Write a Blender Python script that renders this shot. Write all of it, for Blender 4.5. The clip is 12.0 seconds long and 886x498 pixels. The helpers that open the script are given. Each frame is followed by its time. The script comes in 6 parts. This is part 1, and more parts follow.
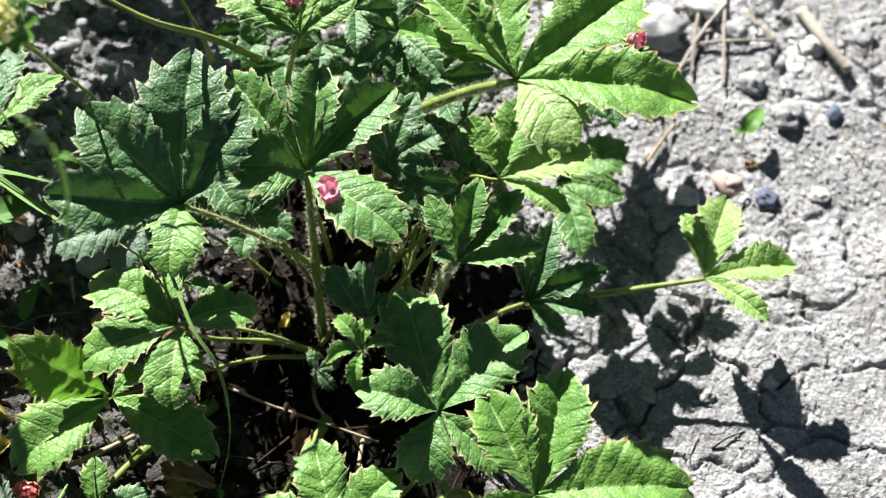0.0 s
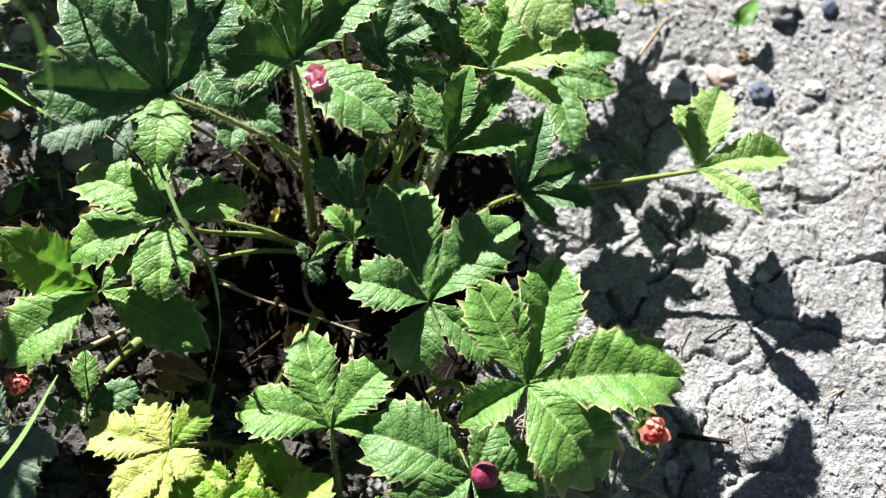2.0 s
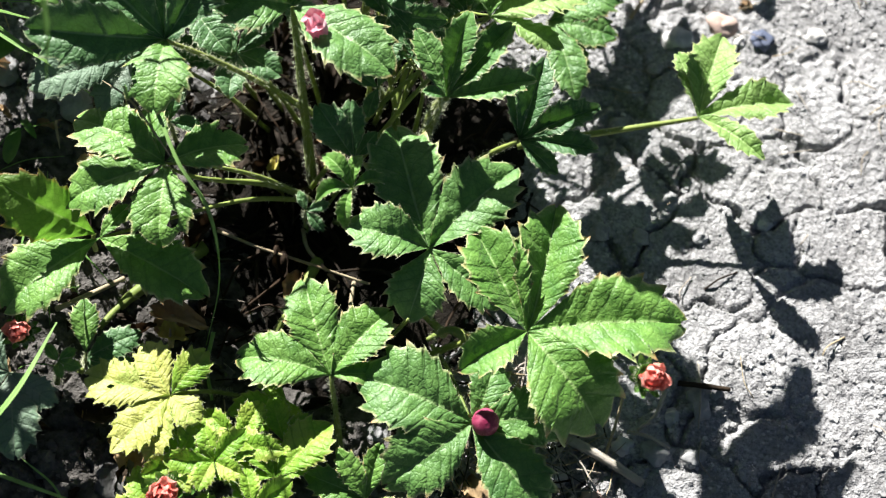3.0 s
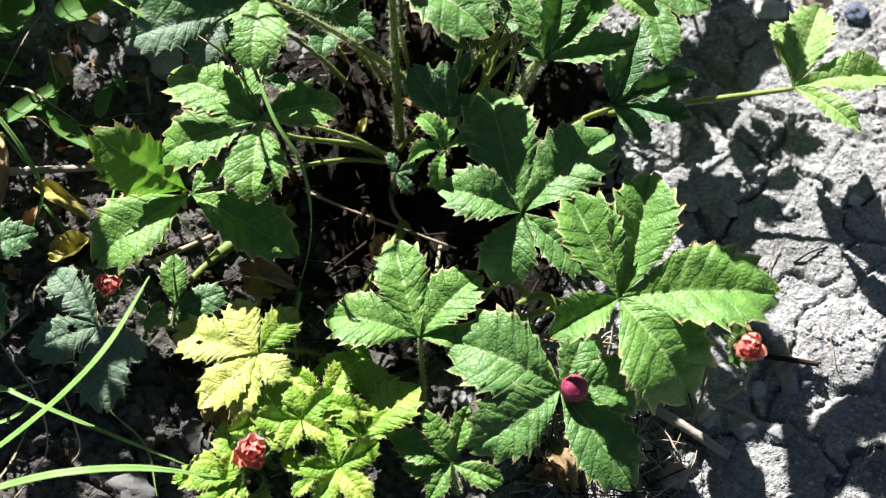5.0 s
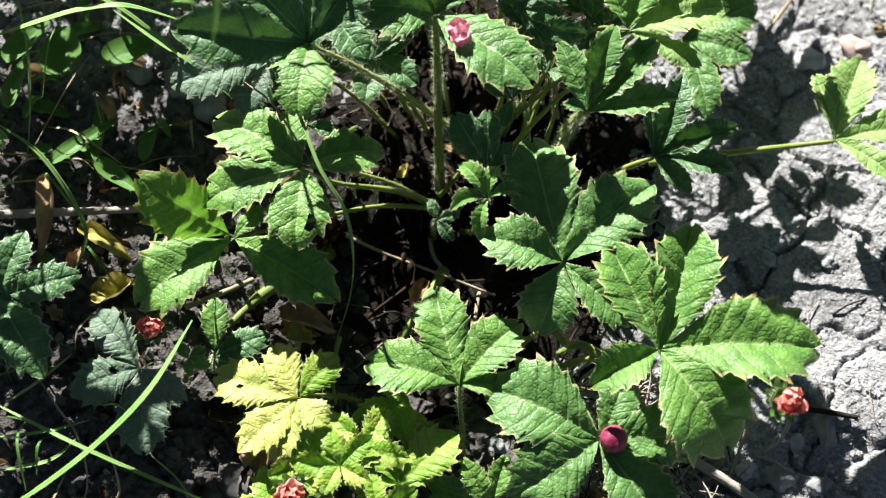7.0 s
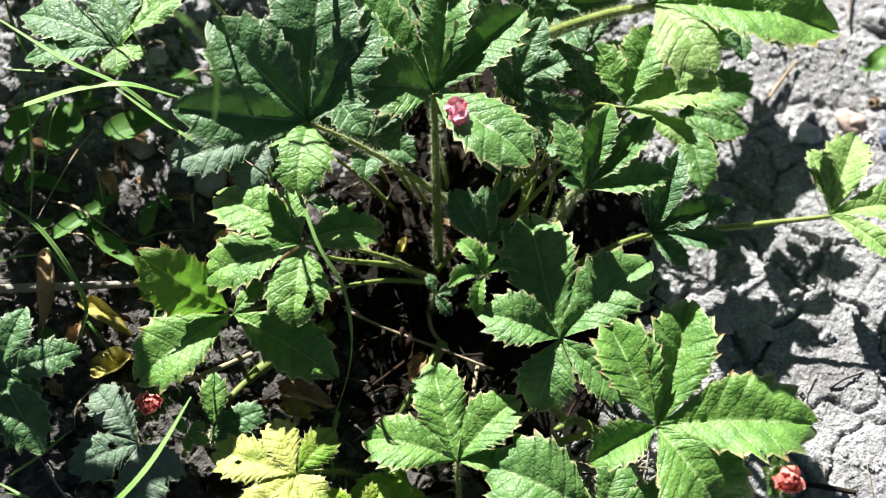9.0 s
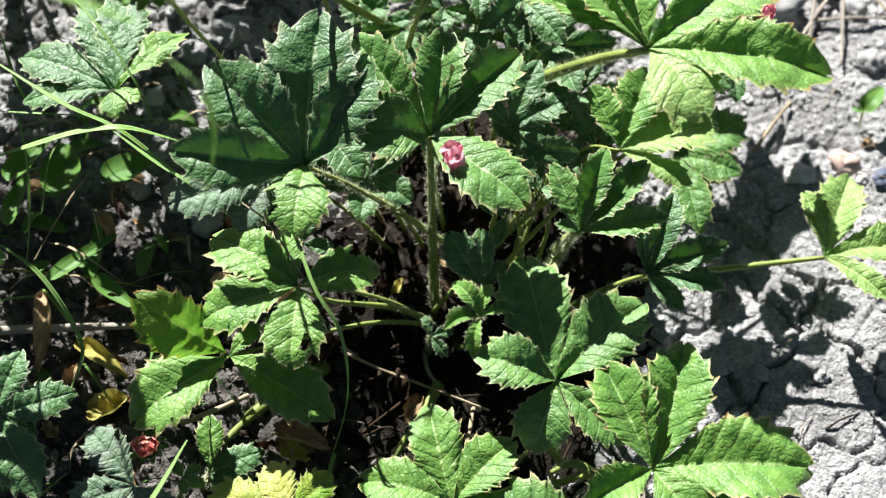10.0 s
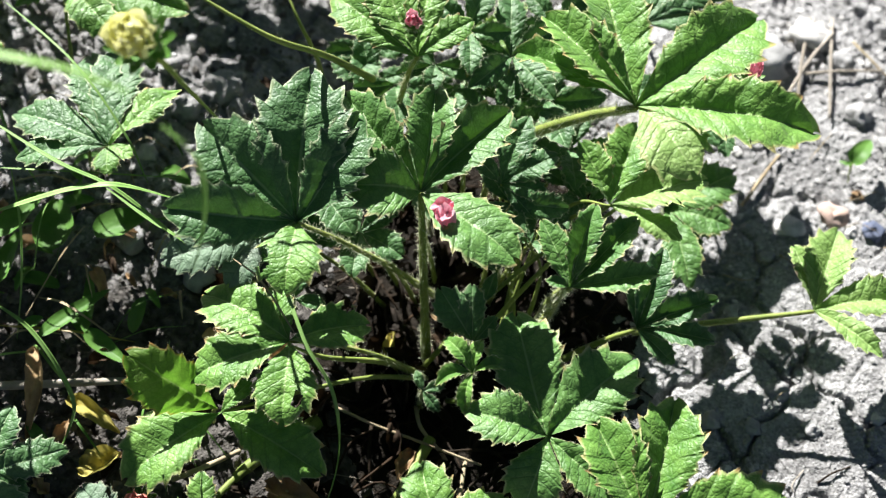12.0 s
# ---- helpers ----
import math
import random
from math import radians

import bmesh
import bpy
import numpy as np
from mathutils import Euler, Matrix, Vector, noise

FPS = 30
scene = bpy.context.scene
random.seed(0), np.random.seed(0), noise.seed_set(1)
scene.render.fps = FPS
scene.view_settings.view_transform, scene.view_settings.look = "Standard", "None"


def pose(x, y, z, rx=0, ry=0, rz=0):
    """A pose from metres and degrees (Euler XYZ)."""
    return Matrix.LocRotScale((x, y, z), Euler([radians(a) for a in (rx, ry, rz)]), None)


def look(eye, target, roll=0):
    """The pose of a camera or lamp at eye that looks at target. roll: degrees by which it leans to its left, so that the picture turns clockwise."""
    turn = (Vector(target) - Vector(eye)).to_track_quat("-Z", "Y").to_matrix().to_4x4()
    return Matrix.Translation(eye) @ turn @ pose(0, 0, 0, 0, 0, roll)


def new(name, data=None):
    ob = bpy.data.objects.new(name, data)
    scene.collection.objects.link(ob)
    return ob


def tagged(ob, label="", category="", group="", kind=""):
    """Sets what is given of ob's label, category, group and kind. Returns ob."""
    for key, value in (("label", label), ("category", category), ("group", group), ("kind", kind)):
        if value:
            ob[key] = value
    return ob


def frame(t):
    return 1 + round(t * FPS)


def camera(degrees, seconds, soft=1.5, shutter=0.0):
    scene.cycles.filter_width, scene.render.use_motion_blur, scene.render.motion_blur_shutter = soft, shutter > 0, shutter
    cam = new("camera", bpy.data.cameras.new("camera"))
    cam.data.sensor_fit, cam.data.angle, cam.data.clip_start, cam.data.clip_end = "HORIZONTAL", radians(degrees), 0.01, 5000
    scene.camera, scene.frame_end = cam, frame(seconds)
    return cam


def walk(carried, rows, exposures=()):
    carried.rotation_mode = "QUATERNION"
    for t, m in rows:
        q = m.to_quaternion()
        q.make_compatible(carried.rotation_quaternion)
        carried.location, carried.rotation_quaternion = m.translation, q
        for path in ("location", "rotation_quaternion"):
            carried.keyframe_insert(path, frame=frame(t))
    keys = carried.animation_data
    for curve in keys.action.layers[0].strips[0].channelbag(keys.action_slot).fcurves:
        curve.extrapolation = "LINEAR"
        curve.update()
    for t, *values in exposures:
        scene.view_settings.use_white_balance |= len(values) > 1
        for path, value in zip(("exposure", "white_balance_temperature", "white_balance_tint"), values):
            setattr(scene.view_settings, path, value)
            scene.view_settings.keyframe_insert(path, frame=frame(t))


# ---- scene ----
cam = camera(36.0, 12.0, soft=1.2)
PATH = [
    (0, 0.00019, 0.00020, 0.71825, 27.056, -1.636, -0.017),
    (0.5, 0.00151, -0.00314, 0.71507, 26.183, -1.685, -0.173),
    (1, 0.00249, -0.00720, 0.71133, 25.372, -1.717, -0.349),
    (1.5, 0.00220, -0.01045, 0.70846, 24.563, -1.739, -0.389),
    (2, 0.00256, -0.01380, 0.70542, 23.986, -1.708, -0.411),
    (2.5, 0.00177, -0.01671, 0.70298, 23.201, -1.763, -0.473),
    (3, 0.00145, -0.02034, 0.69925, 22.464, -1.764, -0.522),
    (3.2, 0.00153, -0.02129, 0.69898, 22.195, -1.736, -0.457),
    (5, -0.02381, -0.02862, 0.69089, 21.768, -0.760, 1.458),
    (5.5, -0.02991, -0.02899, 0.69071, 21.900, -0.438, 2.098),
    (6, -0.03259, -0.02655, 0.69172, 21.970, -0.319, 2.417),
    (6.5, -0.03471, -0.02372, 0.69407, 22.386, -0.395, 2.499),
    (7, -0.03567, -0.02113, 0.69669, 22.956, -0.397, 2.555),
    (7.2, -0.03586, -0.02036, 0.69763, 23.162, -0.377, 2.556),
    (9, -0.03387, -0.01064, 0.70604, 25.041, -0.302, 2.622),
    (9.5, -0.03385, -0.00849, 0.70824, 25.679, -0.371, 2.575),
    (10, -0.03447, -0.00531, 0.71091, 26.242, -0.464, 2.508),
    (10.5, -0.03436, -0.00272, 0.71291, 26.825, -0.553, 2.417),
    (11, -0.03394, 0.00001, 0.71542, 27.331, -0.681, 2.269),
    (11.5, -0.03348, 0.00133, 0.71709, 27.762, -0.650, 2.272),
    (12, -0.03343, 0.00134, 0.71748, 27.857, -0.641, 2.292),
]
cam.data.dof.use_dof, cam.data.dof.focus_distance, cam.data.dof.aperture_fstop = True, 0.69, 6.3
walk(cam, [(t, pose(x, y, z, rx, ry, rz)) for t, x, y, z, rx, ry, rz in PATH])

# ---- light ----
SUN_WAY = Vector((0.62, -1.3, -1.0)).normalized()
world = bpy.data.worlds.new("world")
scene.world = world
world.use_nodes = True
sky = world.node_tree.nodes.new("ShaderNodeTexSky")
sky.sky_type, sky.sun_disc = "NISHITA", False
sky.sun_elevation = math.asin(-SUN_WAY.z)
sky.sun_rotation = math.atan2(-SUN_WAY.x, -SUN_WAY.y)
world.node_tree.nodes["Background"].inputs["Strength"].default_value = 0.0135
world.node_tree.links.new(sky.outputs[0], world.node_tree.nodes["Background"].inputs["Color"])
sun = new("sun", bpy.data.lights.new("sun", "SUN"))
sun.data.energy, sun.data.angle, sun.data.color = 5.0, radians(0.55), (1.0, 0.98, 0.955)
sun.matrix_world = look((0, 0, 3), Vector((0, 0, 3)) + SUN_WAY)
scene.view_settings.exposure = 1.60


# ---- materials ----
def material(name):
    m = bpy.data.materials.new(name)
    m.use_nodes = True
    return m, m.node_tree.nodes, m.node_tree.links, m.node_tree.nodes["Principled BSDF"]


def node(nodes, kind, **values):
    n = nodes.new(kind)
    for key, value in values.items():
        n.inputs[key].default_value = value
    return n


def maths(nodes, links, op, a, b=0.0, clamp=False):
    n = nodes.new("ShaderNodeMath")
    n.operation, n.use_clamp = op, clamp
    for k, v in enumerate((a, b)):
        if isinstance(v, (int, float)):
            n.inputs[k].default_value = v
        else:
            links.new(v, n.inputs[k])
    return n.outputs[0]


def mixed(nodes, links, factor, a, b):
    n = nodes.new("ShaderNodeMix")
    n.data_type = "RGBA"
    for k, v in ((0, factor), (6, a), (7, b)):
        if isinstance(v, (int, float)):
            n.inputs[k].default_value = v
        elif isinstance(v, tuple):
            n.inputs[k].default_value = (*v, 1)
        else:
            links.new(v, n.inputs[k])
    return n.outputs[2]


def ramp(nodes, links, value, lo, hi):
    n = nodes.new("ShaderNodeMapRange")
    n.inputs[1].default_value, n.inputs[2].default_value = lo, hi
    links.new(value, n.inputs[0])
    return n.outputs[0]


TEETH = 7


def leaf_material(name, dark, light, vein, edge, see_through=0.26, rough=0.44, blotch=0.0, blotch_colour=(0.5, 0.42, 0.1), tips=None):
    """Leaf blade: u runs across it, v along the midrib."""
    m, nodes, links, bsdf = material(name)
    uv = nodes.new("ShaderNodeTexCoord")
    part_uv = nodes.new("ShaderNodeSeparateXYZ")
    links.new(uv.outputs["UV"], part_uv.inputs[0])
    across = maths(nodes, links, "ABSOLUTE", maths(nodes, links, "MULTIPLY_ADD", part_uv.outputs[0], 2.0))
    across.node.inputs[0].links[0].from_node.inputs[2].default_value = -1.0
    along = part_uv.outputs[1]
    drift = node(nodes, "ShaderNodeTexNoise", Scale=75.0, Detail=2.0)
    links.new(uv.outputs["Object"], drift.inputs["Vector"])
    drifted = maths(nodes, links, "MULTIPLY", maths(nodes, links, "SUBTRACT", drift.outputs[0], 0.5), maths(nodes, links, "SUBTRACT", 1.0, across))
    along = maths(nodes, links, "ADD", along, maths(nodes, links, "MULTIPLY", drifted, 0.22))
    side = maths(nodes, links, "PINGPONG", maths(nodes, links, "MULTIPLY", along, float(TEETH)), 0.5)
    side_vein = ramp(nodes, links, side, 0.045, 0.010)
    groove = ramp(nodes, links, side, 0.11, 0.02)
    mid_vein = ramp(nodes, links, across, 0.055, 0.015)
    veins = maths(nodes, links, "MAXIMUM", maths(nodes, links, "MULTIPLY", side_vein, 0.16), mid_vein)
    big = node(nodes, "ShaderNodeTexNoise", Scale=110.0, Detail=6.0)
    links.new(uv.outputs["Object"], big.inputs["Vector"])
    info = nodes.new("ShaderNodeObjectInfo")
    tone = maths(nodes, links, "ADD", maths(nodes, links, "MULTIPLY", ramp(nodes, links, big.outputs[0], 0.3, 0.7), 0.75), maths(nodes, links, "MULTIPLY", info.outputs["Random"], 0.35), True)
    colour = mixed(nodes, links, tone, dark, light)
    wobble = node(nodes, "ShaderNodeTexNoise", Scale=260.0, Detail=2.0)
    links.new(uv.outputs["Object"], wobble.inputs["Vector"])
    bent = nodes.new("ShaderNodeVectorMath")
    bent.operation = "MULTIPLY_ADD"
    links.new(wobble.outputs["Color"], bent.inputs[0])
    bent.inputs[1].default_value = (0.0022, 0.0022, 0.0022)
    links.new(uv.outputs["Object"], bent.inputs[2])
    wide = node(nodes, "ShaderNodeTexVoronoi", Scale=310.0)
    fine = node(nodes, "ShaderNodeTexVoronoi", Scale=720.0)
    for cell in (wide, fine):
        cell.feature = "DISTANCE_TO_EDGE"
        links.new(bent.outputs[0], cell.inputs["Vector"])
    cushion = ramp(nodes, links, wide.outputs["Distance"], 0.0, 0.24)
    net = maths(nodes, links, "SUBTRACT", 1.0, ramp(nodes, links, wide.outputs["Distance"], 0.02, 0.11))
    # Creases of the net are darkened in colour, painting in their shade.
    colour = mixed(nodes, links, maths(nodes, links, "MULTIPLY", net, 0.26), colour, tuple(c * 0.55 for c in dark))
    if blotch:
        spots = node(nodes, "ShaderNodeTexNoise", Scale=45.0, Detail=3.0)
        links.new(uv.outputs["Object"], spots.inputs["Vector"])
        colour = mixed(nodes, links, maths(nodes, links, "MULTIPLY", ramp(nodes, links, spots.outputs[0], 0.5, 0.62), blotch), colour, blotch_colour)
    # Side-vein grooves get painted shade as well as relief.
    colour = mixed(nodes, links, maths(nodes, links, "MULTIPLY", groove, 0.36), colour, tuple(c * 0.6 for c in dark))
    colour = mixed(nodes, links, maths(nodes, links, "MULTIPLY", veins, 0.75), colour, vein)
    ragged = maths(nodes, links, "ADD", across, maths(nodes, links, "MULTIPLY", big.outputs[0], 0.08))
    colour = mixed(nodes, links, maths(nodes, links, "MULTIPLY", ramp(nodes, links, ragged, 0.955, 1.03), 0.75), colour, edge)
    if tips:
        tooth_tip = maths(nodes, links, "MULTIPLY", ramp(nodes, links, across, 0.88, 0.98), ramp(nodes, links, side, 0.24, 0.08))
        tooth_tip = maths(nodes, links, "MULTIPLY", tooth_tip, ramp(nodes, links, big.outputs[0], 0.40, 0.58))
        colour = mixed(nodes, links, maths(nodes, links, "MULTIPLY", tooth_tip, 0.7), colour, tips)
    links.new(colour, bsdf.inputs["Base Color"])
    bsdf.inputs["Roughness"].default_value = rough
    bsdf.inputs["Specular IOR Level"].default_value = 0.42
    bsdf.inputs["Sheen Weight"].default_value = 0.08
    bsdf.inputs["Sheen Roughness"].default_value = 0.4
    bump = node(nodes, "ShaderNodeBump", Strength=0.36, Distance=0.0008)
    grain = node(nodes, "ShaderNodeTexNoise", Scale=1500.0, Detail=2.0)
    links.new(uv.outputs["Object"], grain.inputs["Vector"])
    height = maths(nodes, links, "ADD", maths(nodes, links, "MULTIPLY", ramp(nodes, links, fine.outputs["Distance"], 0.0, 0.30), 0.30), maths(nodes, links, "MULTIPLY", grain.outputs[0], 0.35))
    height = maths(nodes, links, "ADD", height, maths(nodes, links, "MULTIPLY", cushion, 0.8))
    height = maths(nodes, links, "SUBTRACT", height, maths(nodes, links, "MULTIPLY", groove, 0.9))
    links.new(height, bump.inputs["Height"])
    links.new(bump.outputs[0], bsdf.inputs["Normal"])
    thin = nodes.new("ShaderNodeBsdfTranslucent")
    warm = mixed(nodes, links, 0.5, colour, (0.13, 0.36, 0.012))
    links.new(warm, thin.inputs["Color"])
    both = nodes.new("ShaderNodeMixShader")
    both.inputs[0].default_value = see_through
    links.new(bsdf.outputs[0], both.inputs[1])
    links.new(thin.outputs[0], both.inputs[2])
    links.new(both.outputs[0], nodes["Material Output"].inputs["Surface"])
    return m


def plain_material(name, dark, light, scale, rough=0.7, bump_by=0.4, distance=0.0008, see_through=0.0, speck=None, random_by=0.3):
    """Matte natural surface with tone at two scales and fine relief."""
    m, nodes, links, bsdf = material(name)
    uv = nodes.new("ShaderNodeTexCoord")
    coarse = node(nodes, "ShaderNodeTexNoise", Scale=scale, Detail=5.0)
    fine = node(nodes, "ShaderNodeTexNoise", Scale=scale * 9, Detail=4.0)
    for n in (coarse, fine):
        links.new(uv.outputs["Object"], n.inputs["Vector"])
    info = nodes.new("ShaderNodeObjectInfo")
    tone = maths(nodes, links, "MULTIPLY_ADD", fine.outputs[0], 0.6)
    tone.node.inputs[2].default_value = -0.3
    tone = maths(nodes, links, "ADD", tone, ramp(nodes, links, coarse.outputs[0], 0.3, 0.75), True)
    tone = maths(nodes, links, "ADD", tone, maths(nodes, links, "MULTIPLY", maths(nodes, links, "SUBTRACT", info.outputs["Random"], 0.5), random_by), True)
    colour = mixed(nodes, links, tone, dark, light)
    if speck:
        grit = node(nodes, "ShaderNodeTexVoronoi", Scale=scale * 7)
        links.new(uv.outputs["Object"], grit.inputs["Vector"])
        colour = mixed(nodes, links, ramp(nodes, links, grit.outputs["Distance"], 0.22, 0.12), colour, speck)
    links.new(colour, bsdf.inputs["Base Color"])
    bsdf.inputs["Roughness"].default_value = rough
    bsdf.inputs["Specular IOR Level"].default_value = 0.25
    bump = node(nodes, "ShaderNodeBump", Strength=bump_by, Distance=distance)
    grain = node(nodes, "ShaderNodeTexNoise", Scale=scale * 34, Detail=3.0)
    links.new(uv.outputs["Object"], grain.inputs["Vector"])
    relief = maths(nodes, links, "ADD", fine.outputs[0], coarse.outputs[0])
    links.new(maths(nodes, links, "ADD", relief, maths(nodes, links, "MULTIPLY", grain.outputs[0], 0.45)), bump.inputs["Height"])
    links.new(bump.outputs[0], bsdf.inputs["Normal"])
    if see_through:
        thin = nodes.new("ShaderNodeBsdfTranslucent")
        links.new(colour, thin.inputs["Color"])
        both = nodes.new("ShaderNodeMixShader")
        both.inputs[0].default_value = see_through
        links.new(bsdf.outputs[0], both.inputs[1])
        links.new(thin.outputs[0], both.inputs[2])
        links.new(both.outputs[0], nodes["Material Output"].inputs["Surface"])
    return m


LEAF_FRESH = leaf_material("fresh_green_leaf", (0.054, 0.160, 0.022), (0.192, 0.365, 0.072), (0.28, 0.42, 0.14), (0.50, 0.51, 0.24), 0.18, 0.48, tips=(0.42, 0.16, 0.07))
LEAF_MID = leaf_material("mid_green_leaf", (0.040, 0.125, 0.026), (0.140, 0.285, 0.068), (0.26, 0.39, 0.15), (0.46, 0.48, 0.24), 0.14, 0.48, tips=(0.36, 0.20, 0.09))
# Deeper green, given also to leaves that only lie in shade.
LEAF_DEEP = leaf_material("deep_green_and_shaded_leaf", (0.030, 0.095, 0.028), (0.098, 0.212, 0.070), (0.25, 0.36, 0.18), (0.38, 0.43, 0.25), 0.10, 0.48)
LEAF_PALE = leaf_material("pale_green_leaf", (0.14, 0.28, 0.055), (0.30, 0.44, 0.14), (0.36, 0.49, 0.19), (0.46, 0.46, 0.2), 0.25, 0.47)
# Lighter, more see-through copy of the leaf green, for light from behind.
LEAF_BACKLIT = leaf_material("backlit_leaf", (0.10, 0.22, 0.03), (0.22, 0.38, 0.07), (0.36, 0.48, 0.16), (0.50, 0.30, 0.12), 0.55, 0.5, tips=(0.5, 0.12, 0.05))
LEAF_LIME = leaf_material("yellowing_leaf", (0.13, 0.30, 0.018), (0.29, 0.48, 0.05), (0.38, 0.45, 0.10), (0.46, 0.42, 0.14), 0.22, 0.5, 0.45, (0.48, 0.50, 0.10))
LEAF_YELLOW = leaf_material("yellow_leaf", (0.38, 0.42, 0.07), (0.60, 0.60, 0.19), (0.20, 0.33, 0.06), (0.34, 0.38, 0.08), 0.18, 0.55, 0.6, (0.26, 0.38, 0.06))
LEAF_DUSTY = leaf_material("dusty_leaf", (0.085, 0.155, 0.085), (0.17, 0.26, 0.16), (0.20, 0.25, 0.18), (0.18, 0.20, 0.12), 0.12, 0.6, 0.5, (0.18, 0.20, 0.17))
WEED_GREEN = plain_material("weed_leaf_green", (0.07, 0.17, 0.03), (0.13, 0.27, 0.055), 60, 0.5, 0.2, 0.0004, 0.25)
GRASS_GREEN = plain_material("grass_green", (0.18, 0.34, 0.08), (0.28, 0.46, 0.15), 80, 0.45, 0.2, 0.0003, 0.25)
STALK = plain_material("hairy_stalk_green", (0.15, 0.21, 0.045), (0.30, 0.36, 0.09), 60, 0.55, 0.3, 0.0004, 0.1)
HAIR = plain_material("pale_plant_hair", (0.55, 0.58, 0.38), (0.72, 0.74, 0.54), 60, 0.6, 0.0, 0.0002, 0.3)
BUD_RED = plain_material("coral_red_petal", (0.70, 0.12, 0.09), (0.90, 0.50, 0.42), 170, 0.5, 0.3, 0.0004, 0.15)
BUD_PINK = plain_material("pink_petal", (0.70, 0.12, 0.22), (0.86, 0.58, 0.62), 190, 0.45, 0.3, 0.0004, 0.15)
BUD_MAGENTA = plain_material("magenta_bud", (0.20, 0.018, 0.055), (0.44, 0.09, 0.16), 240, 0.36, 0.5, 0.0005)
FLOWER_YELLOW = plain_material("yellow_green_flower", (0.78, 0.78, 0.26), (0.90, 0.88, 0.55), 90, 0.5, 0.2, 0.0004, 0.25)
SOIL = plain_material("dry_grey_soil", (0.17, 0.168, 0.166), (0.47, 0.468, 0.466), 26, 0.95, 1.0, 0.003, 0.0, (0.5, 0.49, 0.47))


def shade_soil(m):
    """Soil painted darker where the plants' shade falls, pale dry crust elsewhere."""
    nodes, links = m.node_tree.nodes, m.node_tree.links
    bsdf = nodes["Principled BSDF"]
    pale = bsdf.inputs["Base Color"].links[0].from_socket
    uv = nodes.new("ShaderNodeTexCoord")
    at = nodes.new("ShaderNodeSeparateXYZ")
    links.new(uv.outputs["Object"], at.inputs[0])
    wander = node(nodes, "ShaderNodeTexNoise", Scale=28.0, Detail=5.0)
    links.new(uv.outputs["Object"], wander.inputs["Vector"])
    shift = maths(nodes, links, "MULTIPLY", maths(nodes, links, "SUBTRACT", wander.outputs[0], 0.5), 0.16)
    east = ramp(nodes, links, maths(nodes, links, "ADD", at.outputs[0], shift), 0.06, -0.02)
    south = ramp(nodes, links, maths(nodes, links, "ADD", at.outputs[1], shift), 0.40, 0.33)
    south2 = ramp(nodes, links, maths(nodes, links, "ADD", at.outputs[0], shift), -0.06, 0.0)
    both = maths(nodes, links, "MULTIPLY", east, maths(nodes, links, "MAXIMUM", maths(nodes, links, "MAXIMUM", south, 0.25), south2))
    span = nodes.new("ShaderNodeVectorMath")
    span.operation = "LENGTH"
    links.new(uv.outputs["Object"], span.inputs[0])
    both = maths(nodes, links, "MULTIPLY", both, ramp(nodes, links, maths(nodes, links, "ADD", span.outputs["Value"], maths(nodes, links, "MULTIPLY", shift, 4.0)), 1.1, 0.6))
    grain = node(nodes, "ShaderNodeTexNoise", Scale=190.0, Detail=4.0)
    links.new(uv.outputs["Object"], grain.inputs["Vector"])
    # This darker tone is shade put into the soil colour.
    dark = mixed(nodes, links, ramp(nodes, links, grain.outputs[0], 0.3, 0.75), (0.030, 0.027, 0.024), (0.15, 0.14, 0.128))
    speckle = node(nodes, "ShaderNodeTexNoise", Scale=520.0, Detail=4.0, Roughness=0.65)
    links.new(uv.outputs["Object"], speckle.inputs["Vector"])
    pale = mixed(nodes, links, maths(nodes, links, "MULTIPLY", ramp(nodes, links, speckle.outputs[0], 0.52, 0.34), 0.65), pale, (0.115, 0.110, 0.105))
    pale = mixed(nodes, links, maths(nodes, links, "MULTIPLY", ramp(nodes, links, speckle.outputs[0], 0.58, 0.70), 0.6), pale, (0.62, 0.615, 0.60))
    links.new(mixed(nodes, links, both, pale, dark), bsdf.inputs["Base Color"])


shade_soil(SOIL)
# Crumb colour darkened to stand for shade on the weedy side.
SHADED_CRUMB = plain_material("shade_toned_crumb", (0.036, 0.032, 0.028), (0.17, 0.158, 0.144), 60, 0.95, 0.8, 0.0015)
CLOD = plain_material("soil_clod", (0.22, 0.218, 0.214), (0.47, 0.468, 0.465), 50, 0.95, 0.8, 0.0015)
STONE_WHITE = plain_material("white_stone", (0.44, 0.43, 0.41), (0.62, 0.61, 0.59), 60, 0.8, 0.4, 0.0008)
STONE_GREY = plain_material("grey_stone", (0.24, 0.24, 0.24), (0.42, 0.42, 0.41), 70, 0.8, 0.4, 0.0008)
STONE_DARK = plain_material("dark_grey_stone", (0.085, 0.082, 0.078), (0.17, 0.165, 0.16), 70, 0.8, 0.5, 0.0008)
STONE_PINK = plain_material("pinkish_stone", (0.42, 0.30, 0.25), (0.55, 0.42, 0.36), 70, 0.8, 0.4, 0.0008)
STONE_BLUE = plain_material("dark_bluish_stone", (0.06, 0.075, 0.12), (0.13, 0.15, 0.21), 90, 0.6, 0.3, 0.0006)
STICK = plain_material("weathered_stick", (0.24, 0.21, 0.17), (0.44, 0.40, 0.34), 40, 0.85, 0.6, 0.0008)
STRAW = plain_material("dry_straw", (0.26, 0.20, 0.12), (0.46, 0.39, 0.26), 60, 0.8, 0.4, 0.0006)
# Brown litter, darkened further to carry the shade under the clump.
LITTER = plain_material("brown_litter_and_shade", (0.010, 0.007, 0.004), (0.036, 0.023, 0.012), 60, 0.85, 0.5, 0.0008)
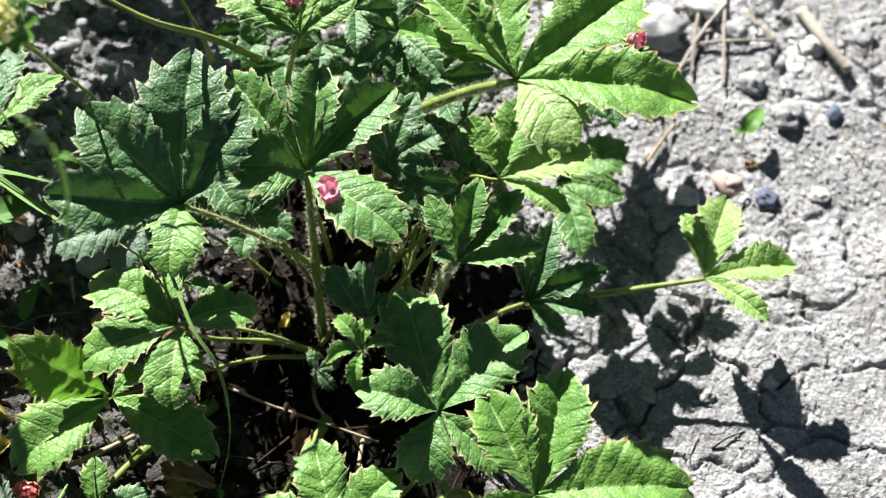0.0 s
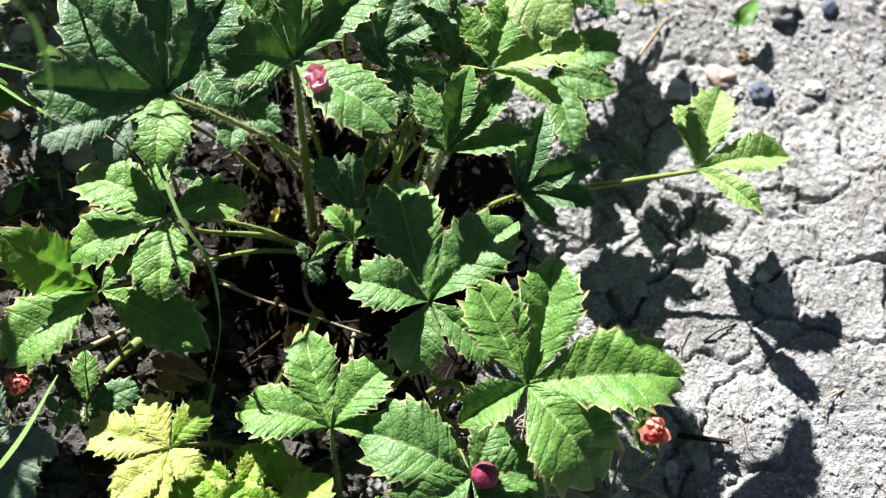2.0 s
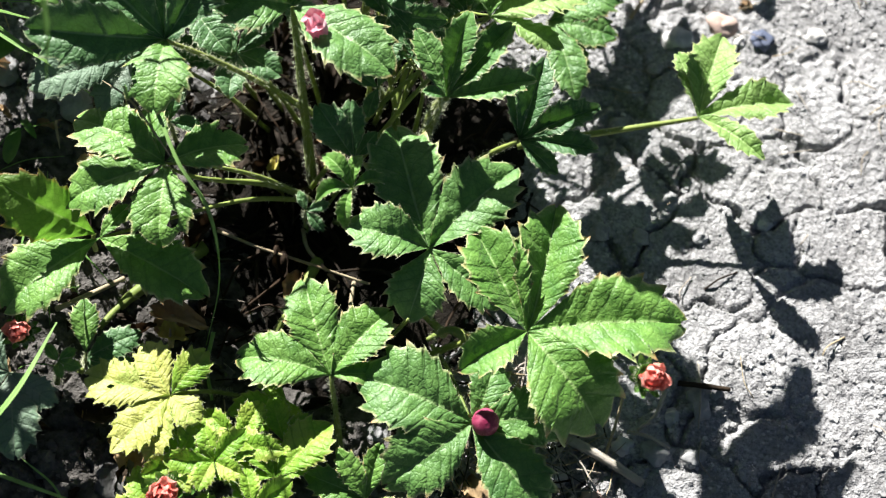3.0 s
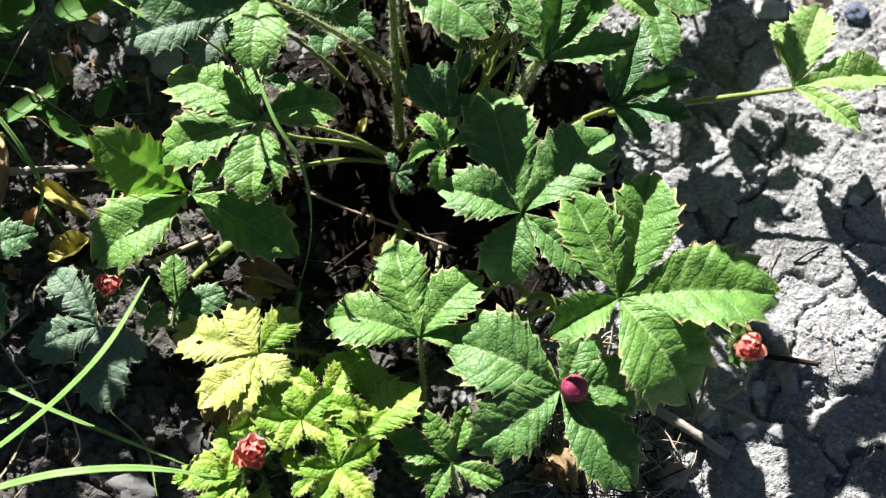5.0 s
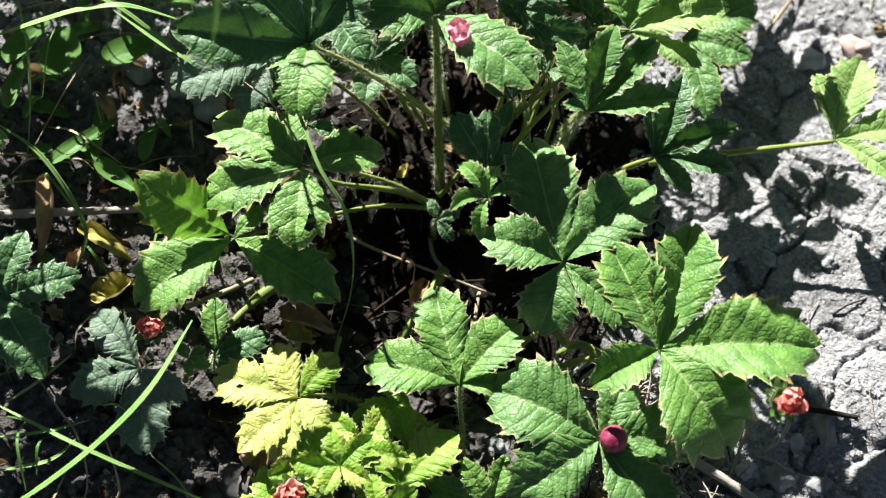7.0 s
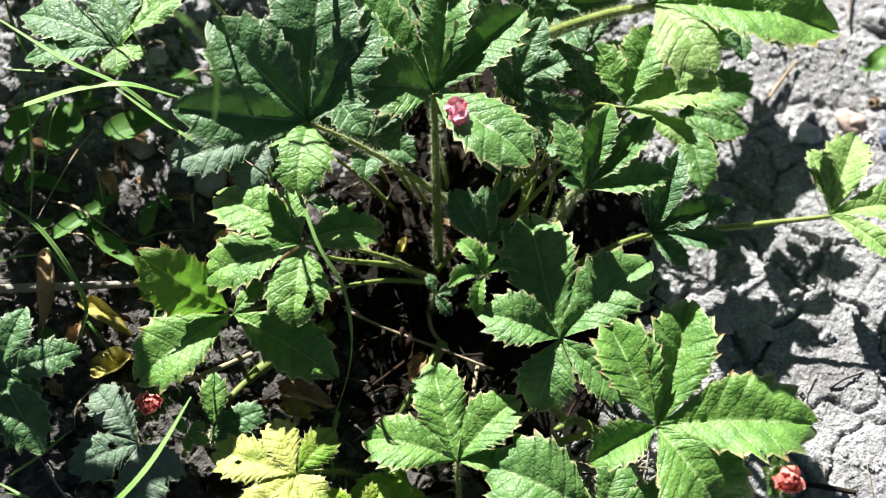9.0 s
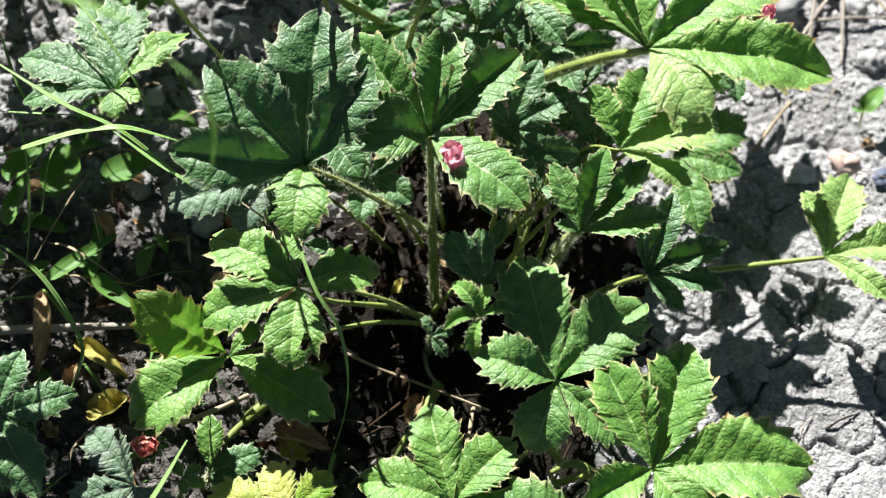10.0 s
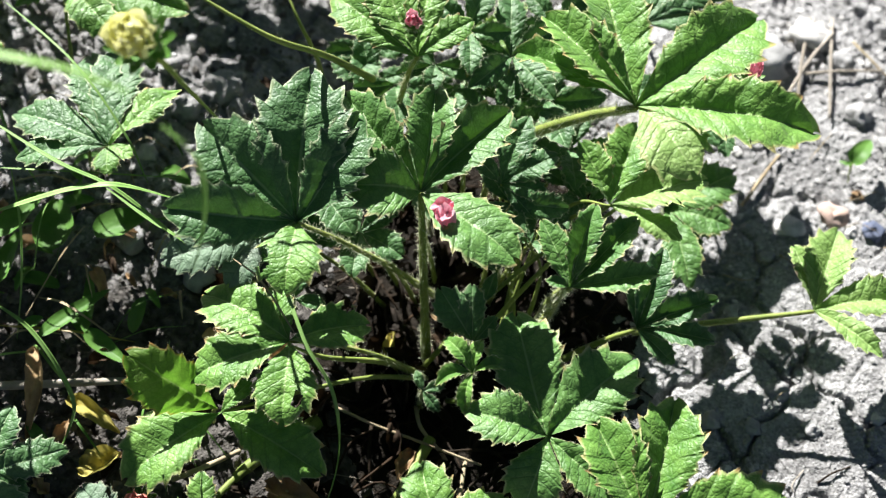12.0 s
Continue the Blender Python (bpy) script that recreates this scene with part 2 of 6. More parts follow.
# Mound brown taken near black: the clump's shade is in this colour.
SHADE_MOULD = plain_material("shade_dark_mould", (0.006, 0.005, 0.003), (0.022, 0.016, 0.010), 60, 0.95, 0.9, 0.002)
DEAD_LEAF = plain_material("dead_tan_leaf", (0.20, 0.12, 0.06), (0.50, 0.36, 0.20), 55, 0.75, 0.5, 0.0008, 0.2)
# Dead-leaf brown lowered too, so its colour holds that shade.
DEAD_BROWN = plain_material("shaded_brown_leaf", (0.020, 0.011, 0.005), (0.062, 0.036, 0.018), 60, 0.8, 0.5, 0.0008, 0.15)
DEAD_YELLOW = plain_material("dead_yellow_leaf", (0.27, 0.23, 0.05), (0.50, 0.44, 0.12), 55, 0.7, 0.4, 0.0008, 0.25)


# ---- building helpers ----
def mesh_of(name, verts, faces, mats, uvs=None, smooth=True, slots=None):
    me = bpy.data.meshes.new(name)
    me.from_pydata([tuple(v) for v in verts], [], faces)
    for m in mats:
        me.materials.append(m)
    if uvs is not None:
        layer = me.uv_layers.new(name="UVMap")
        corner = np.empty(len(me.loops), dtype=np.int32)
        me.loops.foreach_get("vertex_index", corner)
        layer.data.foreach_set("uv", np.asarray(uvs, dtype=np.float32)[corner].ravel())
    if smooth:
        me.polygons.foreach_set("use_smooth", [True] * len(me.polygons))
    if slots:
        me.polygons.foreach_set("material_index", slots)
    me.update()
    return me


def part(name, me, parent, at=(0, 0, 0), label=""):
    """One mesh under a thing or a part; at: its place in the parent's axes."""
    ob = new(name, me)
    ob.parent = parent
    ob.location = at
    return tagged(ob, label)


def spline(points, count):
    """Points along a smooth line through the given ones."""
    p = [Vector(q) for q in points]
    p = [2 * p[0] - p[1]] + p + [2 * p[-1] - p[-2]]
    out = []
    for i in range(count + 1):
        s = i / count * (len(p) - 3)
        k = min(int(s), len(p) - 4)
        f = s - k
        a, b, c, d = p[k:k + 4]
        out.append(0.5 * (2 * b + (c - a) * f + (2 * a - 5 * b + 4 * c - d) * f * f + (3 * b - a - 3 * c + d) * f ** 3))
    return out


def tube(points, r0, r1, sides=7, count=14, knobby=0.0, hairs=0, hair_len=0.0025, flat=1.0):
    """Tapering round stalk along a line, with fine hairs standing off it (slot 1)."""
    line = spline(points, count)
    verts, faces, slots = [], [], []
    for i, p in enumerate(line):
        t = (line[min(i + 1, count)] - line[max(i - 1, 0)]).normalized()
        a = t.cross(Vector((0.31, 0.2, 0.93)) if abs(t.z) < 0.9 else Vector((1, 0, 0))).normalized()
        b = t.cross(a)
        r = r0 + (r1 - r0) * i / count
        for k in range(sides):
            w = 2 * math.pi * k / sides
            rr = r * (1 + knobby * random.uniform(-1, 1))
            verts.append(p + a * math.cos(w) * rr + b * math.sin(w) * rr * flat)
    for i in range(count):
        for k in range(sides):
            q = i * sides
            faces.append((q + k, q + (k + 1) % sides, q + sides + (k + 1) % sides, q + sides + k))
    faces.append(tuple(range(sides))[::-1])
    faces.append(tuple(count * sides + k for k in range(sides)))
    slots = [0] * len(faces)
    for _ in range(int(hairs * 1.7)):
        s = random.random() * count
        i = min(int(s), count - 1)
        p = line[i].lerp(line[i + 1], s - i)
        t = (line[i + 1] - line[i]).normalized()
        way = Vector((random.gauss(0, 1), random.gauss(0, 1), random.gauss(0, 1)))
        way = (way - t * way.dot(t)).normalized() + t * random.uniform(-0.2, 0.5)
        r = r0 + (r1 - r0) * s / count
        across = way.cross(t).normalized() * 0.00008
        root, end = p + way * r * 0.9, p + way * (r + hair_len * random.uniform(0.5, 1.1))
        n = len(verts)
        verts += [root - across, root + across, end]
        faces.append((n, n + 1, n + 2))
        slots.append(1)
    return verts, faces, slots


def outline(t, rise, fall):
    """Half width of a leaflet, 0 to 1: a wedge at the base, widest past the middle, blunt at the end."""
    peak = rise / (rise + fall)
    return (t / peak) ** rise * (max(0.0, 1 - t) / (1 - peak)) ** fall


def leaflet(way, up, width, fold, arch, seed, mat, tooth=0.35, bites=()):
    """A coarsely toothed, wrinkled leaflet from the origin to the end of way, with fine hairs on its rim. Its side veins slope forward and end in
    the tips of the teeth. width: of its length; fold: degrees by which the halves rise; arch: bow of the midrib; bites: (along, across, size) of pieces eaten out of it."""
    rnd = random.Random(seed)
    length = way.length
    y = way / length
    n = (up - y * up.dot(y)).normalized()
    x = y.cross(n)
    half, per = 10, 8
    rise, fall = rnd.uniform(1.12, 1.32), rnd.uniform(0.62, 0.80)
    waves = [(rnd.uniform(0.4, 1) * rnd.choice((-1, 1)), rnd.uniform(2, 6), rnd.uniform(0, 6)) for _ in range(3)]
    skew, bend, twist = rnd.uniform(-0.08, 0.08), rnd.uniform(-0.05, 0.05), rnd.uniform(-0.16, 0.16)
    slope = rnd.uniform(0.62, 0.85)
    jags = [[rnd.uniform(0.7, 1.25) for _ in range(TEETH + 2)] for _ in range(2)]
    droop = rnd.uniform(0.02, 0.10)
    shift = Vector((seed * 1.3, seed * 0.7, 0))
    tan_fold = math.tan(radians(fold))
    start = 0.07
    steps = [(start * i / 3, 0.0, 0) for i in range(3)] + [(start + (1 - start) * i / (TEETH * per), (i % per) / per, i // per) for i in range(TEETH * per + 1)]
    rows = len(steps) - 1
    verts, uvs, faces = [], [], []
    for i, (t, phase, k) in enumerate(steps):
        t = min(t, 0.996)
        f = outline(t, rise, fall)
        p = f * width * 0.44 + 0.008 * (1 - t)
        lean = (outline(min(t + 0.01, 0.999), rise, fall) - outline(max(t - 0.01, 0), rise, fall)) / 0.02 * width * 0.44
        nx_, ny_ = 1 / math.hypot(1, lean), -lean / math.hypot(1, lean)
        saw = 1 - phase / 0.26 if phase < 0.26 else ((phase - 0.26) / 0.74) ** 0.85
        grown = min(1, max(0, (t - 0.20) / 0.14))
        size = tooth * (0.25 + 0.08 * math.sin(math.pi * t)) * grown * (0.35 + 0.65 * min(1.5, width / 0.6)) * (1 - 0.35 * max(0, t - 0.85) / 0.15)
        mid = t - slope * p * (1 - 0.35 * t)
        for j in range(-half, half + 1):
            u = j / half
            a = abs(u)
            jag = jags[0 if u < 0 else 1][k + (1 if phase >= 0.26 else 0)] * size * (saw - 0.38) * a ** 4
            px = p * u * (1 + skew * u) + math.copysign(nx_ * jag * 0.8, u) * (1 if t < 0.99 else 0) + bend * t * (1 - t) * 2
            py = mid + (t - mid) * a ** 1.12 + (max(-0.3, ny_) * 0.8 + 0.45) * jag
            puff = math.sin(math.pi * phase) ** 0.8 * a ** 0.5 * (1 - a ** 4) * min(1, t * 4)
            spot = Vector((px, py, 0))
            cells = 0.016 * noise.noise(spot * 7 + shift) + 0.0085 * noise.noise(spot * 17 + shift) * (1 - a ** 6) + 0.0060 * noise.noise(spot * 34 + shift) * (1 - a ** 6)
            z = (tan_fold + twist * (py - 0.3) * (1 if u > 0 else -1)) * p * (math.sqrt(a * a + 0.01) - 0.1) - 0.20 * p * a ** 3
            z += arch * 4 * py * (1 - py) - droop * max(0, py - 0.6) ** 2 * 3 + 0.0075 * puff + cells - 0.010 * math.exp(-(a / 0.08) ** 2)
            z += sum(amp * 0.024 * a * a * math.sin(freq * py * 2 + ph + (2 if u < 0 else 0)) for amp, freq, ph in waves)
            verts.append(length * (x * px + y * py + n * z))
            uvs.append((u / 2 + 0.5, max(0.0, (t - start) / (1 - start))))
    cols = 2 * half + 1
    for i in range(rows):
        for j in range(cols - 1):
            s, u = steps[i][0], (j + 0.5 - half) / half
            if any((s - bs) ** 2 + ((u - bu) * 0.35) ** 2 < (br * (1 + 0.5 * noise.noise(Vector((s * 30, u * 12, seed))))) ** 2 for bs, bu, br in bites):
                continue
            q = i * cols + j
            faces.append((q, q + 1, q + cols + 1, q + cols))
    slots = [0] * len(faces)
    for _ in range(int(60 + 900 * length)):
        i, side = rnd.randrange(4, rows), rnd.choice((0, cols - 1))
        v, inner = verts[i * cols + side], verts[i * cols + (1 if side == 0 else cols - 2)]
        out = (v - inner).normalized() + 0.5 * Vector((rnd.gauss(0, 1), rnd.gauss(0, 1), rnd.gauss(0, 1))) * 0.7 + y * 0.3
        across = out.cross(n).normalized() * 0.00007
        q = len(verts)
        verts += [v - across, v + across, v + out.normalized() * rnd.uniform(0.0005, 0.0015)]
        uvs += [(1, 1)] * 3
        faces.append((q, q + 1, q + 2))
        slots.append(1)
    return mesh_of("leaflet", verts, faces, [mat, HAIR], uvs, slots=slots)


LEAF_COUNT = [0]


def leaf(plant, centre, base, mat, up, leaflets, label="", stalk=0.0012, bow=0.13, hairs=110, tooth=0.35, bites=()):
    """A palmate leaf of the plant: a hairy stalk from base to centre, and its leaflets: (tip x, y, z, width, fold, arch); bites: (leaflet, along, across, size)."""
    LEAF_COUNT[0] += 1
    c, b = Vector(centre), Vector(base)
    root = Vector(plant.location)
    lift = (c - b).length * bow
    mid1, mid2 = b.lerp(c, 0.35) + Vector((0, 0, lift)), b.lerp(c, 0.72) + Vector((0, 0, lift * 0.8))
    mid1.z, mid2.z = min(mid1.z, c.z - 0.012), min(mid2.z, c.z - 0.006)
    verts, faces, slots = tube([b - c, mid1 - c, mid2 - c, Vector((0, 0, -stalk * 0.75))], stalk * 1.25, stalk * 0.6, 7, 16, 0.03, hairs, 0.0030)
    ob = part("leaf", mesh_of("leaf_stalk", verts, faces, [STALK, HAIR], slots=slots), plant, c - root, label)
    for k, (tx, ty, tz, width, fold, arch) in enumerate(leaflets):
        way = Vector((tx, ty, tz)) - c
        part("leaflet", leaflet(way, Vector(up), width, fold, arch, LEAF_COUNT[0] * 10 + k, mat, tooth, [t[1:] for t in bites if t[0] == k]), ob)
    return ob


def empty(name, at, label, category, group=""):
    ob = new(name)
    ob.empty_display_size = 0.01
    ob.location = at
    return tagged(ob, label, category, group)


# ---- ground ----
def spread(inner, lo, hi, outer):
    """Coordinates: close together between lo and hi, then ever wider out to outer."""
    out = list(np.arange(lo, hi + inner / 2, inner))
    step, a, b = inner, lo, hi
    while b < outer:
        step *= 1.35
        a, b = a - step, b + step
        out = [a] + out + [b]
    return np.array(out)


def soil_height(x, y):
    """Relief of the soil: a flat cracked crust on the open side, crumbly on the weedy side."""
    v = Vector((x, y, 0.0))
    near = max(0.0, min(1.0, (1.2 - math.hypot(x, y - 0.3)) / 0.6))
    if near == 0:
        return 0.0
    up = min(1.0, max(0.0, (-0.05 - x) / 0.17))
    bank = 0.028 * up * up * (3 - 2 * up)
    h = 0.0030 * noise.noise(v * 11) + 0.0007 * noise.noise(v * 45 + Vector((3, 1, 2)))
    h += 0.0006 * noise.noise(v * 130 + Vector((7, 2, 5))) + 0.0008 * noise.noise(v * 280) + 0.0006 * noise.noise(v * 520)
    rough = max(0.0, min(1.0, (0.08 - x + 0.5 * max(0, y - 0.40)) / 0.12 + noise.noise(v * 9) * 0.5))
    if rough > 0:
        d, _ = noise.voronoi(v * 75 + Vector((noise.noise(v * 60), noise.noise(v * 60 + Vector((9, 9, 9))), 0)) * 0.6)
        h += rough * 0.007 * (0.5 - d[0])
    warp = Vector((noise.noise(v * 30), noise.noise(v * 30 + Vector((5, 5, 5))), 0)) * 0.30 + Vector((noise.noise(v * 110), noise.noise(v * 110 + Vector((5, 5, 5))), 0)) * 0.10
    d, _ = noise.voronoi(v * 21 + warp)
    gap, wide = d[1] - d[0], 0.05 + 0.05 * noise.noise(v * 20)
    if gap < wide:
        h -= 0.007 * (1 - gap / wide) ** 0.6 * max(0.0, min(1.0, 0.75 + 1.8 * noise.noise(v * 8 + Vector((1, 8, 3)))))
    chips = noise.noise(v * 75 + Vector((2, 6, 1)))
    h += 0.0016 * max(0.0, chips - 0.12) * max(0.0, min(1.0, 1 + 3 * noise.noise(v * 19)))
    h -= 0.0022 * max(0.0, 1 - abs(noise.noise(v * 34 + Vector((8, 1, 4)))) / 0.05) * max(0.0, min(1.0, 0.25 + 2 * noise.noise(v * 12 + Vector((4, 2, 3)))))
    return (h + bank) * near


gx, gy = spread(0.0013, -0.34, 0.34, 60.0), spread(0.0013, 0.05, 0.60, 60.0)
g_verts = [(x, y, soil_height(x, y)) for y in gy for x in gx]
nx = len(gx)
g_faces = [(j * nx + i, j * nx + i + 1, (j + 1) * nx + i + 1, (j + 1) * nx + i) for j in range(len(gy) - 1) for i in range(nx - 1)]
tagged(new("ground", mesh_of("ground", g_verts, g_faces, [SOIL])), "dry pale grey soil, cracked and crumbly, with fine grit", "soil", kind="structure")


# ---- kinds of things ----
def stalk(plant, points, radius, hairs=60):
    """A bare stalk of a plant."""
    at = Vector(points[0])
    verts, faces, slots = tube([Vector(p) - at for p in points], radius * 0.3, radius, 8, 18, 0.05, hairs, 0.0032)
    return part("stalk", mesh_of("stalk", verts, faces, [STALK, HAIR], slots=slots), plant, at - Vector(plant.location))


def petal_mesh(size, mat, seed, turn, cup=0.5):
    """A crumpled, cupped petal of the given length, lying along x turned by turn."""
    rnd = random.Random(seed)
    verts, faces = [], []
    ph = [rnd.uniform(0, 6) for _ in range(4)]
    n = 8
    for i in range(n + 1):
        s = i / n
        w = math.sin(math.pi * min(0.97, 0.12 + 0.8 * s)) ** 0.6 * 0.55
        for j in range(-4, 5):
            u = j / 4
            x, y = s - 0.1 * u * u, w * u
            z = cup * (s * s * 0.6 + 0.5 * u * u * s) + 0.09 * math.sin(9 * s + ph[0] + 3 * u) + 0.07 * math.sin(7 * u + ph[1] + 4 * s)
            verts.append(Vector((x * math.cos(turn) - y * math.sin(turn), x * math.sin(turn) + y * math.cos(turn), z)) * size)
    for i in range(n):
        for j in range(8):
            q = i * 9 + j
            faces.append((q, q + 1, q + 10, q + 9))
    return mesh_of("petal", verts, faces, [mat])


def flower_bud(plant, at, radius, mat, count, axis, label):
    """A half-open bud: hairy green calyx with pointed sepals, and petals curled round its heart. With no petals: a round closed head."""
    rnd = random.Random(int(at[0] * 1e5))
    turn = Vector(axis).normalized().to_track_quat("Z", "Y").to_matrix().to_4x4()
    verts, faces, slots = [], [], []
    rings, sides = 7, 14
    for i in range(rings + 1):
        t = i / rings
        for k in range(sides):
            w = 2 * math.pi * k / sides
            r = radius * (0.25 + 0.75 * math.sin(math.pi * 0.5 * t)) * (0.8 + 0.06 * math.cos(5 * w))
            verts.append(Vector((r * math.cos(w), r * math.sin(w), radius * (-0.9 + 0.7 * t))))
    for i in range(rings):
        for k in range(sides):
            q = i * sides
            faces.append((q + k, q + (k + 1) % sides, q + sides + (k + 1) % sides, q + sides + k))
    for k in range(10):
        w = 2 * math.pi * (k + rnd.uniform(-0.2, 0.2)) / 10
        out, side = Vector((math.cos(w), math.sin(w), 0)), Vector((-math.sin(w), math.cos(w), 0))
        reach = radius * rnd.uniform(1.15, 1.5)
        q = len(verts)
        for s, wd in ((0.3, 0.20), (0.65, 0.26), (0.9, 0.14), (1.0, 0.0)):
            c = out * reach * s + Vector((0, 0, radius * (-0.75 + 0.5 * s * s)))
            verts += [c - side * radius * wd, c + Vector((0, 0, -0.06 * radius)), c + side * radius * wd]
        for i in range(3):
            faces += [(q + 3 * i, q + 3 * i + 1, q + 3 * i + 4, q + 3 * i + 3), (q + 3 * i + 1, q + 3 * i + 2, q + 3 * i + 5, q + 3 * i + 4)]
    slots = [0] * len(faces)
    for _ in range(120):
        way = Vector((rnd.gauss(0, 1), rnd.gauss(0, 1), rnd.uniform(-0.6, 0.1))).normalized()
        root = Vector((way.x, way.y, -0.45 + way.z * 0.4)) * radius * 0.8
        across = way.cross(Vector((0, 0, 1))).normalized() * 0.00010
        q = len(verts)
        verts += [root - across, root + across, root + way * 0.0022]
        faces.append((q, q + 1, q + 2))
        slots.append(1)
    me = mesh_of("calyx", [turn @ v for v in verts], faces, [WEED_GREEN, HAIR], slots=slots)
    ob = part("flower_bud", me, plant, Vector(at) - Vector(plant.location), label)
    if count == 0:
        hv, hf = [], []
        rings, sides = 18, 30
        for i in range(rings + 1):
            t = math.pi * i / rings
            for k in range(sides):
                w = 2 * math.pi * k / sides
                lump = 1 + 0.07 * abs(math.sin(2.5 * w + 3 * t)) * math.sin(t) ** 2 + 0.06 * noise.noise(Vector((math.cos(w) * math.sin(t), math.sin(w) * math.sin(t), math.cos(t))) * 3.1)
                hv.append(turn @ Vector((math.cos(w) * math.sin(t), math.sin(w) * math.sin(t), 0.85 * math.cos(t))) * radius * lump)
        for i in range(rings):
            for k in range(sides):
                q = i * sides
                hf.append((q + k, q + sides + k, q + sides + (k + 1) % sides, q + (k + 1) % sides))
        part("bud_head", mesh_of("bud_head", hv, hf, [mat]), ob, (0, 0, 0), "wrinkled magenta head")
    for k in range(count):
        a = k * 2.4
        ring = 0.25 + 0.5 * (k / max(1, count - 1))
        me = petal_mesh(radius * (0.75 + 0.35 * ring), mat, k + int(at[1] * 1e4), 0.0, 1.1 - 0.6 * ring)
        lean = turn @ pose(0, 0, 0, 0, 0, math.degrees(a)) @ pose(radius * ring * 0.5, 0, radius * (0.12 - 0.45 * ring), 0, -75 + 62 * ring, 90 * (k % 2) * 0.3)
        petal = part("petal", me, ob)
        petal.matrix_local = lean
    return ob


def blade(tuft, points, width, mat):
    """A grass blade: a long ribbon, keeled along its middle, tapering at both ends."""
    at = Vector(points[0])
    count = 26
    line = spline([Vector(p) - at for p in points], count)
    verts, faces = [], []
    for i, p in enumerate(line):
        t = (line[min(i + 1, count)] - line[max(i - 1, 0)]).normalized()
        side = t.cross(Vector((-0.2, 0.3, 0.9))).normalized()
        n = side.cross(t)
        s = i / count
        w = width / 2 * min(1.0, 0.35 + 3 * s) * (1.0 if s < 0.7 else 1 - 0.75 * ((s - 0.7) / 0.3) ** 1.5)
        for u, h in ((-1, 0.0), (-0.5, -0.22), (0, -0.42), (0.5, -0.22), (1, 0.0)):
            verts.append(p + side * w * u + n * w * h)
        verts.append(p - n * w * 0.55)
    for i in range(count):
        for j in range(6):
            q = i * 6
            faces.append((q + j, q + (j + 1) % 6, q + 6 + (j + 1) % 6, q + 6 + j))
    return part("blade", mesh_of("blade", verts, faces, [mat]), tuft, at - Vector(tuft.location))


def sheet(points, width, mat, curl, crumple, seed, wide=0.55):
    """A thin leaf-shaped sheet along a line, with a mid-fold, curl and crumples."""
    rnd = random.Random(seed)
    at = Vector(points[0])
    count, half = 18, 6
    line = spline([Vector(p) - at for p in points], count)
    ph = [rnd.uniform(0, 6) for _ in range(4)]
    verts, faces = [], []
    for i, p in enumerate(line):
        t = (line[min(i + 1, count)] - line[max(i - 1, 0)]).normalized()
        side = t.cross(Vector((-0.05, 0.08, 1.0))).normalized()
        n = side.cross(t)
        s = i / count
        w = width / 2 * max(0.03, math.sin(math.pi * s ** (0.75 if wide > 0.5 else 1.0)) ** wide) * (1 + crumple * 1.6 * noise.noise(Vector((s * 6, seed, 0))))
        for j in range(-half, half + 1):
            u = j / half
            z = curl * w * u * u + crumple * width * (math.sin(5 * s + ph[0] + 3 * u) * 0.5 + math.sin(11 * s + ph[1] - 5 * u) * 0.3 + math.sin(19 * s + ph[2] + 9 * u) * 0.14) - 0.06 * w * math.exp(-(u / 0.12) ** 2)
            verts.append(p + side * w * u * (1 - 0.18 * curl * u * u) + n * z)
    c = 2 * half + 1
    for i in range(count):
        for j in range(c - 1):
            q = i * c + j
            faces.append((q, q + 1, q + c + 1, q + c))
    return at, mesh_of("sheet", verts, faces, [mat])


SHEET_COUNT = [0]


def weed_leaf(plant, points, width):
    SHEET_COUNT[0] += 1
    at, me = sheet(points, width, WEED_GREEN, 0.35, 0.02, SHEET_COUNT[0])
    return part("leaf", me, plant, at - Vector(plant.location))


def dead_leaf(name, points, width, mat, label):
    SHEET_COUNT[0] += 1
    at, me = sheet(points, width, mat, 0.7, 0.26, SHEET_COUNT[0], 0.7)
    ob = new(name, me)
    ob.location = at
    return tagged(ob, label, "dead leaf")


def stick(name, points, radius, mat, label):
    at = Vector(points[0])
    verts, faces, _ = tube([Vector(p) - at for p in points], radius, radius * 0.8, 9, 16, 0.10)
    ob = new(name, mesh_of(name, verts, faces, [mat]))
    ob.location = at
    return tagged(ob, label, name)


def yellow_head(plant, at, radius):
    """A flower head seen from the side: a green cup and a mop of pale yellow petals."""
    ob = flower_bud(plant, at, radius * 0.95, FLOWER_YELLOW, 14, (-0.2, -0.4, 1), "pale yellow flower head")
    return ob


PEBBLE_COUNT = [0]


def lump(size, rough, seed, rings=9, sides=14):
    """A rounded irregular stone, flattened by size."""
    shift = Vector((seed * 1.7, seed * 0.9, seed * 2.3))
    verts, faces = [], []
    for i in range(rings + 1):
        t = math.pi * i / rings
        for k in range(sides):
            w = 2 * math.pi * k / sides
            d = Vector((math.cos(w) * math.sin(t), math.sin(w) * math.sin(t), math.cos(t)))
            r = 1 + rough * noise.noise(d * 1.3 + shift) + rough * 0.45 * noise.noise(d * 3.2 + shift) + rough * 0.16 * noise.noise(d * 7.5 + shift)
            verts.append(Vector((d.x * size[0], d.y * size[1], d.z * size[2])) * r)
    for i in range(rings):
        for k in range(sides):
            q = i * sides
            faces.append((q + k, q + sides + k, q + sides + (k + 1) % sides, q + (k + 1) % sides))
    return verts, faces


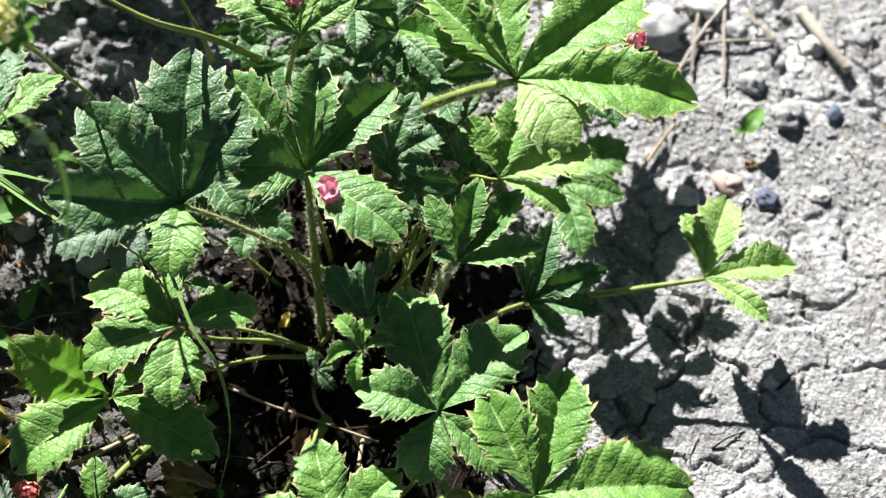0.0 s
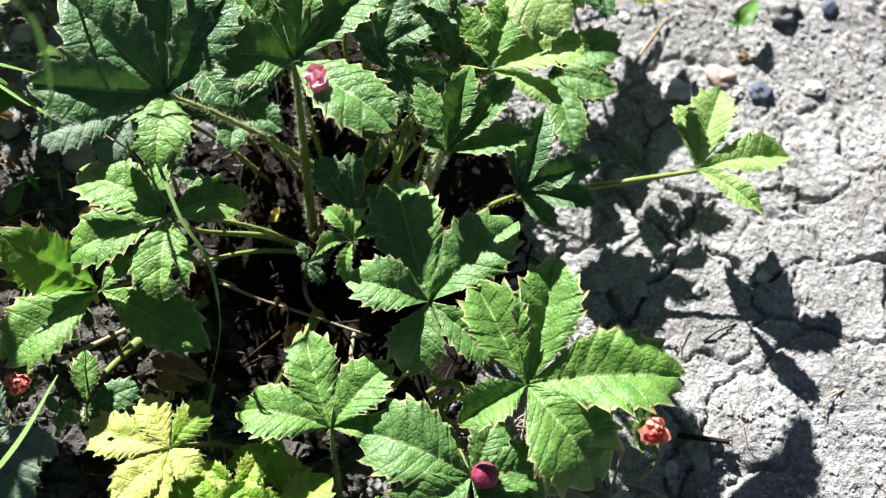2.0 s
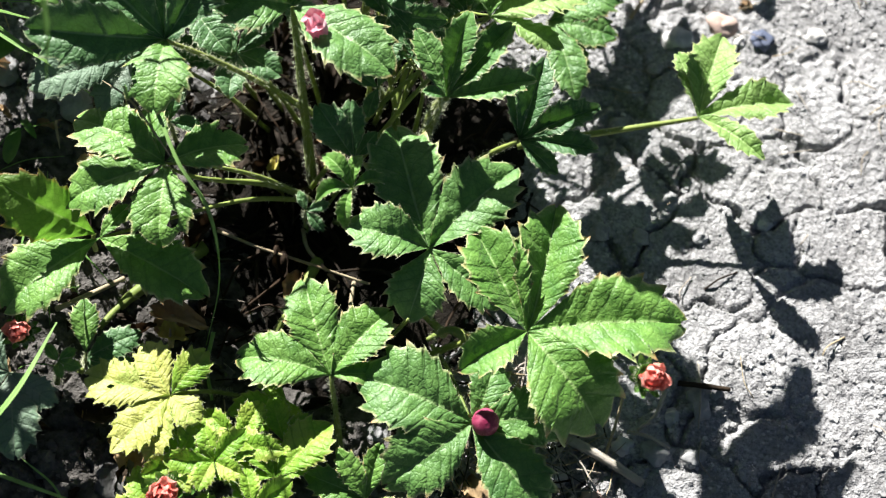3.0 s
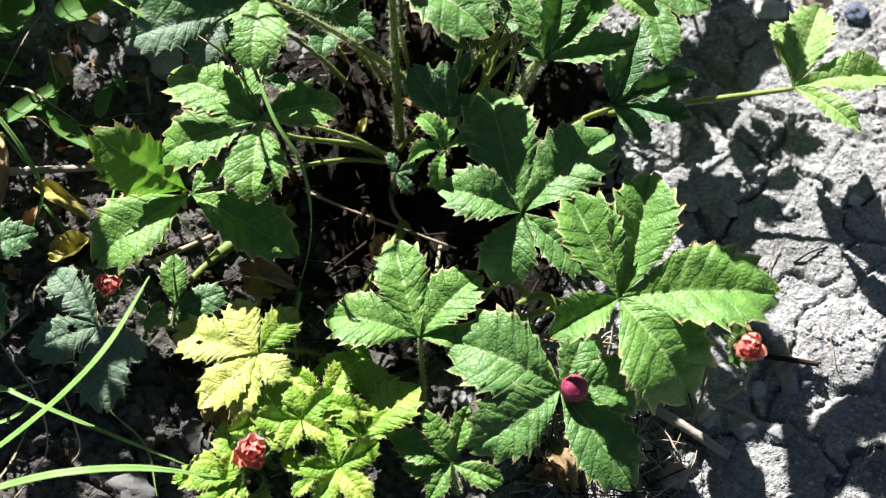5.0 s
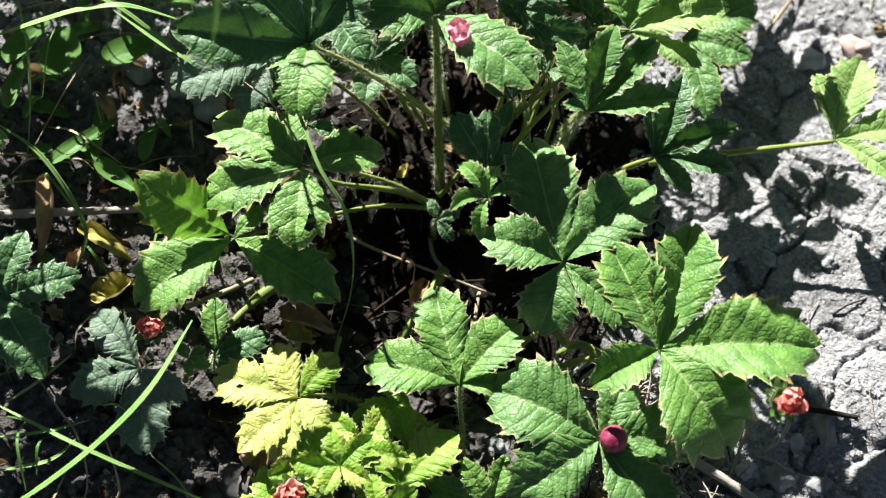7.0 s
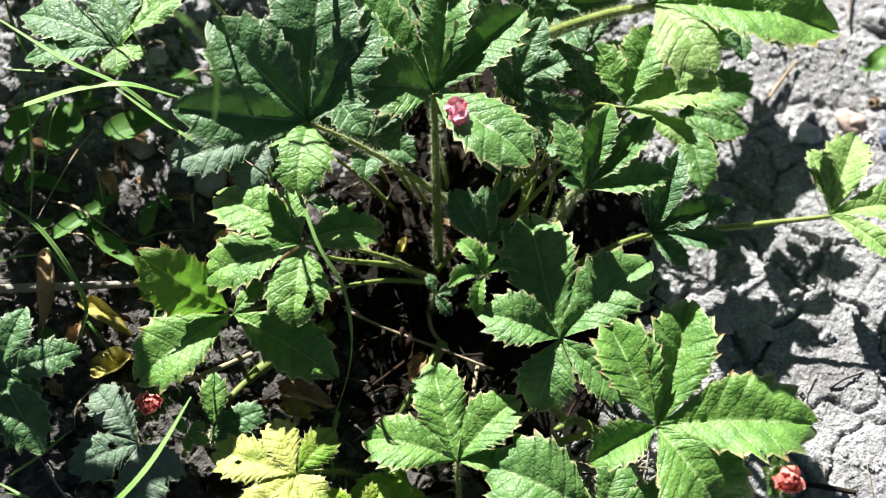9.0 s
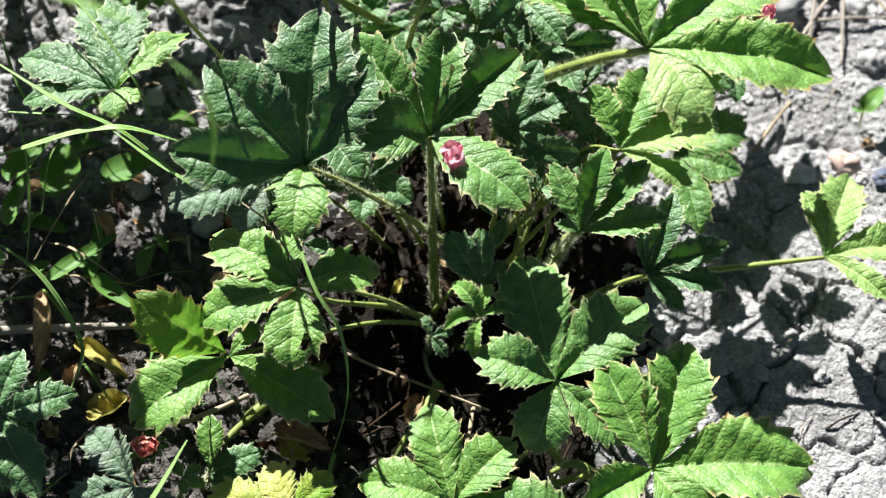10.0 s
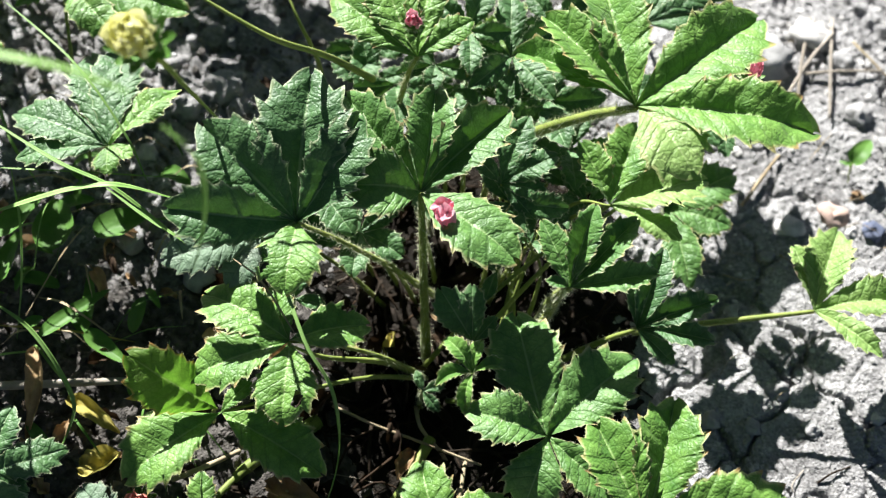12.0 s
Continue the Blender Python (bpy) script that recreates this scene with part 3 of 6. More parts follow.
def pebble(at, size, mat, label):
    PEBBLE_COUNT[0] += 1
    verts, faces = lump(size, 0.62, PEBBLE_COUNT[0], 12, 18)
    ob = new("clod" if mat is CLOD else "pebble", mesh_of("pebble", verts, faces, [mat]))
    ob.location = (at[0], at[1], soil_height(at[0], at[1]) + size[2] * 0.45)
    return tagged(ob, label, "stone" if mat is not CLOD else "clod", "pebbles on the soil")


# ---- the large plant ----
plant = empty("cinquefoil_plant", (-0.0375, 0.2899, 0.0000), "bushy cinquefoil with toothed palmate green leaves on hairy stalks", "plant")
# Darker green paints the grazing light on these leaflets.
leaf(plant, (-0.1131, 0.3294, 0.1200), (-0.0418, 0.3360, 0.0250), LEAF_DEEP, (0.100, -0.620, 1.000), (
    (-0.1759, 0.3261, 0.1340, 0.50, 32, 0.06),
    (-0.1614, 0.3676, 0.1460, 0.62, 26, 0.06),
    (-0.1090, 0.3965, 0.1540, 0.64, 26, 0.05),
    (-0.0835, 0.3754, 0.1480, 0.50, 32, 0.06),
), "large dark green toothed leaf", stalk=0.0016, hairs=420, bow=0.05)
# Same leaf in a lighter material, for the leaflet facing the sun.
leaf(plant, (-0.1125, 0.3288, 0.1205), (-0.1312, 0.3744, 0.0171), LEAF_FRESH, (-0.050, 0.000, 1.000), (
    (-0.1152, 0.2892, 0.1245, 0.92, 14, 0.10),
), "sunlit lowest leaflet with an eaten edge, in lighter green", hairs=0, bites=((0, 0.62, 0.90, 0.11), (0, 0.75, 0.8, 0.06)))
leaf(plant, (-0.1336, 0.3315, 0.0970), (-0.1487, 0.3608, 0.0214), LEAF_DUSTY, (0, -0.25, 1), (
    (-0.1823, 0.3166, 0.0970, 0.56, 14, 0.08),
    (-0.1490, 0.3075, 0.0900, 0.66, 14, 0.08),
    (-0.1669, 0.3686, 0.0970, 0.50, 22, 0.06),
), "pale underlying leaf")
leaf(plant, (-0.0519, 0.3505, 0.1180), (-0.0471, 0.3052, 0.0080), LEAF_MID, (0.050, -0.350, 1.000), (
    (-0.0888, 0.3469, 0.1280, 0.98, 30, 0.16),
    (-0.0930, 0.3985, 0.1320, 0.42, 48, 0.08),
    (-0.0464, 0.4008, 0.1380, 0.48, 46, 0.05),
    (-0.0087, 0.3947, 0.1280, 0.48, 44, 0.06),
), "bright green leaf with upright folded leaflets", stalk=0.0024, hairs=420, bow=0.02)
leaf(plant, (-0.0101, 0.3723, 0.0924), (-0.0114, 0.4130, 0.0040), LEAF_DEEP, (0, -0.25, 1), (
    (0.0185, 0.3858, 0.1016, 0.50, 20, 0.06),
    (0.0146, 0.3675, 0.0924, 0.50, 14, 0.06),
    (0.0075, 0.3568, 0.0855, 0.45, 22, 0.06),
    (0.0030, 0.4064, 0.1062, 0.50, 22, 0.06),
    (-0.0251, 0.3825, 0.1039, 0.50, 22, 0.06),
), "")
leaf(plant, (-0.1151, 0.2782, 0.0880), (-0.0438, 0.2910, 0.0120), LEAF_FRESH, (-0.060, 0.050, 1.000), (
    (-0.1614, 0.3055, 0.0840, 0.60, 22, 0.08),
    (-0.1624, 0.2585, 0.0840, 0.60, 22, 0.10),
    (-0.1147, 0.2357, 0.0880, 0.80, 14, 0.10),
    (-0.0764, 0.2911, 0.0840, 0.68, 26, 0.08),
    (-0.1266, 0.3107, 0.0840, 0.50, 22, 0.06),
), "mid-green toothed leaf, insect-nibbled at the edges", bites=((2, 0.85, -0.55, 0.07), (2, 0.42, 0.9, 0.06), (3, 0.8, -0.8, 0.06)))
leaf(plant, (-0.1491, 0.2483, 0.0630), (-0.0406, 0.2924, 0.0120), LEAF_FRESH, (-0.040, 0.050, 1.000), (
    (-0.1928, 0.2114, 0.0630, 0.66, 24, 0.08),
    (-0.0960, 0.2198, 0.0570, 0.52, 24, 0.08),
    (-0.1357, 0.2650, 0.0650, 0.50, 22, 0.06),
), "yellow-green leaf with reddish tooth tips")
leaf(plant, (-0.1516, 0.2499, 0.0640), (-0.1586, 0.2554, 0.0297), LEAF_BACKLIT, (0.1, -0.6, 1), (
    (-0.1919, 0.2622, 0.0980, 0.62, 14, 0.05),
), "leaflet lit through from behind, with red-tipped teeth", hairs=0)
leaf(plant, (-0.1645, 0.2362, 0.0480), (-0.1689, 0.2345, 0.0259), LEAF_PALE, (0, -0.25, 1), (
    (-0.1917, 0.2494, 0.0480, 0.60, 22, 0.06),
    (-0.1788, 0.2577, 0.0480, 0.50, 22, 0.06),
), "small pale leaf")
leaf(plant, (0.0165, 0.2387, 0.0740), (-0.0345, 0.2795, 0.0120), LEAF_MID, (0.020, -0.100, 1.000), (
    (-0.0239, 0.2479, 0.0800, 0.68, 30, 0.14),
    (-0.0007, 0.3010, 0.0820, 0.60, 30, 0.06),
    (0.0593, 0.2791, 0.0820, 0.62, 28, 0.06),
    (0.0059, 0.2057, 0.0620, 0.84, 18, 0.12),
    (0.0509, 0.2111, 0.0640, 0.50, 28, 0.08),
), "dark green toothed leaf in the middle of the clump")
leaf(plant, (-0.0323, 0.1802, 0.0500), (-0.0284, 0.1532, 0.0030), LEAF_FRESH, (-0.060, 0.100, 1.000), (
    (-0.0778, 0.1901, 0.0500, 0.68, 24, 0.12),
    (-0.0466, 0.2285, 0.0560, 0.56, 22, 0.06),
    (-0.0037, 0.2133, 0.0540, 0.66, 28, 0.06),
    (-0.0057, 0.1808, 0.0480, 0.50, 22, 0.06),
), "bright green three-part leaf on a hairy stalk", hairs=220, stalk=0.0015)
leaf(plant, (0.0640, 0.1964, 0.0700), (0.0116, 0.2015, 0.0060), LEAF_FRESH, (0.020, -0.020, 1.000), (
    (0.0393, 0.2449, 0.0820, 0.58, 46, 0.06),
    (0.0796, 0.2580, 0.0820, 0.54, 42, 0.05),
    (0.1407, 0.2008, 0.0720, 0.60, 30, 0.07),
    (0.0985, 0.1528, 0.0560, 0.90, 26, 0.16),
    (0.0315, 0.1765, 0.0720, 0.62, 46, 0.12),
), "large bright green leaf with red-tipped teeth", stalk=0.0018)
leaf(plant, (0.0374, 0.1570, 0.0460), (0.0194, 0.2099, 0.0060), LEAF_MID, (0.150, -0.220, 1.000), (
    (-0.0165, 0.1791, 0.0520, 0.76, 20, 0.10),
    (-0.0044, 0.1271, 0.0420, 0.72, 18, 0.10),
    (0.0725, 0.1121, 0.0380, 0.60, 20, 0.08),
    (0.0840, 0.1617, 0.0420, 0.70, 16, 0.08),
    (0.0499, 0.1885, 0.0500, 0.64, 22, 0.06),
), "broad leaf with a magenta bud at its heart")
# One leaf in two greens: its shaded and lit halves are painted.
leaf(plant, (0.0494, 0.3716, 0.0766), (0.0057, 0.3665, 0.0300), LEAF_FRESH, (0.000, 0.000, 1.000), (
    (0.0329, 0.4022, 0.0906, 0.46, 36, 0.04),
    (0.0646, 0.4153, 0.0886, 0.58, 32, 0.05),
), "shaded half of a pale leaf, in deeper green", hairs=10)
leaf(plant, (0.0497, 0.3714, 0.0764), (-0.0492, 0.2980, 0.0120), LEAF_PALE, (-0.11, 0.191, 1), (
    (0.1006, 0.3877, 0.0804, 0.66, 28, 0.06),
    (0.0867, 0.3515, 0.0784, 0.36, 16, 0.06),
), "sunlit half of that leaf, in paler green")
leaf(plant, (0.0863, 0.3946, 0.0360), (0.0890, 0.4001, 0.0040), LEAF_MID, (0.000, -0.100, 1.000), (
    (0.1265, 0.4167, 0.0400, 0.62, 16, 0.06),
    (0.1232, 0.3845, 0.0360, 0.60, 16, 0.06),
    (0.0993, 0.3460, 0.0330, 0.44, 16, 0.06),
), "dull grey-green leaf")
leaf(plant, (0.0976, 0.3942, 0.0300), (0.1074, 0.3915, 0.0040), LEAF_DEEP, (0, -0.25, 1), (
    (0.1196, 0.4077, 0.0300, 0.60, 16, 0.06),
    (0.1165, 0.3813, 0.0300, 0.50, 16, 0.06),
    (0.1047, 0.3614, 0.0260, 0.40, 22, 0.06),
), "low shaded leaf in a darker green")
leaf(plant, (0.0243, 0.3030, 0.1120), (0.0136, 0.3204, 0.0300), LEAF_MID, (-0.020, -0.100, 1.000), (
    (0.0097, 0.3331, 0.1240, 0.44, 46, 0.06),
    (0.0349, 0.3375, 0.1340, 0.38, 50, 0.05),
    (0.0560, 0.3332, 0.1300, 0.36, 50, 0.05),
    (0.0666, 0.3087, 0.1200, 0.36, 46, 0.06),
    (0.0125, 0.3042, 0.1160, 0.52, 40, 0.08),
), "half-folded upright leaf", stalk=0.0024, hairs=260)
leaf(plant, (0.0638, 0.3041, 0.0640), (0.0256, 0.3052, 0.0100), LEAF_DEEP, (0.100, -0.250, 1.000), (
    (0.0772, 0.3428, 0.0820, 0.40, 44, 0.05),
    (0.1046, 0.3174, 0.0760, 0.36, 48, 0.06),
    (0.1038, 0.2966, 0.0690, 0.34, 48, 0.06),
    (0.0834, 0.2874, 0.0580, 0.46, 34, 0.08),
    (0.0600, 0.3314, 0.0780, 0.34, 40, 0.06),
), "dark folded leaf", stalk=0.0018, bow=0.05)
# Added where the tall leaf hides it, to cast shadow on the soil.
leaf(plant, (0.1134, 0.4272, 0.0780), (-0.0433, 0.2835, 0.0120), LEAF_DEEP, (0, -0.25, 1), (
    (0.1362, 0.4334, 0.0780, 0.55, 22, 0.06),
    (0.1441, 0.4191, 0.0780, 0.55, 22, 0.06),
    (0.0905, 0.4136, 0.0780, 0.55, 22, 0.06),
    (0.1002, 0.4441, 0.0826, 0.50, 22, 0.06),
    (0.1233, 0.4446, 0.0826, 0.55, 22, 0.06),
    (0.1150, 0.4063, 0.0757, 0.55, 22, 0.06),
), "leaf added beneath the tall one to shade the soil")
leaf(plant, (0.0513, 0.3745, 0.1680), (-0.0149, 0.4132, 0.0600), LEAF_FRESH, (0.050, -0.120, 1.000), (
    (-0.0064, 0.4152, 0.1540, 0.24, 46, 0.06),
    (0.0066, 0.4194, 0.1780, 0.42, 50, 0.05),
    (0.0345, 0.4457, 0.1760, 0.44, 46, 0.05),
    (0.1130, 0.4264, 0.1720, 0.50, 36, 0.06),
    (0.1378, 0.3647, 0.1680, 0.42, 34, 0.08),
), "large light green leaf held above the clump", stalk=0.0030, bow=0.04, hairs=1300)
# Paler material than its leaf: the sun's gloss is put into colour.
leaf(plant, (0.0526, 0.3743, 0.1670), (0.0424, 0.3818, 0.1500), LEAF_PALE, (-0.11, 0.191, 1), (
    (0.0764, 0.3372, 0.1710, 0.84, 10, 0.10),
), "sunlit lowest leaflet of the tall leaf, in paler green", hairs=0)
leaf(plant, (-0.0571, 0.4184, 0.1404), (-0.0742, 0.4270, 0.0315), LEAF_FRESH, (0, -0.3, 1), (
    (-0.1028, 0.4529, 0.1450, 0.46, 22, 0.06),
    (-0.0803, 0.4691, 0.1542, 0.50, 22, 0.06),
    (-0.0295, 0.4377, 0.1473, 0.50, 20, 0.06),
    (-0.0499, 0.4668, 0.1542, 0.45, 22, 0.06),
), "leaf at the back of the clump", stalk=0.0018, hairs=160)
leaf(plant, (-0.0115, 0.4347, 0.0780), (-0.0087, 0.4742, 0.0040), LEAF_DEEP, (0, -0.25, 1), (
    (0.0351, 0.4323, 0.0803, 0.55, 22, 0.06),
    (0.0148, 0.4635, 0.0872, 0.55, 22, 0.06),
    (-0.0043, 0.4221, 0.0734, 0.50, 22, 0.06),
    (-0.0329, 0.4520, 0.0849, 0.50, 22, 0.06),
), "leaf deep in the clump, darker green for its shade")
leaf(plant, (-0.0212, 0.4758, 0.0960), (-0.0190, 0.5324, 0.0040), LEAF_PALE, (0, -0.25, 1), (
    (-0.0398, 0.4577, 0.1006, 0.55, 22, 0.06),
    (-0.0079, 0.4491, 0.0960, 0.50, 22, 0.06),
    (0.0007, 0.4834, 0.1029, 0.50, 22, 0.06),
    (-0.0316, 0.4961, 0.1052, 0.50, 22, 0.06),
), "small pale curled leaf")
# Hidden by the tall leaf; enlarged so its shadow covers the soil.
leaf(plant, (0.0686, 0.4809, 0.0950), (0.0832, 0.5419, 0.0040), LEAF_DEEP, (0, -0.25, 1), (
    (0.1011, 0.4905, 0.0950, 0.60, 22, 0.06),
    (0.0838, 0.5479, 0.0950, 0.60, 22, 0.06),
    (0.0369, 0.5201, 0.0950, 0.60, 22, 0.06),
    (0.0300, 0.4711, 0.0950, 0.60, 22, 0.06),
    (0.1196, 0.5326, 0.0950, 0.60, 22, 0.06),
), "leaf at the clump's back, enlarged unseen to shade soil")
leaf(plant, (-0.0850, 0.4410, 0.0804), (-0.0902, 0.4804, 0.0080), LEAF_DEEP, (0, -0.3, 1), (
    (-0.1056, 0.4473, 0.0919, 0.55, 22, 0.06),
    (-0.0907, 0.4641, 0.0965, 0.55, 22, 0.06),
    (-0.0643, 0.4433, 0.0896, 0.50, 22, 0.06),
    (-0.0729, 0.4218, 0.0758, 0.50, 22, 0.06),
), "leaf deep in the clump, darker green for its shade")
leaf(plant, (-0.0515, 0.4399, 0.0732), (-0.0529, 0.4763, 0.0040), LEAF_DEEP, (0, -0.3, 1), (
    (-0.0394, 0.4557, 0.0847, 0.55, 22, 0.06),
    (-0.0225, 0.4374, 0.0732, 0.55, 22, 0.06),
    (-0.0345, 0.4185, 0.0663, 0.50, 22, 0.06),
    (-0.0586, 0.4548, 0.0847, 0.50, 22, 0.06),
), "leaf deep in the clump, darker green for its shade")
leaf(plant, (0.0027, 0.4081, 0.0852), (0.0075, 0.4501, 0.0040), LEAF_DEEP, (0, -0.3, 1), (
    (-0.0160, 0.4109, 0.0852, 0.55, 22, 0.06),
    (-0.0058, 0.4257, 0.0944, 0.50, 22, 0.06),
    (0.0238, 0.4138, 0.0921, 0.50, 22, 0.06),
    (0.0217, 0.3973, 0.0806, 0.50, 22, 0.06),
    (0.0035, 0.3920, 0.0760, 0.55, 22, 0.06),
), "leaf deep in the clump, darker green for its shade")
leaf(plant, (0.0131, 0.4676, 0.0660), (0.0176, 0.5011, 0.0040), LEAF_DEEP, (0, -0.3, 1), (
    (-0.0041, 0.4843, 0.0752, 0.55, 22, 0.06),
    (0.0222, 0.4856, 0.0752, 0.50, 22, 0.06),
    (0.0394, 0.4689, 0.0660, 0.50, 22, 0.06),
), "leaf deep in the clump, darker green for its shade")
leaf(plant, (-0.0761, 0.4787, 0.0780), (-0.0803, 0.5211, 0.0063), LEAF_DEEP, (0, -0.3, 1), (
    (-0.0927, 0.4893, 0.0895, 0.50, 22, 0.06),
    (-0.0884, 0.4661, 0.0780, 0.55, 22, 0.06),
    (-0.0666, 0.4866, 0.0895, 0.50, 22, 0.06),
), "leaf deep in the clump, darker green for its shade")
leaf(plant, (0.0293, 0.3883, 0.0660), (0.0352, 0.4152, 0.0040), LEAF_DEEP, (0, -0.3, 1), (
    (0.0135, 0.3985, 0.0660, 0.55, 22, 0.06),
    (0.0449, 0.3890, 0.0660, 0.50, 22, 0.06),
    (0.0299, 0.3706, 0.0591, 0.55, 22, 0.06),
), "leaf deep in the clump, darker green for its shade")
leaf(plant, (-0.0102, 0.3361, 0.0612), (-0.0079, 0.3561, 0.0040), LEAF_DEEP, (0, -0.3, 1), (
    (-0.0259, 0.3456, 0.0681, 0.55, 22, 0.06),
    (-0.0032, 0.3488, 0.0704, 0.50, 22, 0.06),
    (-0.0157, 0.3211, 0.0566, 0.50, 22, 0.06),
), "leaf deep in the clump, darker green for its shade")
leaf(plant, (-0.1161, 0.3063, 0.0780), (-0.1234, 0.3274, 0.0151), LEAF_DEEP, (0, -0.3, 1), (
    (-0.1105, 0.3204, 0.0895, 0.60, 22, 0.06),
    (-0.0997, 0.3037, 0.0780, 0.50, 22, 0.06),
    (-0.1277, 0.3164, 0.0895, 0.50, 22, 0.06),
), "leaf deep in the clump, darker green for its shade")
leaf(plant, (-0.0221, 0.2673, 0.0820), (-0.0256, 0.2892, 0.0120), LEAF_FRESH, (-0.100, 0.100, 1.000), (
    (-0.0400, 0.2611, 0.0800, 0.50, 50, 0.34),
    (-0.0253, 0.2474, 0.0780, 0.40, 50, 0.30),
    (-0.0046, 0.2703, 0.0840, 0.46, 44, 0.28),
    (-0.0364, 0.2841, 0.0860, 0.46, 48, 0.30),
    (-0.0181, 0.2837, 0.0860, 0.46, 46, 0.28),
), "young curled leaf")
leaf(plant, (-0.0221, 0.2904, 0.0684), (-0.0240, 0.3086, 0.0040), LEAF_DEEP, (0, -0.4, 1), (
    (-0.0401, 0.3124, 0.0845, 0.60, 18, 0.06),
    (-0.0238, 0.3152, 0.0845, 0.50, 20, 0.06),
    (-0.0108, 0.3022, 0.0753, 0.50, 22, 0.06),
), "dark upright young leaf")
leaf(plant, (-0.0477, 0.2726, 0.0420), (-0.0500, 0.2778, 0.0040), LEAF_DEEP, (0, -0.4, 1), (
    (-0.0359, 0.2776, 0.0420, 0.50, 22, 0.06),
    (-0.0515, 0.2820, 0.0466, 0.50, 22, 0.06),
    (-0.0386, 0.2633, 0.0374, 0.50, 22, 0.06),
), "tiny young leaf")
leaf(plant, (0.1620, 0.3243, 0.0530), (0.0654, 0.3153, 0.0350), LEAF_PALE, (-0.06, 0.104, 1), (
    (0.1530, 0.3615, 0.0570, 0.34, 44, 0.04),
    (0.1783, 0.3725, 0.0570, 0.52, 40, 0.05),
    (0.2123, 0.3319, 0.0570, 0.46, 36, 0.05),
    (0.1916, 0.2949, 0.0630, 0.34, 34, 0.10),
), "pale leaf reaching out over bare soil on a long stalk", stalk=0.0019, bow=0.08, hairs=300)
# Fill leaves: shade painted by darker green, blades turned from the sun.
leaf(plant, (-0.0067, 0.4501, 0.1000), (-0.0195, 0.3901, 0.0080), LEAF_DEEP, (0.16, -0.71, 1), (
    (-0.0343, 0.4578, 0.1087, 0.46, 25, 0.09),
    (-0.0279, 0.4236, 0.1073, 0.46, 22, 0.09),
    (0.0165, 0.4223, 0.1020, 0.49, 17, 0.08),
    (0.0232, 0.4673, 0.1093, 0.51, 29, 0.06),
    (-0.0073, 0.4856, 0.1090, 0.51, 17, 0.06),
), "leaf deep in the clump, darker green for its shade", hairs=60)
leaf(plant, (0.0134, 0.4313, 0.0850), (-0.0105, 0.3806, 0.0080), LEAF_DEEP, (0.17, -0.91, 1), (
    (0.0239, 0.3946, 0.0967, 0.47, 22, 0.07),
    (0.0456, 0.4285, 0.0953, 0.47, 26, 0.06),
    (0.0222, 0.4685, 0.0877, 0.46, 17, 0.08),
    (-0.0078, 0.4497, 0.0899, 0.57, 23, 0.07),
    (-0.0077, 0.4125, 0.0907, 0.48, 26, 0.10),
), "leaf deep in the clump, darker green for its shade", hairs=60)
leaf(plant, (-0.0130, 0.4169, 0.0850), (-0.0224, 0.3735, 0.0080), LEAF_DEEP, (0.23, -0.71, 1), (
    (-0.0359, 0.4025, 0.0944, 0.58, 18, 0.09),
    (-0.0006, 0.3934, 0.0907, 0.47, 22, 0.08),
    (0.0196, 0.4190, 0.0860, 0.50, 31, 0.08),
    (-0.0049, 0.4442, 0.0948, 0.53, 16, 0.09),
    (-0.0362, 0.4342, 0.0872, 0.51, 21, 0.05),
), "leaf deep in the clump, darker green for its shade", hairs=60)
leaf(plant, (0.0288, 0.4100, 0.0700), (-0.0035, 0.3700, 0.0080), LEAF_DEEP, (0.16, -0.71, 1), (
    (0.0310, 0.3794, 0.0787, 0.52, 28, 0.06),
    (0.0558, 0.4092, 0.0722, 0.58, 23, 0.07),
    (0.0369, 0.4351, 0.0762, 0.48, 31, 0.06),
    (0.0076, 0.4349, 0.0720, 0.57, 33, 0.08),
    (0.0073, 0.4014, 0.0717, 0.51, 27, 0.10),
), "leaf deep in the clump, darker green for its shade", hairs=60)
leaf(plant, (-0.0704, 0.4387, 0.0850), (-0.0482, 0.3843, 0.0080), LEAF_DEEP, (0.27, -0.89, 1), (
    (-0.0929, 0.4322, 0.0896, 0.54, 17, 0.07),
    (-0.0663, 0.4084, 0.0891, 0.57, 19, 0.09),
    (-0.0390, 0.4336, 0.0905, 0.47, 16, 0.08),
    (-0.0527, 0.4618, 0.0859, 0.55, 20, 0.05),
), "leaf deep in the clump, darker green for its shade", hairs=60)
leaf(plant, (-0.0882, 0.4667, 0.0800), (-0.0562, 0.3983, 0.0080), LEAF_DEEP, (0.14, -0.71, 1), (
    (-0.1111, 0.4587, 0.0841, 0.57, 25, 0.10),
    (-0.0910, 0.4339, 0.0902, 0.53, 25, 0.08),
    (-0.0652, 0.4636, 0.0852, 0.53, 21, 0.09),
    (-0.0768, 0.4873, 0.0858, 0.51, 24, 0.08),
), "leaf deep in the clump, darker green for its shade", hairs=60)
leaf(plant, (-0.0306, 0.4588, 0.1100), (-0.0303, 0.3944, 0.0080), LEAF_DEEP, (0.12, -0.79, 1), (
    (-0.0499, 0.4745, 0.1172, 0.55, 27, 0.09),
    (-0.0579, 0.4497, 0.1162, 0.54, 23, 0.05),
    (-0.0292, 0.4299, 0.1118, 0.47, 22, 0.07),
    (-0.0081, 0.4551, 0.1162, 0.50, 30, 0.05),
    (-0.0209, 0.4857, 0.1198, 0.58, 30, 0.06),
), "leaf deep in the clump, darker green for its shade", hairs=60)
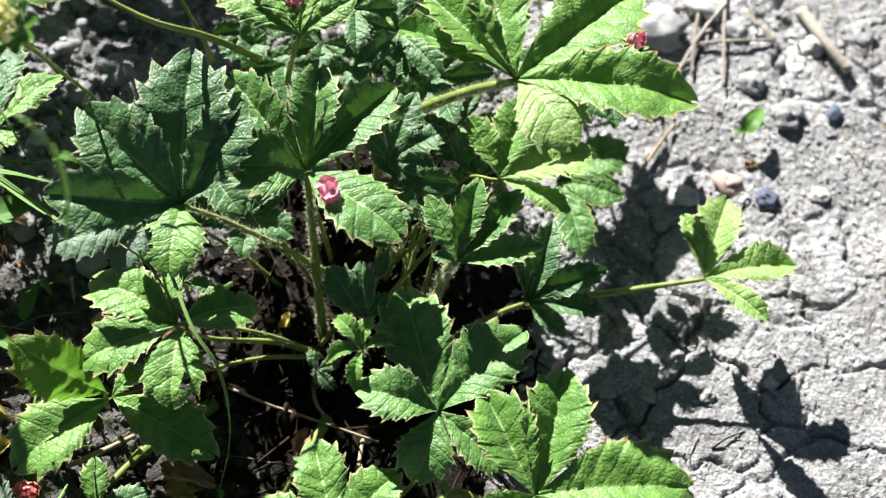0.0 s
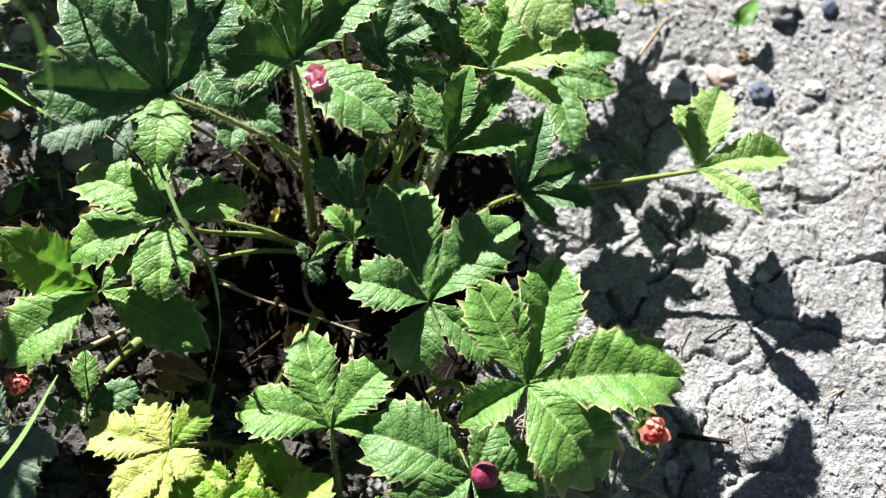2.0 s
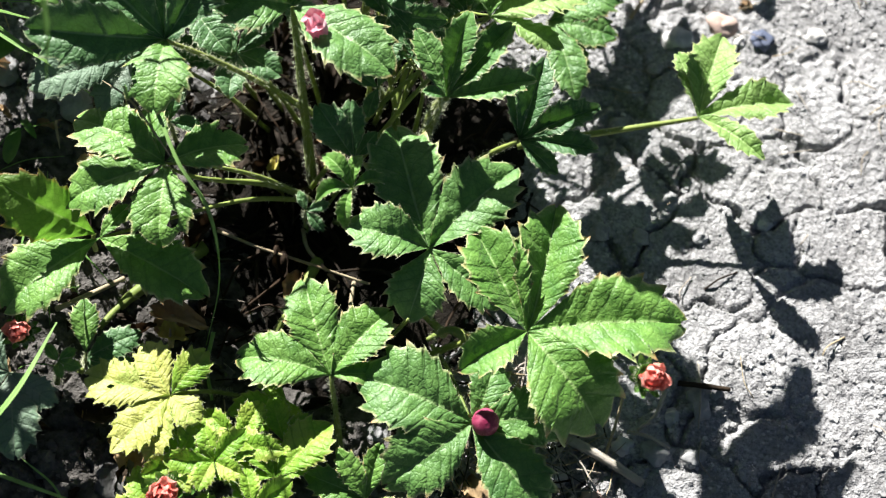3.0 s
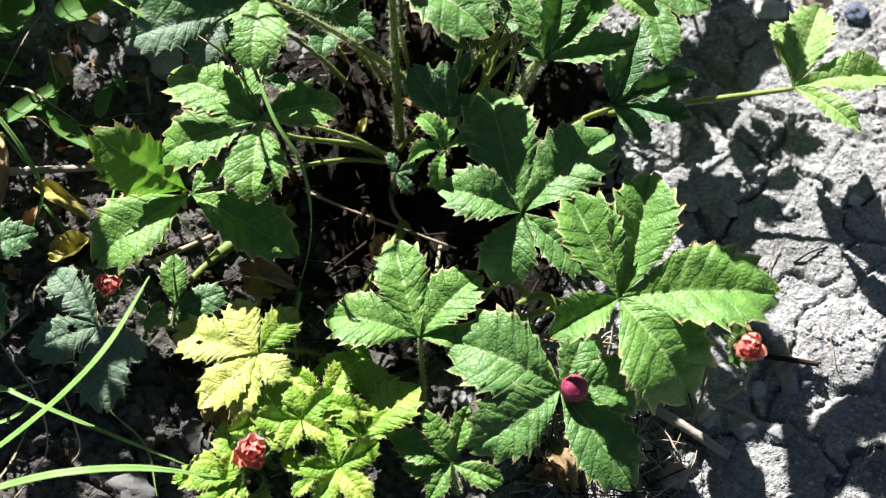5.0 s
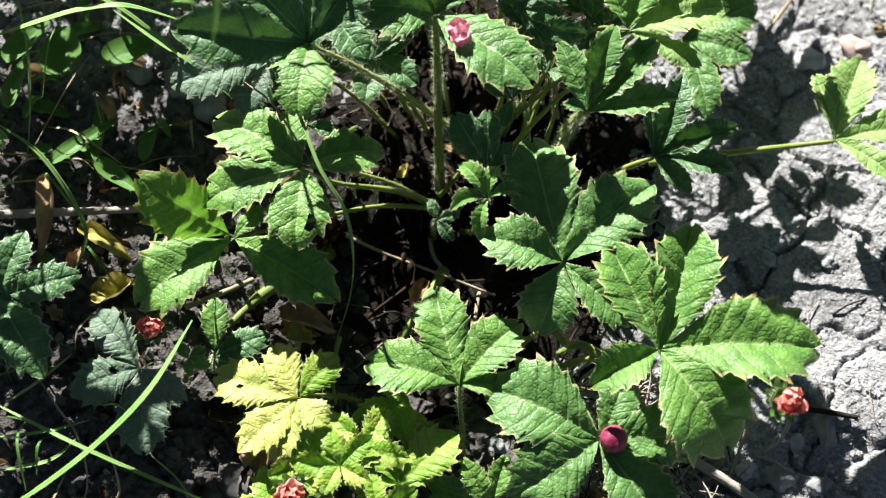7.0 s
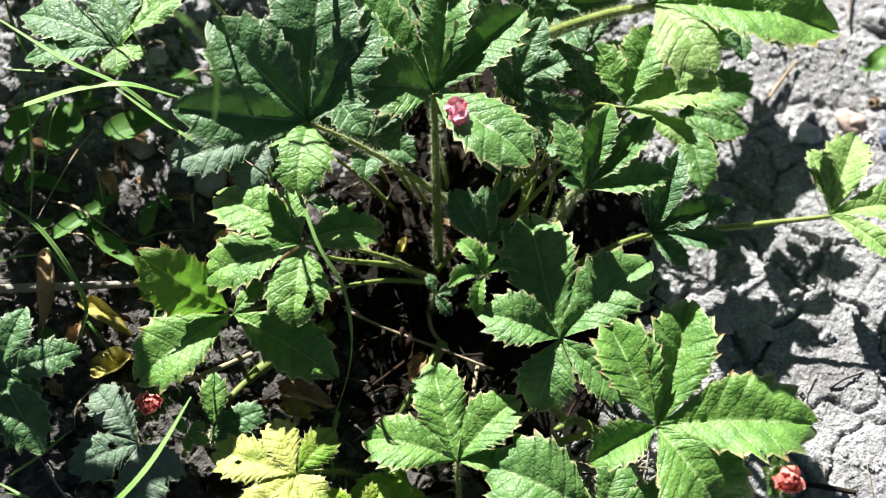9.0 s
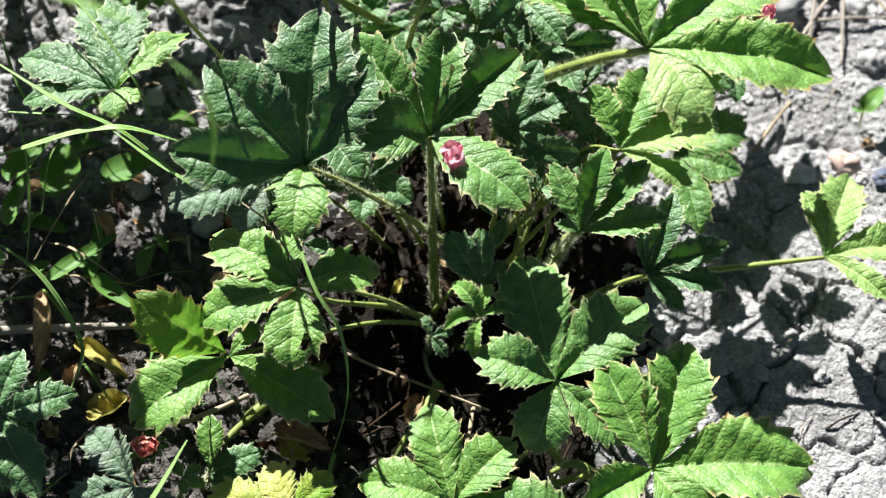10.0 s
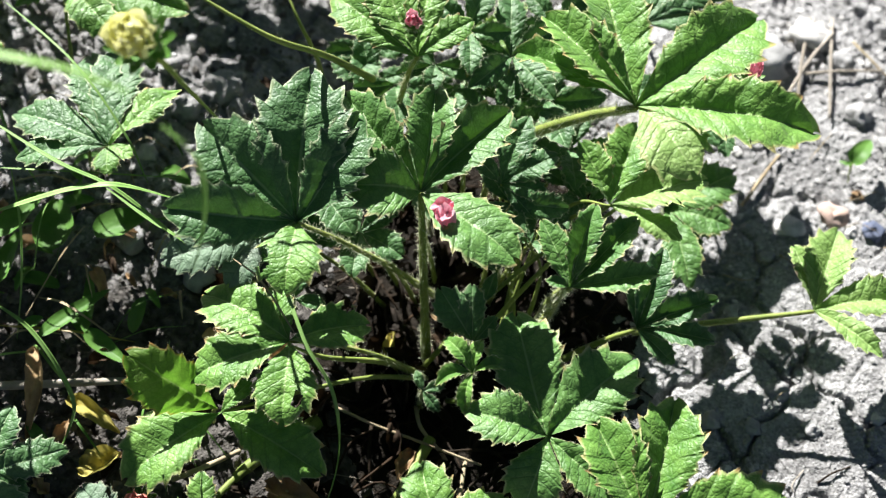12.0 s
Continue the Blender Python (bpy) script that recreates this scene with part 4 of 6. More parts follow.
leaf(plant, (-0.0044, 0.3652, 0.0850), (-0.0185, 0.3476, 0.0080), LEAF_DEEP, (0.19, -0.88, 1), (
    (-0.0021, 0.3405, 0.0860, 0.47, 32, 0.10),
    (0.0255, 0.3602, 0.0900, 0.52, 22, 0.08),
    (0.0082, 0.3870, 0.0896, 0.48, 23, 0.10),
    (-0.0191, 0.3837, 0.0916, 0.47, 20, 0.09),
    (-0.0258, 0.3526, 0.0855, 0.49, 21, 0.09),
), "leaf deep in the clump, darker green for its shade", hairs=60)
leaf(plant, (0.0080, 0.3553, 0.0600), (-0.0129, 0.3426, 0.0080), LEAF_DEEP, (0.11, -0.22, 1), (
    (0.0322, 0.3423, 0.0688, 0.58, 17, 0.07),
    (0.0292, 0.3685, 0.0643, 0.50, 31, 0.07),
    (0.0029, 0.3767, 0.0636, 0.53, 26, 0.07),
    (-0.0151, 0.3572, 0.0626, 0.48, 25, 0.06),
), "leaf deep in the clump, darker green for its shade", hairs=60)
leaf(plant, (0.0386, 0.3787, 0.0650), (0.0008, 0.3544, 0.0080), LEAF_DEEP, (0.23, -0.68, 1), (
    (0.0525, 0.3965, 0.0685, 0.53, 29, 0.09),
    (0.0261, 0.3962, 0.0691, 0.50, 16, 0.08),
    (0.0119, 0.3726, 0.0681, 0.56, 25, 0.05),
    (0.0383, 0.3567, 0.0691, 0.47, 16, 0.10),
), "leaf deep in the clump, darker green for its shade", hairs=60)
leaf(plant, (0.0191, 0.4783, 0.0900), (-0.0079, 0.4042, 0.0080), LEAF_DEEP, (0.13, -0.85, 1), (
    (0.0397, 0.5044, 0.1016, 0.54, 23, 0.09),
    (0.0025, 0.4976, 0.0962, 0.50, 20, 0.07),
    (-0.0052, 0.4691, 0.0956, 0.56, 26, 0.05),
    (0.0225, 0.4543, 0.0941, 0.56, 28, 0.10),
    (0.0459, 0.4741, 0.0914, 0.51, 28, 0.06),
), "leaf deep in the clump, darker green for its shade", hairs=60)
leaf(plant, (-0.0487, 0.4496, 0.0900), (-0.0384, 0.3898, 0.0080), LEAF_DEEP, (0.19, -0.69, 1), (
    (-0.0645, 0.4707, 0.0986, 0.46, 19, 0.09),
    (-0.0694, 0.4421, 0.0910, 0.49, 25, 0.10),
    (-0.0511, 0.4267, 0.0955, 0.51, 31, 0.10),
    (-0.0213, 0.4440, 0.0949, 0.47, 30, 0.07),
), "leaf deep in the clump, darker green for its shade", hairs=60)
# Five leaves added out of sight to block sun from the clump's heart.
leaf(plant, (-0.1080, 0.3720, 0.0850), (-0.0651, 0.3510, 0.0080), LEAF_DEEP, (0.05, -0.2, 1), (
    (-0.1060, 0.4029, 0.0875, 0.62, 13, 0.05),
    (-0.1366, 0.3805, 0.0841, 0.66, 20, 0.09),
    (-0.1300, 0.3465, 0.0832, 0.62, 27, 0.08),
    (-0.0881, 0.3444, 0.0822, 0.63, 22, 0.07),
    (-0.0721, 0.3755, 0.0865, 0.63, 27, 0.09),
), "leaf deep in the clump, darker green for its shade", hairs=60)
leaf(plant, (-0.0850, 0.3520, 0.0700), (-0.0548, 0.3410, 0.0080), LEAF_DEEP, (0.05, -0.2, 1), (
    (-0.0617, 0.3383, 0.0709, 0.65, 27, 0.05),
    (-0.0671, 0.3656, 0.0743, 0.59, 23, 0.07),
    (-0.0953, 0.3735, 0.0701, 0.61, 22, 0.10),
    (-0.1126, 0.3469, 0.0744, 0.66, 24, 0.06),
    (-0.0872, 0.3238, 0.0749, 0.61, 24, 0.06),
), "leaf deep in the clump, darker green for its shade", hairs=60)
leaf(plant, (-0.1250, 0.3450, 0.0750), (-0.0728, 0.3375, 0.0080), LEAF_DEEP, (0.05, -0.2, 1), (
    (-0.1115, 0.3221, 0.0728, 0.64, 29, 0.05),
    (-0.0984, 0.3528, 0.0735, 0.58, 25, 0.09),
    (-0.1176, 0.3736, 0.0724, 0.63, 17, 0.09),
    (-0.1524, 0.3531, 0.0807, 0.58, 13, 0.08),
    (-0.1450, 0.3287, 0.0756, 0.61, 14, 0.05),
), "leaf deep in the clump, darker green for its shade", hairs=60)
leaf(plant, (-0.0600, 0.3750, 0.0850), (-0.0435, 0.3525, 0.0080), LEAF_DEEP, (0.05, -0.2, 1), (
    (-0.0408, 0.3513, 0.0901, 0.59, 20, 0.08),
    (-0.0355, 0.3873, 0.0869, 0.61, 28, 0.08),
    (-0.0625, 0.4033, 0.0842, 0.58, 29, 0.08),
    (-0.0821, 0.3793, 0.0856, 0.61, 12, 0.08),
    (-0.0706, 0.3547, 0.0870, 0.60, 24, 0.07),
), "leaf deep in the clump, darker green for its shade", hairs=60)
leaf(plant, (-0.1400, 0.3850, 0.0900), (-0.0795, 0.3575, 0.0080), LEAF_DEEP, (0.05, -0.2, 1), (
    (-0.1442, 0.3645, 0.0883, 0.62, 29, 0.06),
    (-0.1190, 0.3706, 0.0899, 0.58, 17, 0.07),
    (-0.1223, 0.3999, 0.0903, 0.63, 12, 0.08),
    (-0.1496, 0.4061, 0.0892, 0.64, 16, 0.06),
    (-0.1662, 0.3844, 0.0882, 0.58, 18, 0.09),
), "leaf deep in the clump, darker green for its shade", hairs=60)
# Second leaf added under the tall one for its soil shadow.
leaf(plant, (0.0850, 0.4250, 0.1000), (0.0200, 0.3800, 0.0080), LEAF_DEEP, (0.05, -0.20, 1), (
    (0.1134, 0.4370, 0.1015, 0.62, 20, 0.07),
    (0.0821, 0.4588, 0.0998, 0.62, 20, 0.07),
    (0.0547, 0.4320, 0.1023, 0.62, 20, 0.07),
    (0.0669, 0.3950, 0.1001, 0.62, 20, 0.07),
    (0.1066, 0.4000, 0.0979, 0.62, 20, 0.07),
), "leaf added beneath the tall one to shade the soil", hairs=60)
leaf(plant, (-0.0516, 0.3495, 0.1185), (-0.0501, 0.3541, 0.1050), LEAF_MID, (-0.10, 0.28, 1), (
    (-0.0035, 0.3138, 0.1205, 0.64, 18, 0.08),
), "sunlit leaflet under a fallen pink petal", hairs=0)


# ---- the small yellowing plant in front ----
front_plant = empty("cinquefoil_plant", (-0.0723, 0.1336, 0.0000), "low yellowing cinquefoil with coral buds beside bare soil", "plant")
leaf(front_plant, (-0.1120, 0.1715, 0.0440), (-0.0833, 0.1828, 0.0058), LEAF_YELLOW, (-0.075, 0.13, 1), (
    (-0.1264, 0.1990, 0.0440, 0.64, 22, 0.06),
    (-0.1540, 0.1828, 0.0410, 0.58, 20, 0.08),
    (-0.1383, 0.1434, 0.0450, 0.60, 20, 0.06),
    (-0.1198, 0.1387, 0.0460, 0.46, 20, 0.06),
    (-0.0968, 0.1575, 0.0470, 0.84, 16, 0.08),
), "yellow leaf with brown spots", stalk=0.0009, bites=((1, 0.75, -0.3, 0.03), (3, 0.7, 0.9, 0.09)))
leaf(front_plant, (-0.1109, 0.1725, 0.0445), (-0.0833, 0.1828, 0.0058), LEAF_LIME, (0, -0.2, 1), (
    (-0.0949, 0.1935, 0.0485, 0.70, 14, 0.06),
), "", stalk=0.0009, hairs=10)
leaf(front_plant, (-0.0985, 0.1328, 0.0360), (-0.0944, 0.1181, 0.0040), LEAF_LIME, (-0.120, 0.200, 1.000), (
    (-0.0865, 0.1656, 0.0320, 0.50, 34, 0.08),
    (-0.1096, 0.1570, 0.0320, 0.50, 34, 0.08),
    (-0.0678, 0.1537, 0.0340, 0.50, 30, 0.08),
    (-0.1184, 0.1336, 0.0320, 0.50, 24, 0.10),
), "crinkled yellow-green leaf")
leaf(front_plant, (-0.0590, 0.1321, 0.0360), (-0.0657, 0.1192, 0.0040), LEAF_LIME, (-0.120, 0.200, 1.000), (
    (-0.0329, 0.1577, 0.0400, 0.72, 22, 0.06),
    (-0.0806, 0.1570, 0.0360, 0.46, 34, 0.10),
    (-0.0865, 0.1323, 0.0400, 0.34, 20, 0.06),
    (-0.0418, 0.1379, 0.0380, 0.50, 20, 0.08),
), "yellow-green leaf catching full sun")
leaf(front_plant, (-0.0559, 0.1748, 0.0240), (-0.0564, 0.1641, 0.0040), LEAF_LIME, (-0.120, 0.200, 1.000), (
    (-0.0849, 0.1692, 0.0240, 0.60, 12, 0.06),
    (-0.0728, 0.1578, 0.0240, 0.55, 22, 0.06),
    (-0.0493, 0.1582, 0.0260, 0.60, 16, 0.06),
    (-0.0716, 0.1878, 0.0240, 0.50, 22, 0.06),
), "pale leaf close to the soil")
leaf(front_plant, (-0.1162, 0.1102, 0.0340), (-0.1163, 0.1082, 0.0060), LEAF_LIME, (-0.120, 0.200, 1.000), (
    (-0.1491, 0.1095, 0.0340, 0.46, 30, 0.08),
    (-0.1405, 0.1204, 0.0340, 0.46, 30, 0.08),
    (-0.1277, 0.1374, 0.0360, 0.60, 22, 0.06),
    (-0.1339, 0.0950, 0.0340, 0.50, 24, 0.08),
    (-0.1012, 0.0972, 0.0360, 0.50, 24, 0.08),
), "small yellow-green leaf beside a coral bud")
leaf(front_plant, (-0.0806, 0.1121, 0.0340), (-0.0822, 0.1071, 0.0040), LEAF_LIME, (-0.120, 0.200, 1.000), (
    (-0.0979, 0.1226, 0.0340, 0.50, 34, 0.10),
    (-0.0706, 0.1293, 0.0340, 0.55, 34, 0.08),
    (-0.0549, 0.1219, 0.0380, 0.46, 20, 0.06),
    (-0.0529, 0.1078, 0.0360, 0.60, 24, 0.08),
    (-0.0908, 0.1030, 0.0360, 0.55, 28, 0.08),
    (-0.0686, 0.0971, 0.0360, 0.60, 24, 0.08),
), "crinkled yellow-green leaf")
leaf(front_plant, (-0.0931, 0.1294, 0.0300), (-0.0942, 0.1152, 0.0040), LEAF_FRESH, (-0.120, 0.200, 1.000), (
    (-0.1109, 0.1416, 0.0300, 0.55, 36, 0.12),
    (-0.0945, 0.1503, 0.0320, 0.50, 36, 0.12),
    (-0.0760, 0.1458, 0.0300, 0.50, 36, 0.12),
), "green crinkled leaf among yellow ones")
leaf(front_plant, (-0.0148, 0.1227, 0.0280), (-0.0109, 0.1129, 0.0030), LEAF_FRESH, (0.000, -0.200, 1.000), (
    (-0.0445, 0.1350, 0.0320, 0.52, 30, 0.08),
    (-0.0283, 0.1450, 0.0400, 0.46, 34, 0.06),
    (-0.0075, 0.1483, 0.0380, 0.46, 30, 0.06),
    (-0.0384, 0.1206, 0.0280, 0.50, 24, 0.06),
    (-0.0253, 0.1050, 0.0250, 0.60, 22, 0.06),
    (0.0104, 0.1141, 0.0280, 0.50, 24, 0.06),
), "small dark green leaf")
leaf(front_plant, (-0.0788, 0.1490, 0.0340), (-0.0773, 0.1443, 0.0040), LEAF_LIME, (-0.06, -0.25, 1), (
    (-0.0557, 0.1440, 0.0420, 0.55, 24, 0.09),
    (-0.0681, 0.1704, 0.0356, 0.60, 34, 0.08),
    (-0.0954, 0.1663, 0.0355, 0.55, 33, 0.08),
    (-0.1006, 0.1420, 0.0363, 0.56, 23, 0.05),
    (-0.0775, 0.1265, 0.0376, 0.66, 18, 0.06),
), "crinkled yellow-green leaf", hairs=20)
leaf(front_plant, (-0.1046, 0.1426, 0.0380), (-0.0928, 0.1398, 0.0040), LEAF_LIME, (0.04, -0.41, 1), (
    (-0.0996, 0.1606, 0.0418, 0.64, 32, 0.10),
    (-0.1177, 0.1544, 0.0439, 0.59, 23, 0.07),
    (-0.1226, 0.1320, 0.0427, 0.55, 35, 0.08),
    (-0.1000, 0.1238, 0.0444, 0.58, 18, 0.06),
    (-0.0860, 0.1400, 0.0400, 0.64, 21, 0.05),
), "crinkled yellow-green leaf", hairs=20)
leaf(front_plant, (-0.0889, 0.1398, 0.0400), (-0.0833, 0.1379, 0.0040), LEAF_LIME, (0.00, -0.27, 1), (
    (-0.0942, 0.1569, 0.0440, 0.65, 24, 0.08),
    (-0.1125, 0.1395, 0.0446, 0.54, 31, 0.06),
    (-0.0952, 0.1244, 0.0449, 0.63, 24, 0.08),
    (-0.0740, 0.1316, 0.0442, 0.63, 34, 0.05),
    (-0.0735, 0.1532, 0.0460, 0.58, 29, 0.09),
), "crinkled yellow-green leaf", hairs=20)
leaf(front_plant, (-0.0696, 0.1167, 0.0400), (-0.0718, 0.1217, 0.0040), LEAF_LIME, (0.19, -0.39, 1), (
    (-0.0531, 0.0993, 0.0426, 0.59, 23, 0.09),
    (-0.0512, 0.1292, 0.0408, 0.65, 32, 0.08),
    (-0.0730, 0.1349, 0.0429, 0.55, 35, 0.07),
    (-0.0874, 0.1151, 0.0441, 0.64, 29, 0.07),
    (-0.0791, 0.0993, 0.0427, 0.65, 35, 0.10),
), "crinkled yellow-green leaf", hairs=20)
leaf(front_plant, (-0.1239, 0.1049, 0.0340), (-0.1043, 0.1134, 0.0040), LEAF_LIME, (0.02, -0.18, 1), (
    (-0.1075, 0.1070, 0.0347, 0.61, 21, 0.08),
    (-0.1209, 0.1233, 0.0403, 0.56, 33, 0.08),
    (-0.1402, 0.1117, 0.0386, 0.65, 21, 0.07),
    (-0.1371, 0.0896, 0.0393, 0.62, 23, 0.08),
    (-0.1129, 0.0882, 0.0381, 0.62, 26, 0.05),
), "crinkled yellow-green leaf", hairs=20)
leaf(front_plant, (-0.0551, 0.1510, 0.0300), (-0.0631, 0.1457, 0.0040), LEAF_LIME, (0.04, -0.14, 1), (
    (-0.0610, 0.1316, 0.0342, 0.60, 20, 0.08),
    (-0.0363, 0.1425, 0.0368, 0.61, 18, 0.06),
    (-0.0437, 0.1637, 0.0358, 0.62, 31, 0.06),
    (-0.0623, 0.1731, 0.0342, 0.59, 27, 0.09),
    (-0.0775, 0.1485, 0.0313, 0.66, 30, 0.07),
), "crinkled yellow-green leaf", hairs=20)
leaf(front_plant, (-0.1011, 0.1585, 0.0280), (-0.0907, 0.1510, 0.0040), LEAF_FRESH, (0.14, -0.36, 1), (
    (-0.1097, 0.1732, 0.0337, 0.57, 32, 0.08),
    (-0.1131, 0.1554, 0.0298, 0.59, 32, 0.07),
    (-0.1048, 0.1459, 0.0318, 0.65, 28, 0.05),
    (-0.0854, 0.1522, 0.0297, 0.60, 23, 0.05),
    (-0.0926, 0.1683, 0.0284, 0.65, 19, 0.09),
), "crinkled yellow-green leaf", hairs=20)


# ---- the small plants on the weedy side ----
dusty_plant = empty("cinquefoil_seedling_plant", (-0.1968, 0.1821, 0.0266), "low dusty grey-green cinquefoil flat on shaded soil with one coral bud", "plant")
leaf(dusty_plant, (-0.1932, 0.1847, 0.0400), (-0.1894, 0.1820, 0.0276), LEAF_DUSTY, (0, -0.2, 1), (
    (-0.2189, 0.2116, 0.0440, 0.60, 10, 0.06),
    (-0.2256, 0.1707, 0.0400, 0.70, 8, 0.06),
    (-0.1864, 0.1425, 0.0380, 0.66, 10, 0.06),
    (-0.1695, 0.1687, 0.0400, 0.62, 10, 0.06),
), "dusty grey-green leaf with holes", bites=((1, 0.5, 0.2, 0.06), (0, 0.7, 0.8, 0.05)))
leaf(dusty_plant, (-0.1576, 0.1969, 0.0340), (-0.1621, 0.1906, 0.0235), LEAF_FRESH, (0, -0.25, 1), (
    (-0.1598, 0.2232, 0.0409, 0.55, 14, 0.06),
), "")
leaf(dusty_plant, (-0.1593, 0.1960, 0.0260), (-0.1621, 0.1906, 0.0235), LEAF_DEEP, (0, -0.2, 1), (
    (-0.1323, 0.2098, 0.0283, 0.55, 10, 0.06),
    (-0.1360, 0.1953, 0.0260, 0.50, 10, 0.06),
    (-0.1434, 0.1813, 0.0260, 0.50, 22, 0.06),
), "")
leaf(dusty_plant, (-0.1689, 0.1900, 0.0420), (-0.1725, 0.1833, 0.0257), LEAF_FRESH, (0, -0.3, 1), (
    (-0.1746, 0.1972, 0.0466, 0.60, 26, 0.20),
    (-0.1606, 0.1956, 0.0443, 0.60, 26, 0.20),
    (-0.1666, 0.1812, 0.0420, 0.60, 26, 0.20),
    (-0.1573, 0.1869, 0.0420, 0.60, 26, 0.20),
), "small crinkled young leaves")
edge_plant = empty("cinquefoil_plant", (-0.2815, 0.2153, 0.0280), "dark green cinquefoil with toothed leaves among grass", "plant")
leaf(edge_plant, (-0.2620, 0.2099, 0.0660), (-0.2803, 0.2142, 0.0310), LEAF_DEEP, (0, -0.2, 1), (
    (-0.2240, 0.2243, 0.0660, 0.50, 14, 0.06),
    (-0.2403, 0.2024, 0.0614, 0.55, 12, 0.06),
    (-0.2526, 0.2421, 0.0729, 0.55, 22, 0.06),
    (-0.2358, 0.1732, 0.0591, 0.60, 22, 0.06),
    (-0.2832, 0.2391, 0.0660, 0.50, 22, 0.06),
), "dark green toothed leaf")
back_plant = empty("cinquefoil_plant", (-0.2445, 0.3979, 0.0280), "grey-green cinquefoil with one leaf over pale soil", "plant")
leaf(back_plant, (-0.2201, 0.3820, 0.0996), (-0.2439, 0.3967, 0.0300), LEAF_DEEP, (-0.06, 0.104, 1), (
    (-0.2417, 0.4457, 0.0936, 0.46, 20, 0.06),
    (-0.2237, 0.4482, 0.0956, 0.44, 20, 0.06),
    (-0.2749, 0.4043, 0.0956, 0.46, 16, 0.06),
    (-0.2682, 0.3739, 0.0976, 0.40, 20, 0.06),
), "grey-green leaf with pale veins")
# Same leaf again: its lit side is painted with a brighter material.
leaf(back_plant, (-0.2191, 0.3813, 0.1008), (-0.2439, 0.3967, 0.0300), LEAF_FRESH, (-0.1, 0.173, 1), (
    (-0.1877, 0.4211, 0.0988, 0.40, 20, 0.06),
    (-0.2062, 0.3742, 0.1018, 0.80, 10, 0.06),
    (-0.2178, 0.3639, 0.1018, 0.90, 10, 0.06),
), "sunlit half of the leaf, in a brighter green")
leaf(back_plant, (-0.2613, 0.4906, 0.1080), (-0.2439, 0.3967, 0.0300), LEAF_FRESH, (0, -0.3, 1), (
    (-0.2264, 0.4505, 0.1080, 0.45, 12, 0.06),
    (-0.2822, 0.4656, 0.1080, 0.50, 22, 0.06),
    (-0.1879, 0.4663, 0.1080, 0.40, 22, 0.06),
    (-0.2938, 0.4930, 0.1080, 0.50, 22, 0.06),
), "blade of a taller leaf")


# ---- an unseen plant added behind, only to cast shade ----
unseen_shade_plant = empty("cinquefoil_plant", (-0.33, 0.55, 0), "unseen cinquefoil added behind the clump to cast shade", "plant")
# Every leaf stands out of view, where it blocks sun from the soil.
leaf(unseen_shade_plant, (-0.2175, 0.6130, 0.1000), (-0.3165, 0.5576, 0.0280), LEAF_FRESH, (0, -0.2, 1), (
    (-0.2196, 0.5756, 0.1035, 0.62, 14, 0.07),
    (-0.1826, 0.5995, 0.1053, 0.62, 14, 0.07),
    (-0.1939, 0.6421, 0.1029, 0.62, 14, 0.07),
    (-0.2379, 0.6444, 0.1051, 0.62, 14, 0.07),
    (-0.2538, 0.6033, 0.0943, 0.62, 14, 0.07),
), "green toothed leaf", hairs=20)
leaf(unseen_shade_plant, (-0.2551, 0.6288, 0.1000), (-0.3210, 0.5595, 0.0280), LEAF_FRESH, (0, -0.2, 1), (
    (-0.2796, 0.5955, 0.1048, 0.62, 14, 0.07),
    (-0.2311, 0.5951, 0.0954, 0.62, 14, 0.07),
    (-0.2157, 0.6412, 0.0996, 0.62, 14, 0.07),
    (-0.2547, 0.6701, 0.0970, 0.62, 14, 0.07),
    (-0.2942, 0.6419, 0.1005, 0.62, 14, 0.07),
), "green toothed leaf", hairs=20)
leaf(unseen_shade_plant, (-0.2575, 0.5399, 0.1000), (-0.3213, 0.5488, 0.0280), LEAF_FRESH, (0, -0.2, 1), (
    (-0.2512, 0.5694, 0.0974, 0.62, 14, 0.07),
    (-0.2836, 0.5550, 0.1050, 0.62, 14, 0.07),
    (-0.2799, 0.5197, 0.1032, 0.62, 14, 0.07),
    (-0.2452, 0.5124, 0.0959, 0.62, 14, 0.07),
    (-0.2275, 0.5431, 0.1036, 0.62, 14, 0.07),
), "green toothed leaf", hairs=20)
leaf(unseen_shade_plant, (-0.1873, 0.6320, 0.1000), (-0.3129, 0.5598, 0.0280), LEAF_DEEP, (0, -0.2, 1), (
    (-0.1611, 0.6588, 0.0940, 0.62, 14, 0.07),
    (-0.2046, 0.6652, 0.1045, 0.62, 14, 0.07),
    (-0.2242, 0.6258, 0.0965, 0.62, 14, 0.07),
    (-0.1928, 0.5950, 0.0966, 0.62, 14, 0.07),
    (-0.1538, 0.6154, 0.1058, 0.62, 14, 0.07),
), "green toothed leaf", hairs=20)
leaf(unseen_shade_plant, (-0.1471, 0.6208, 0.1000), (-0.3081, 0.5585, 0.0280), LEAF_DEEP, (0, -0.2, 1), (
    (-0.1146, 0.6126, 0.1005, 0.62, 14, 0.07),
    (-0.1293, 0.6491, 0.1021, 0.62, 14, 0.07),
    (-0.1686, 0.6464, 0.0965, 0.62, 14, 0.07),
    (-0.1781, 0.6082, 0.1053, 0.62, 14, 0.07),
    (-0.1448, 0.5874, 0.1023, 0.62, 14, 0.07),
), "green toothed leaf", hairs=20)
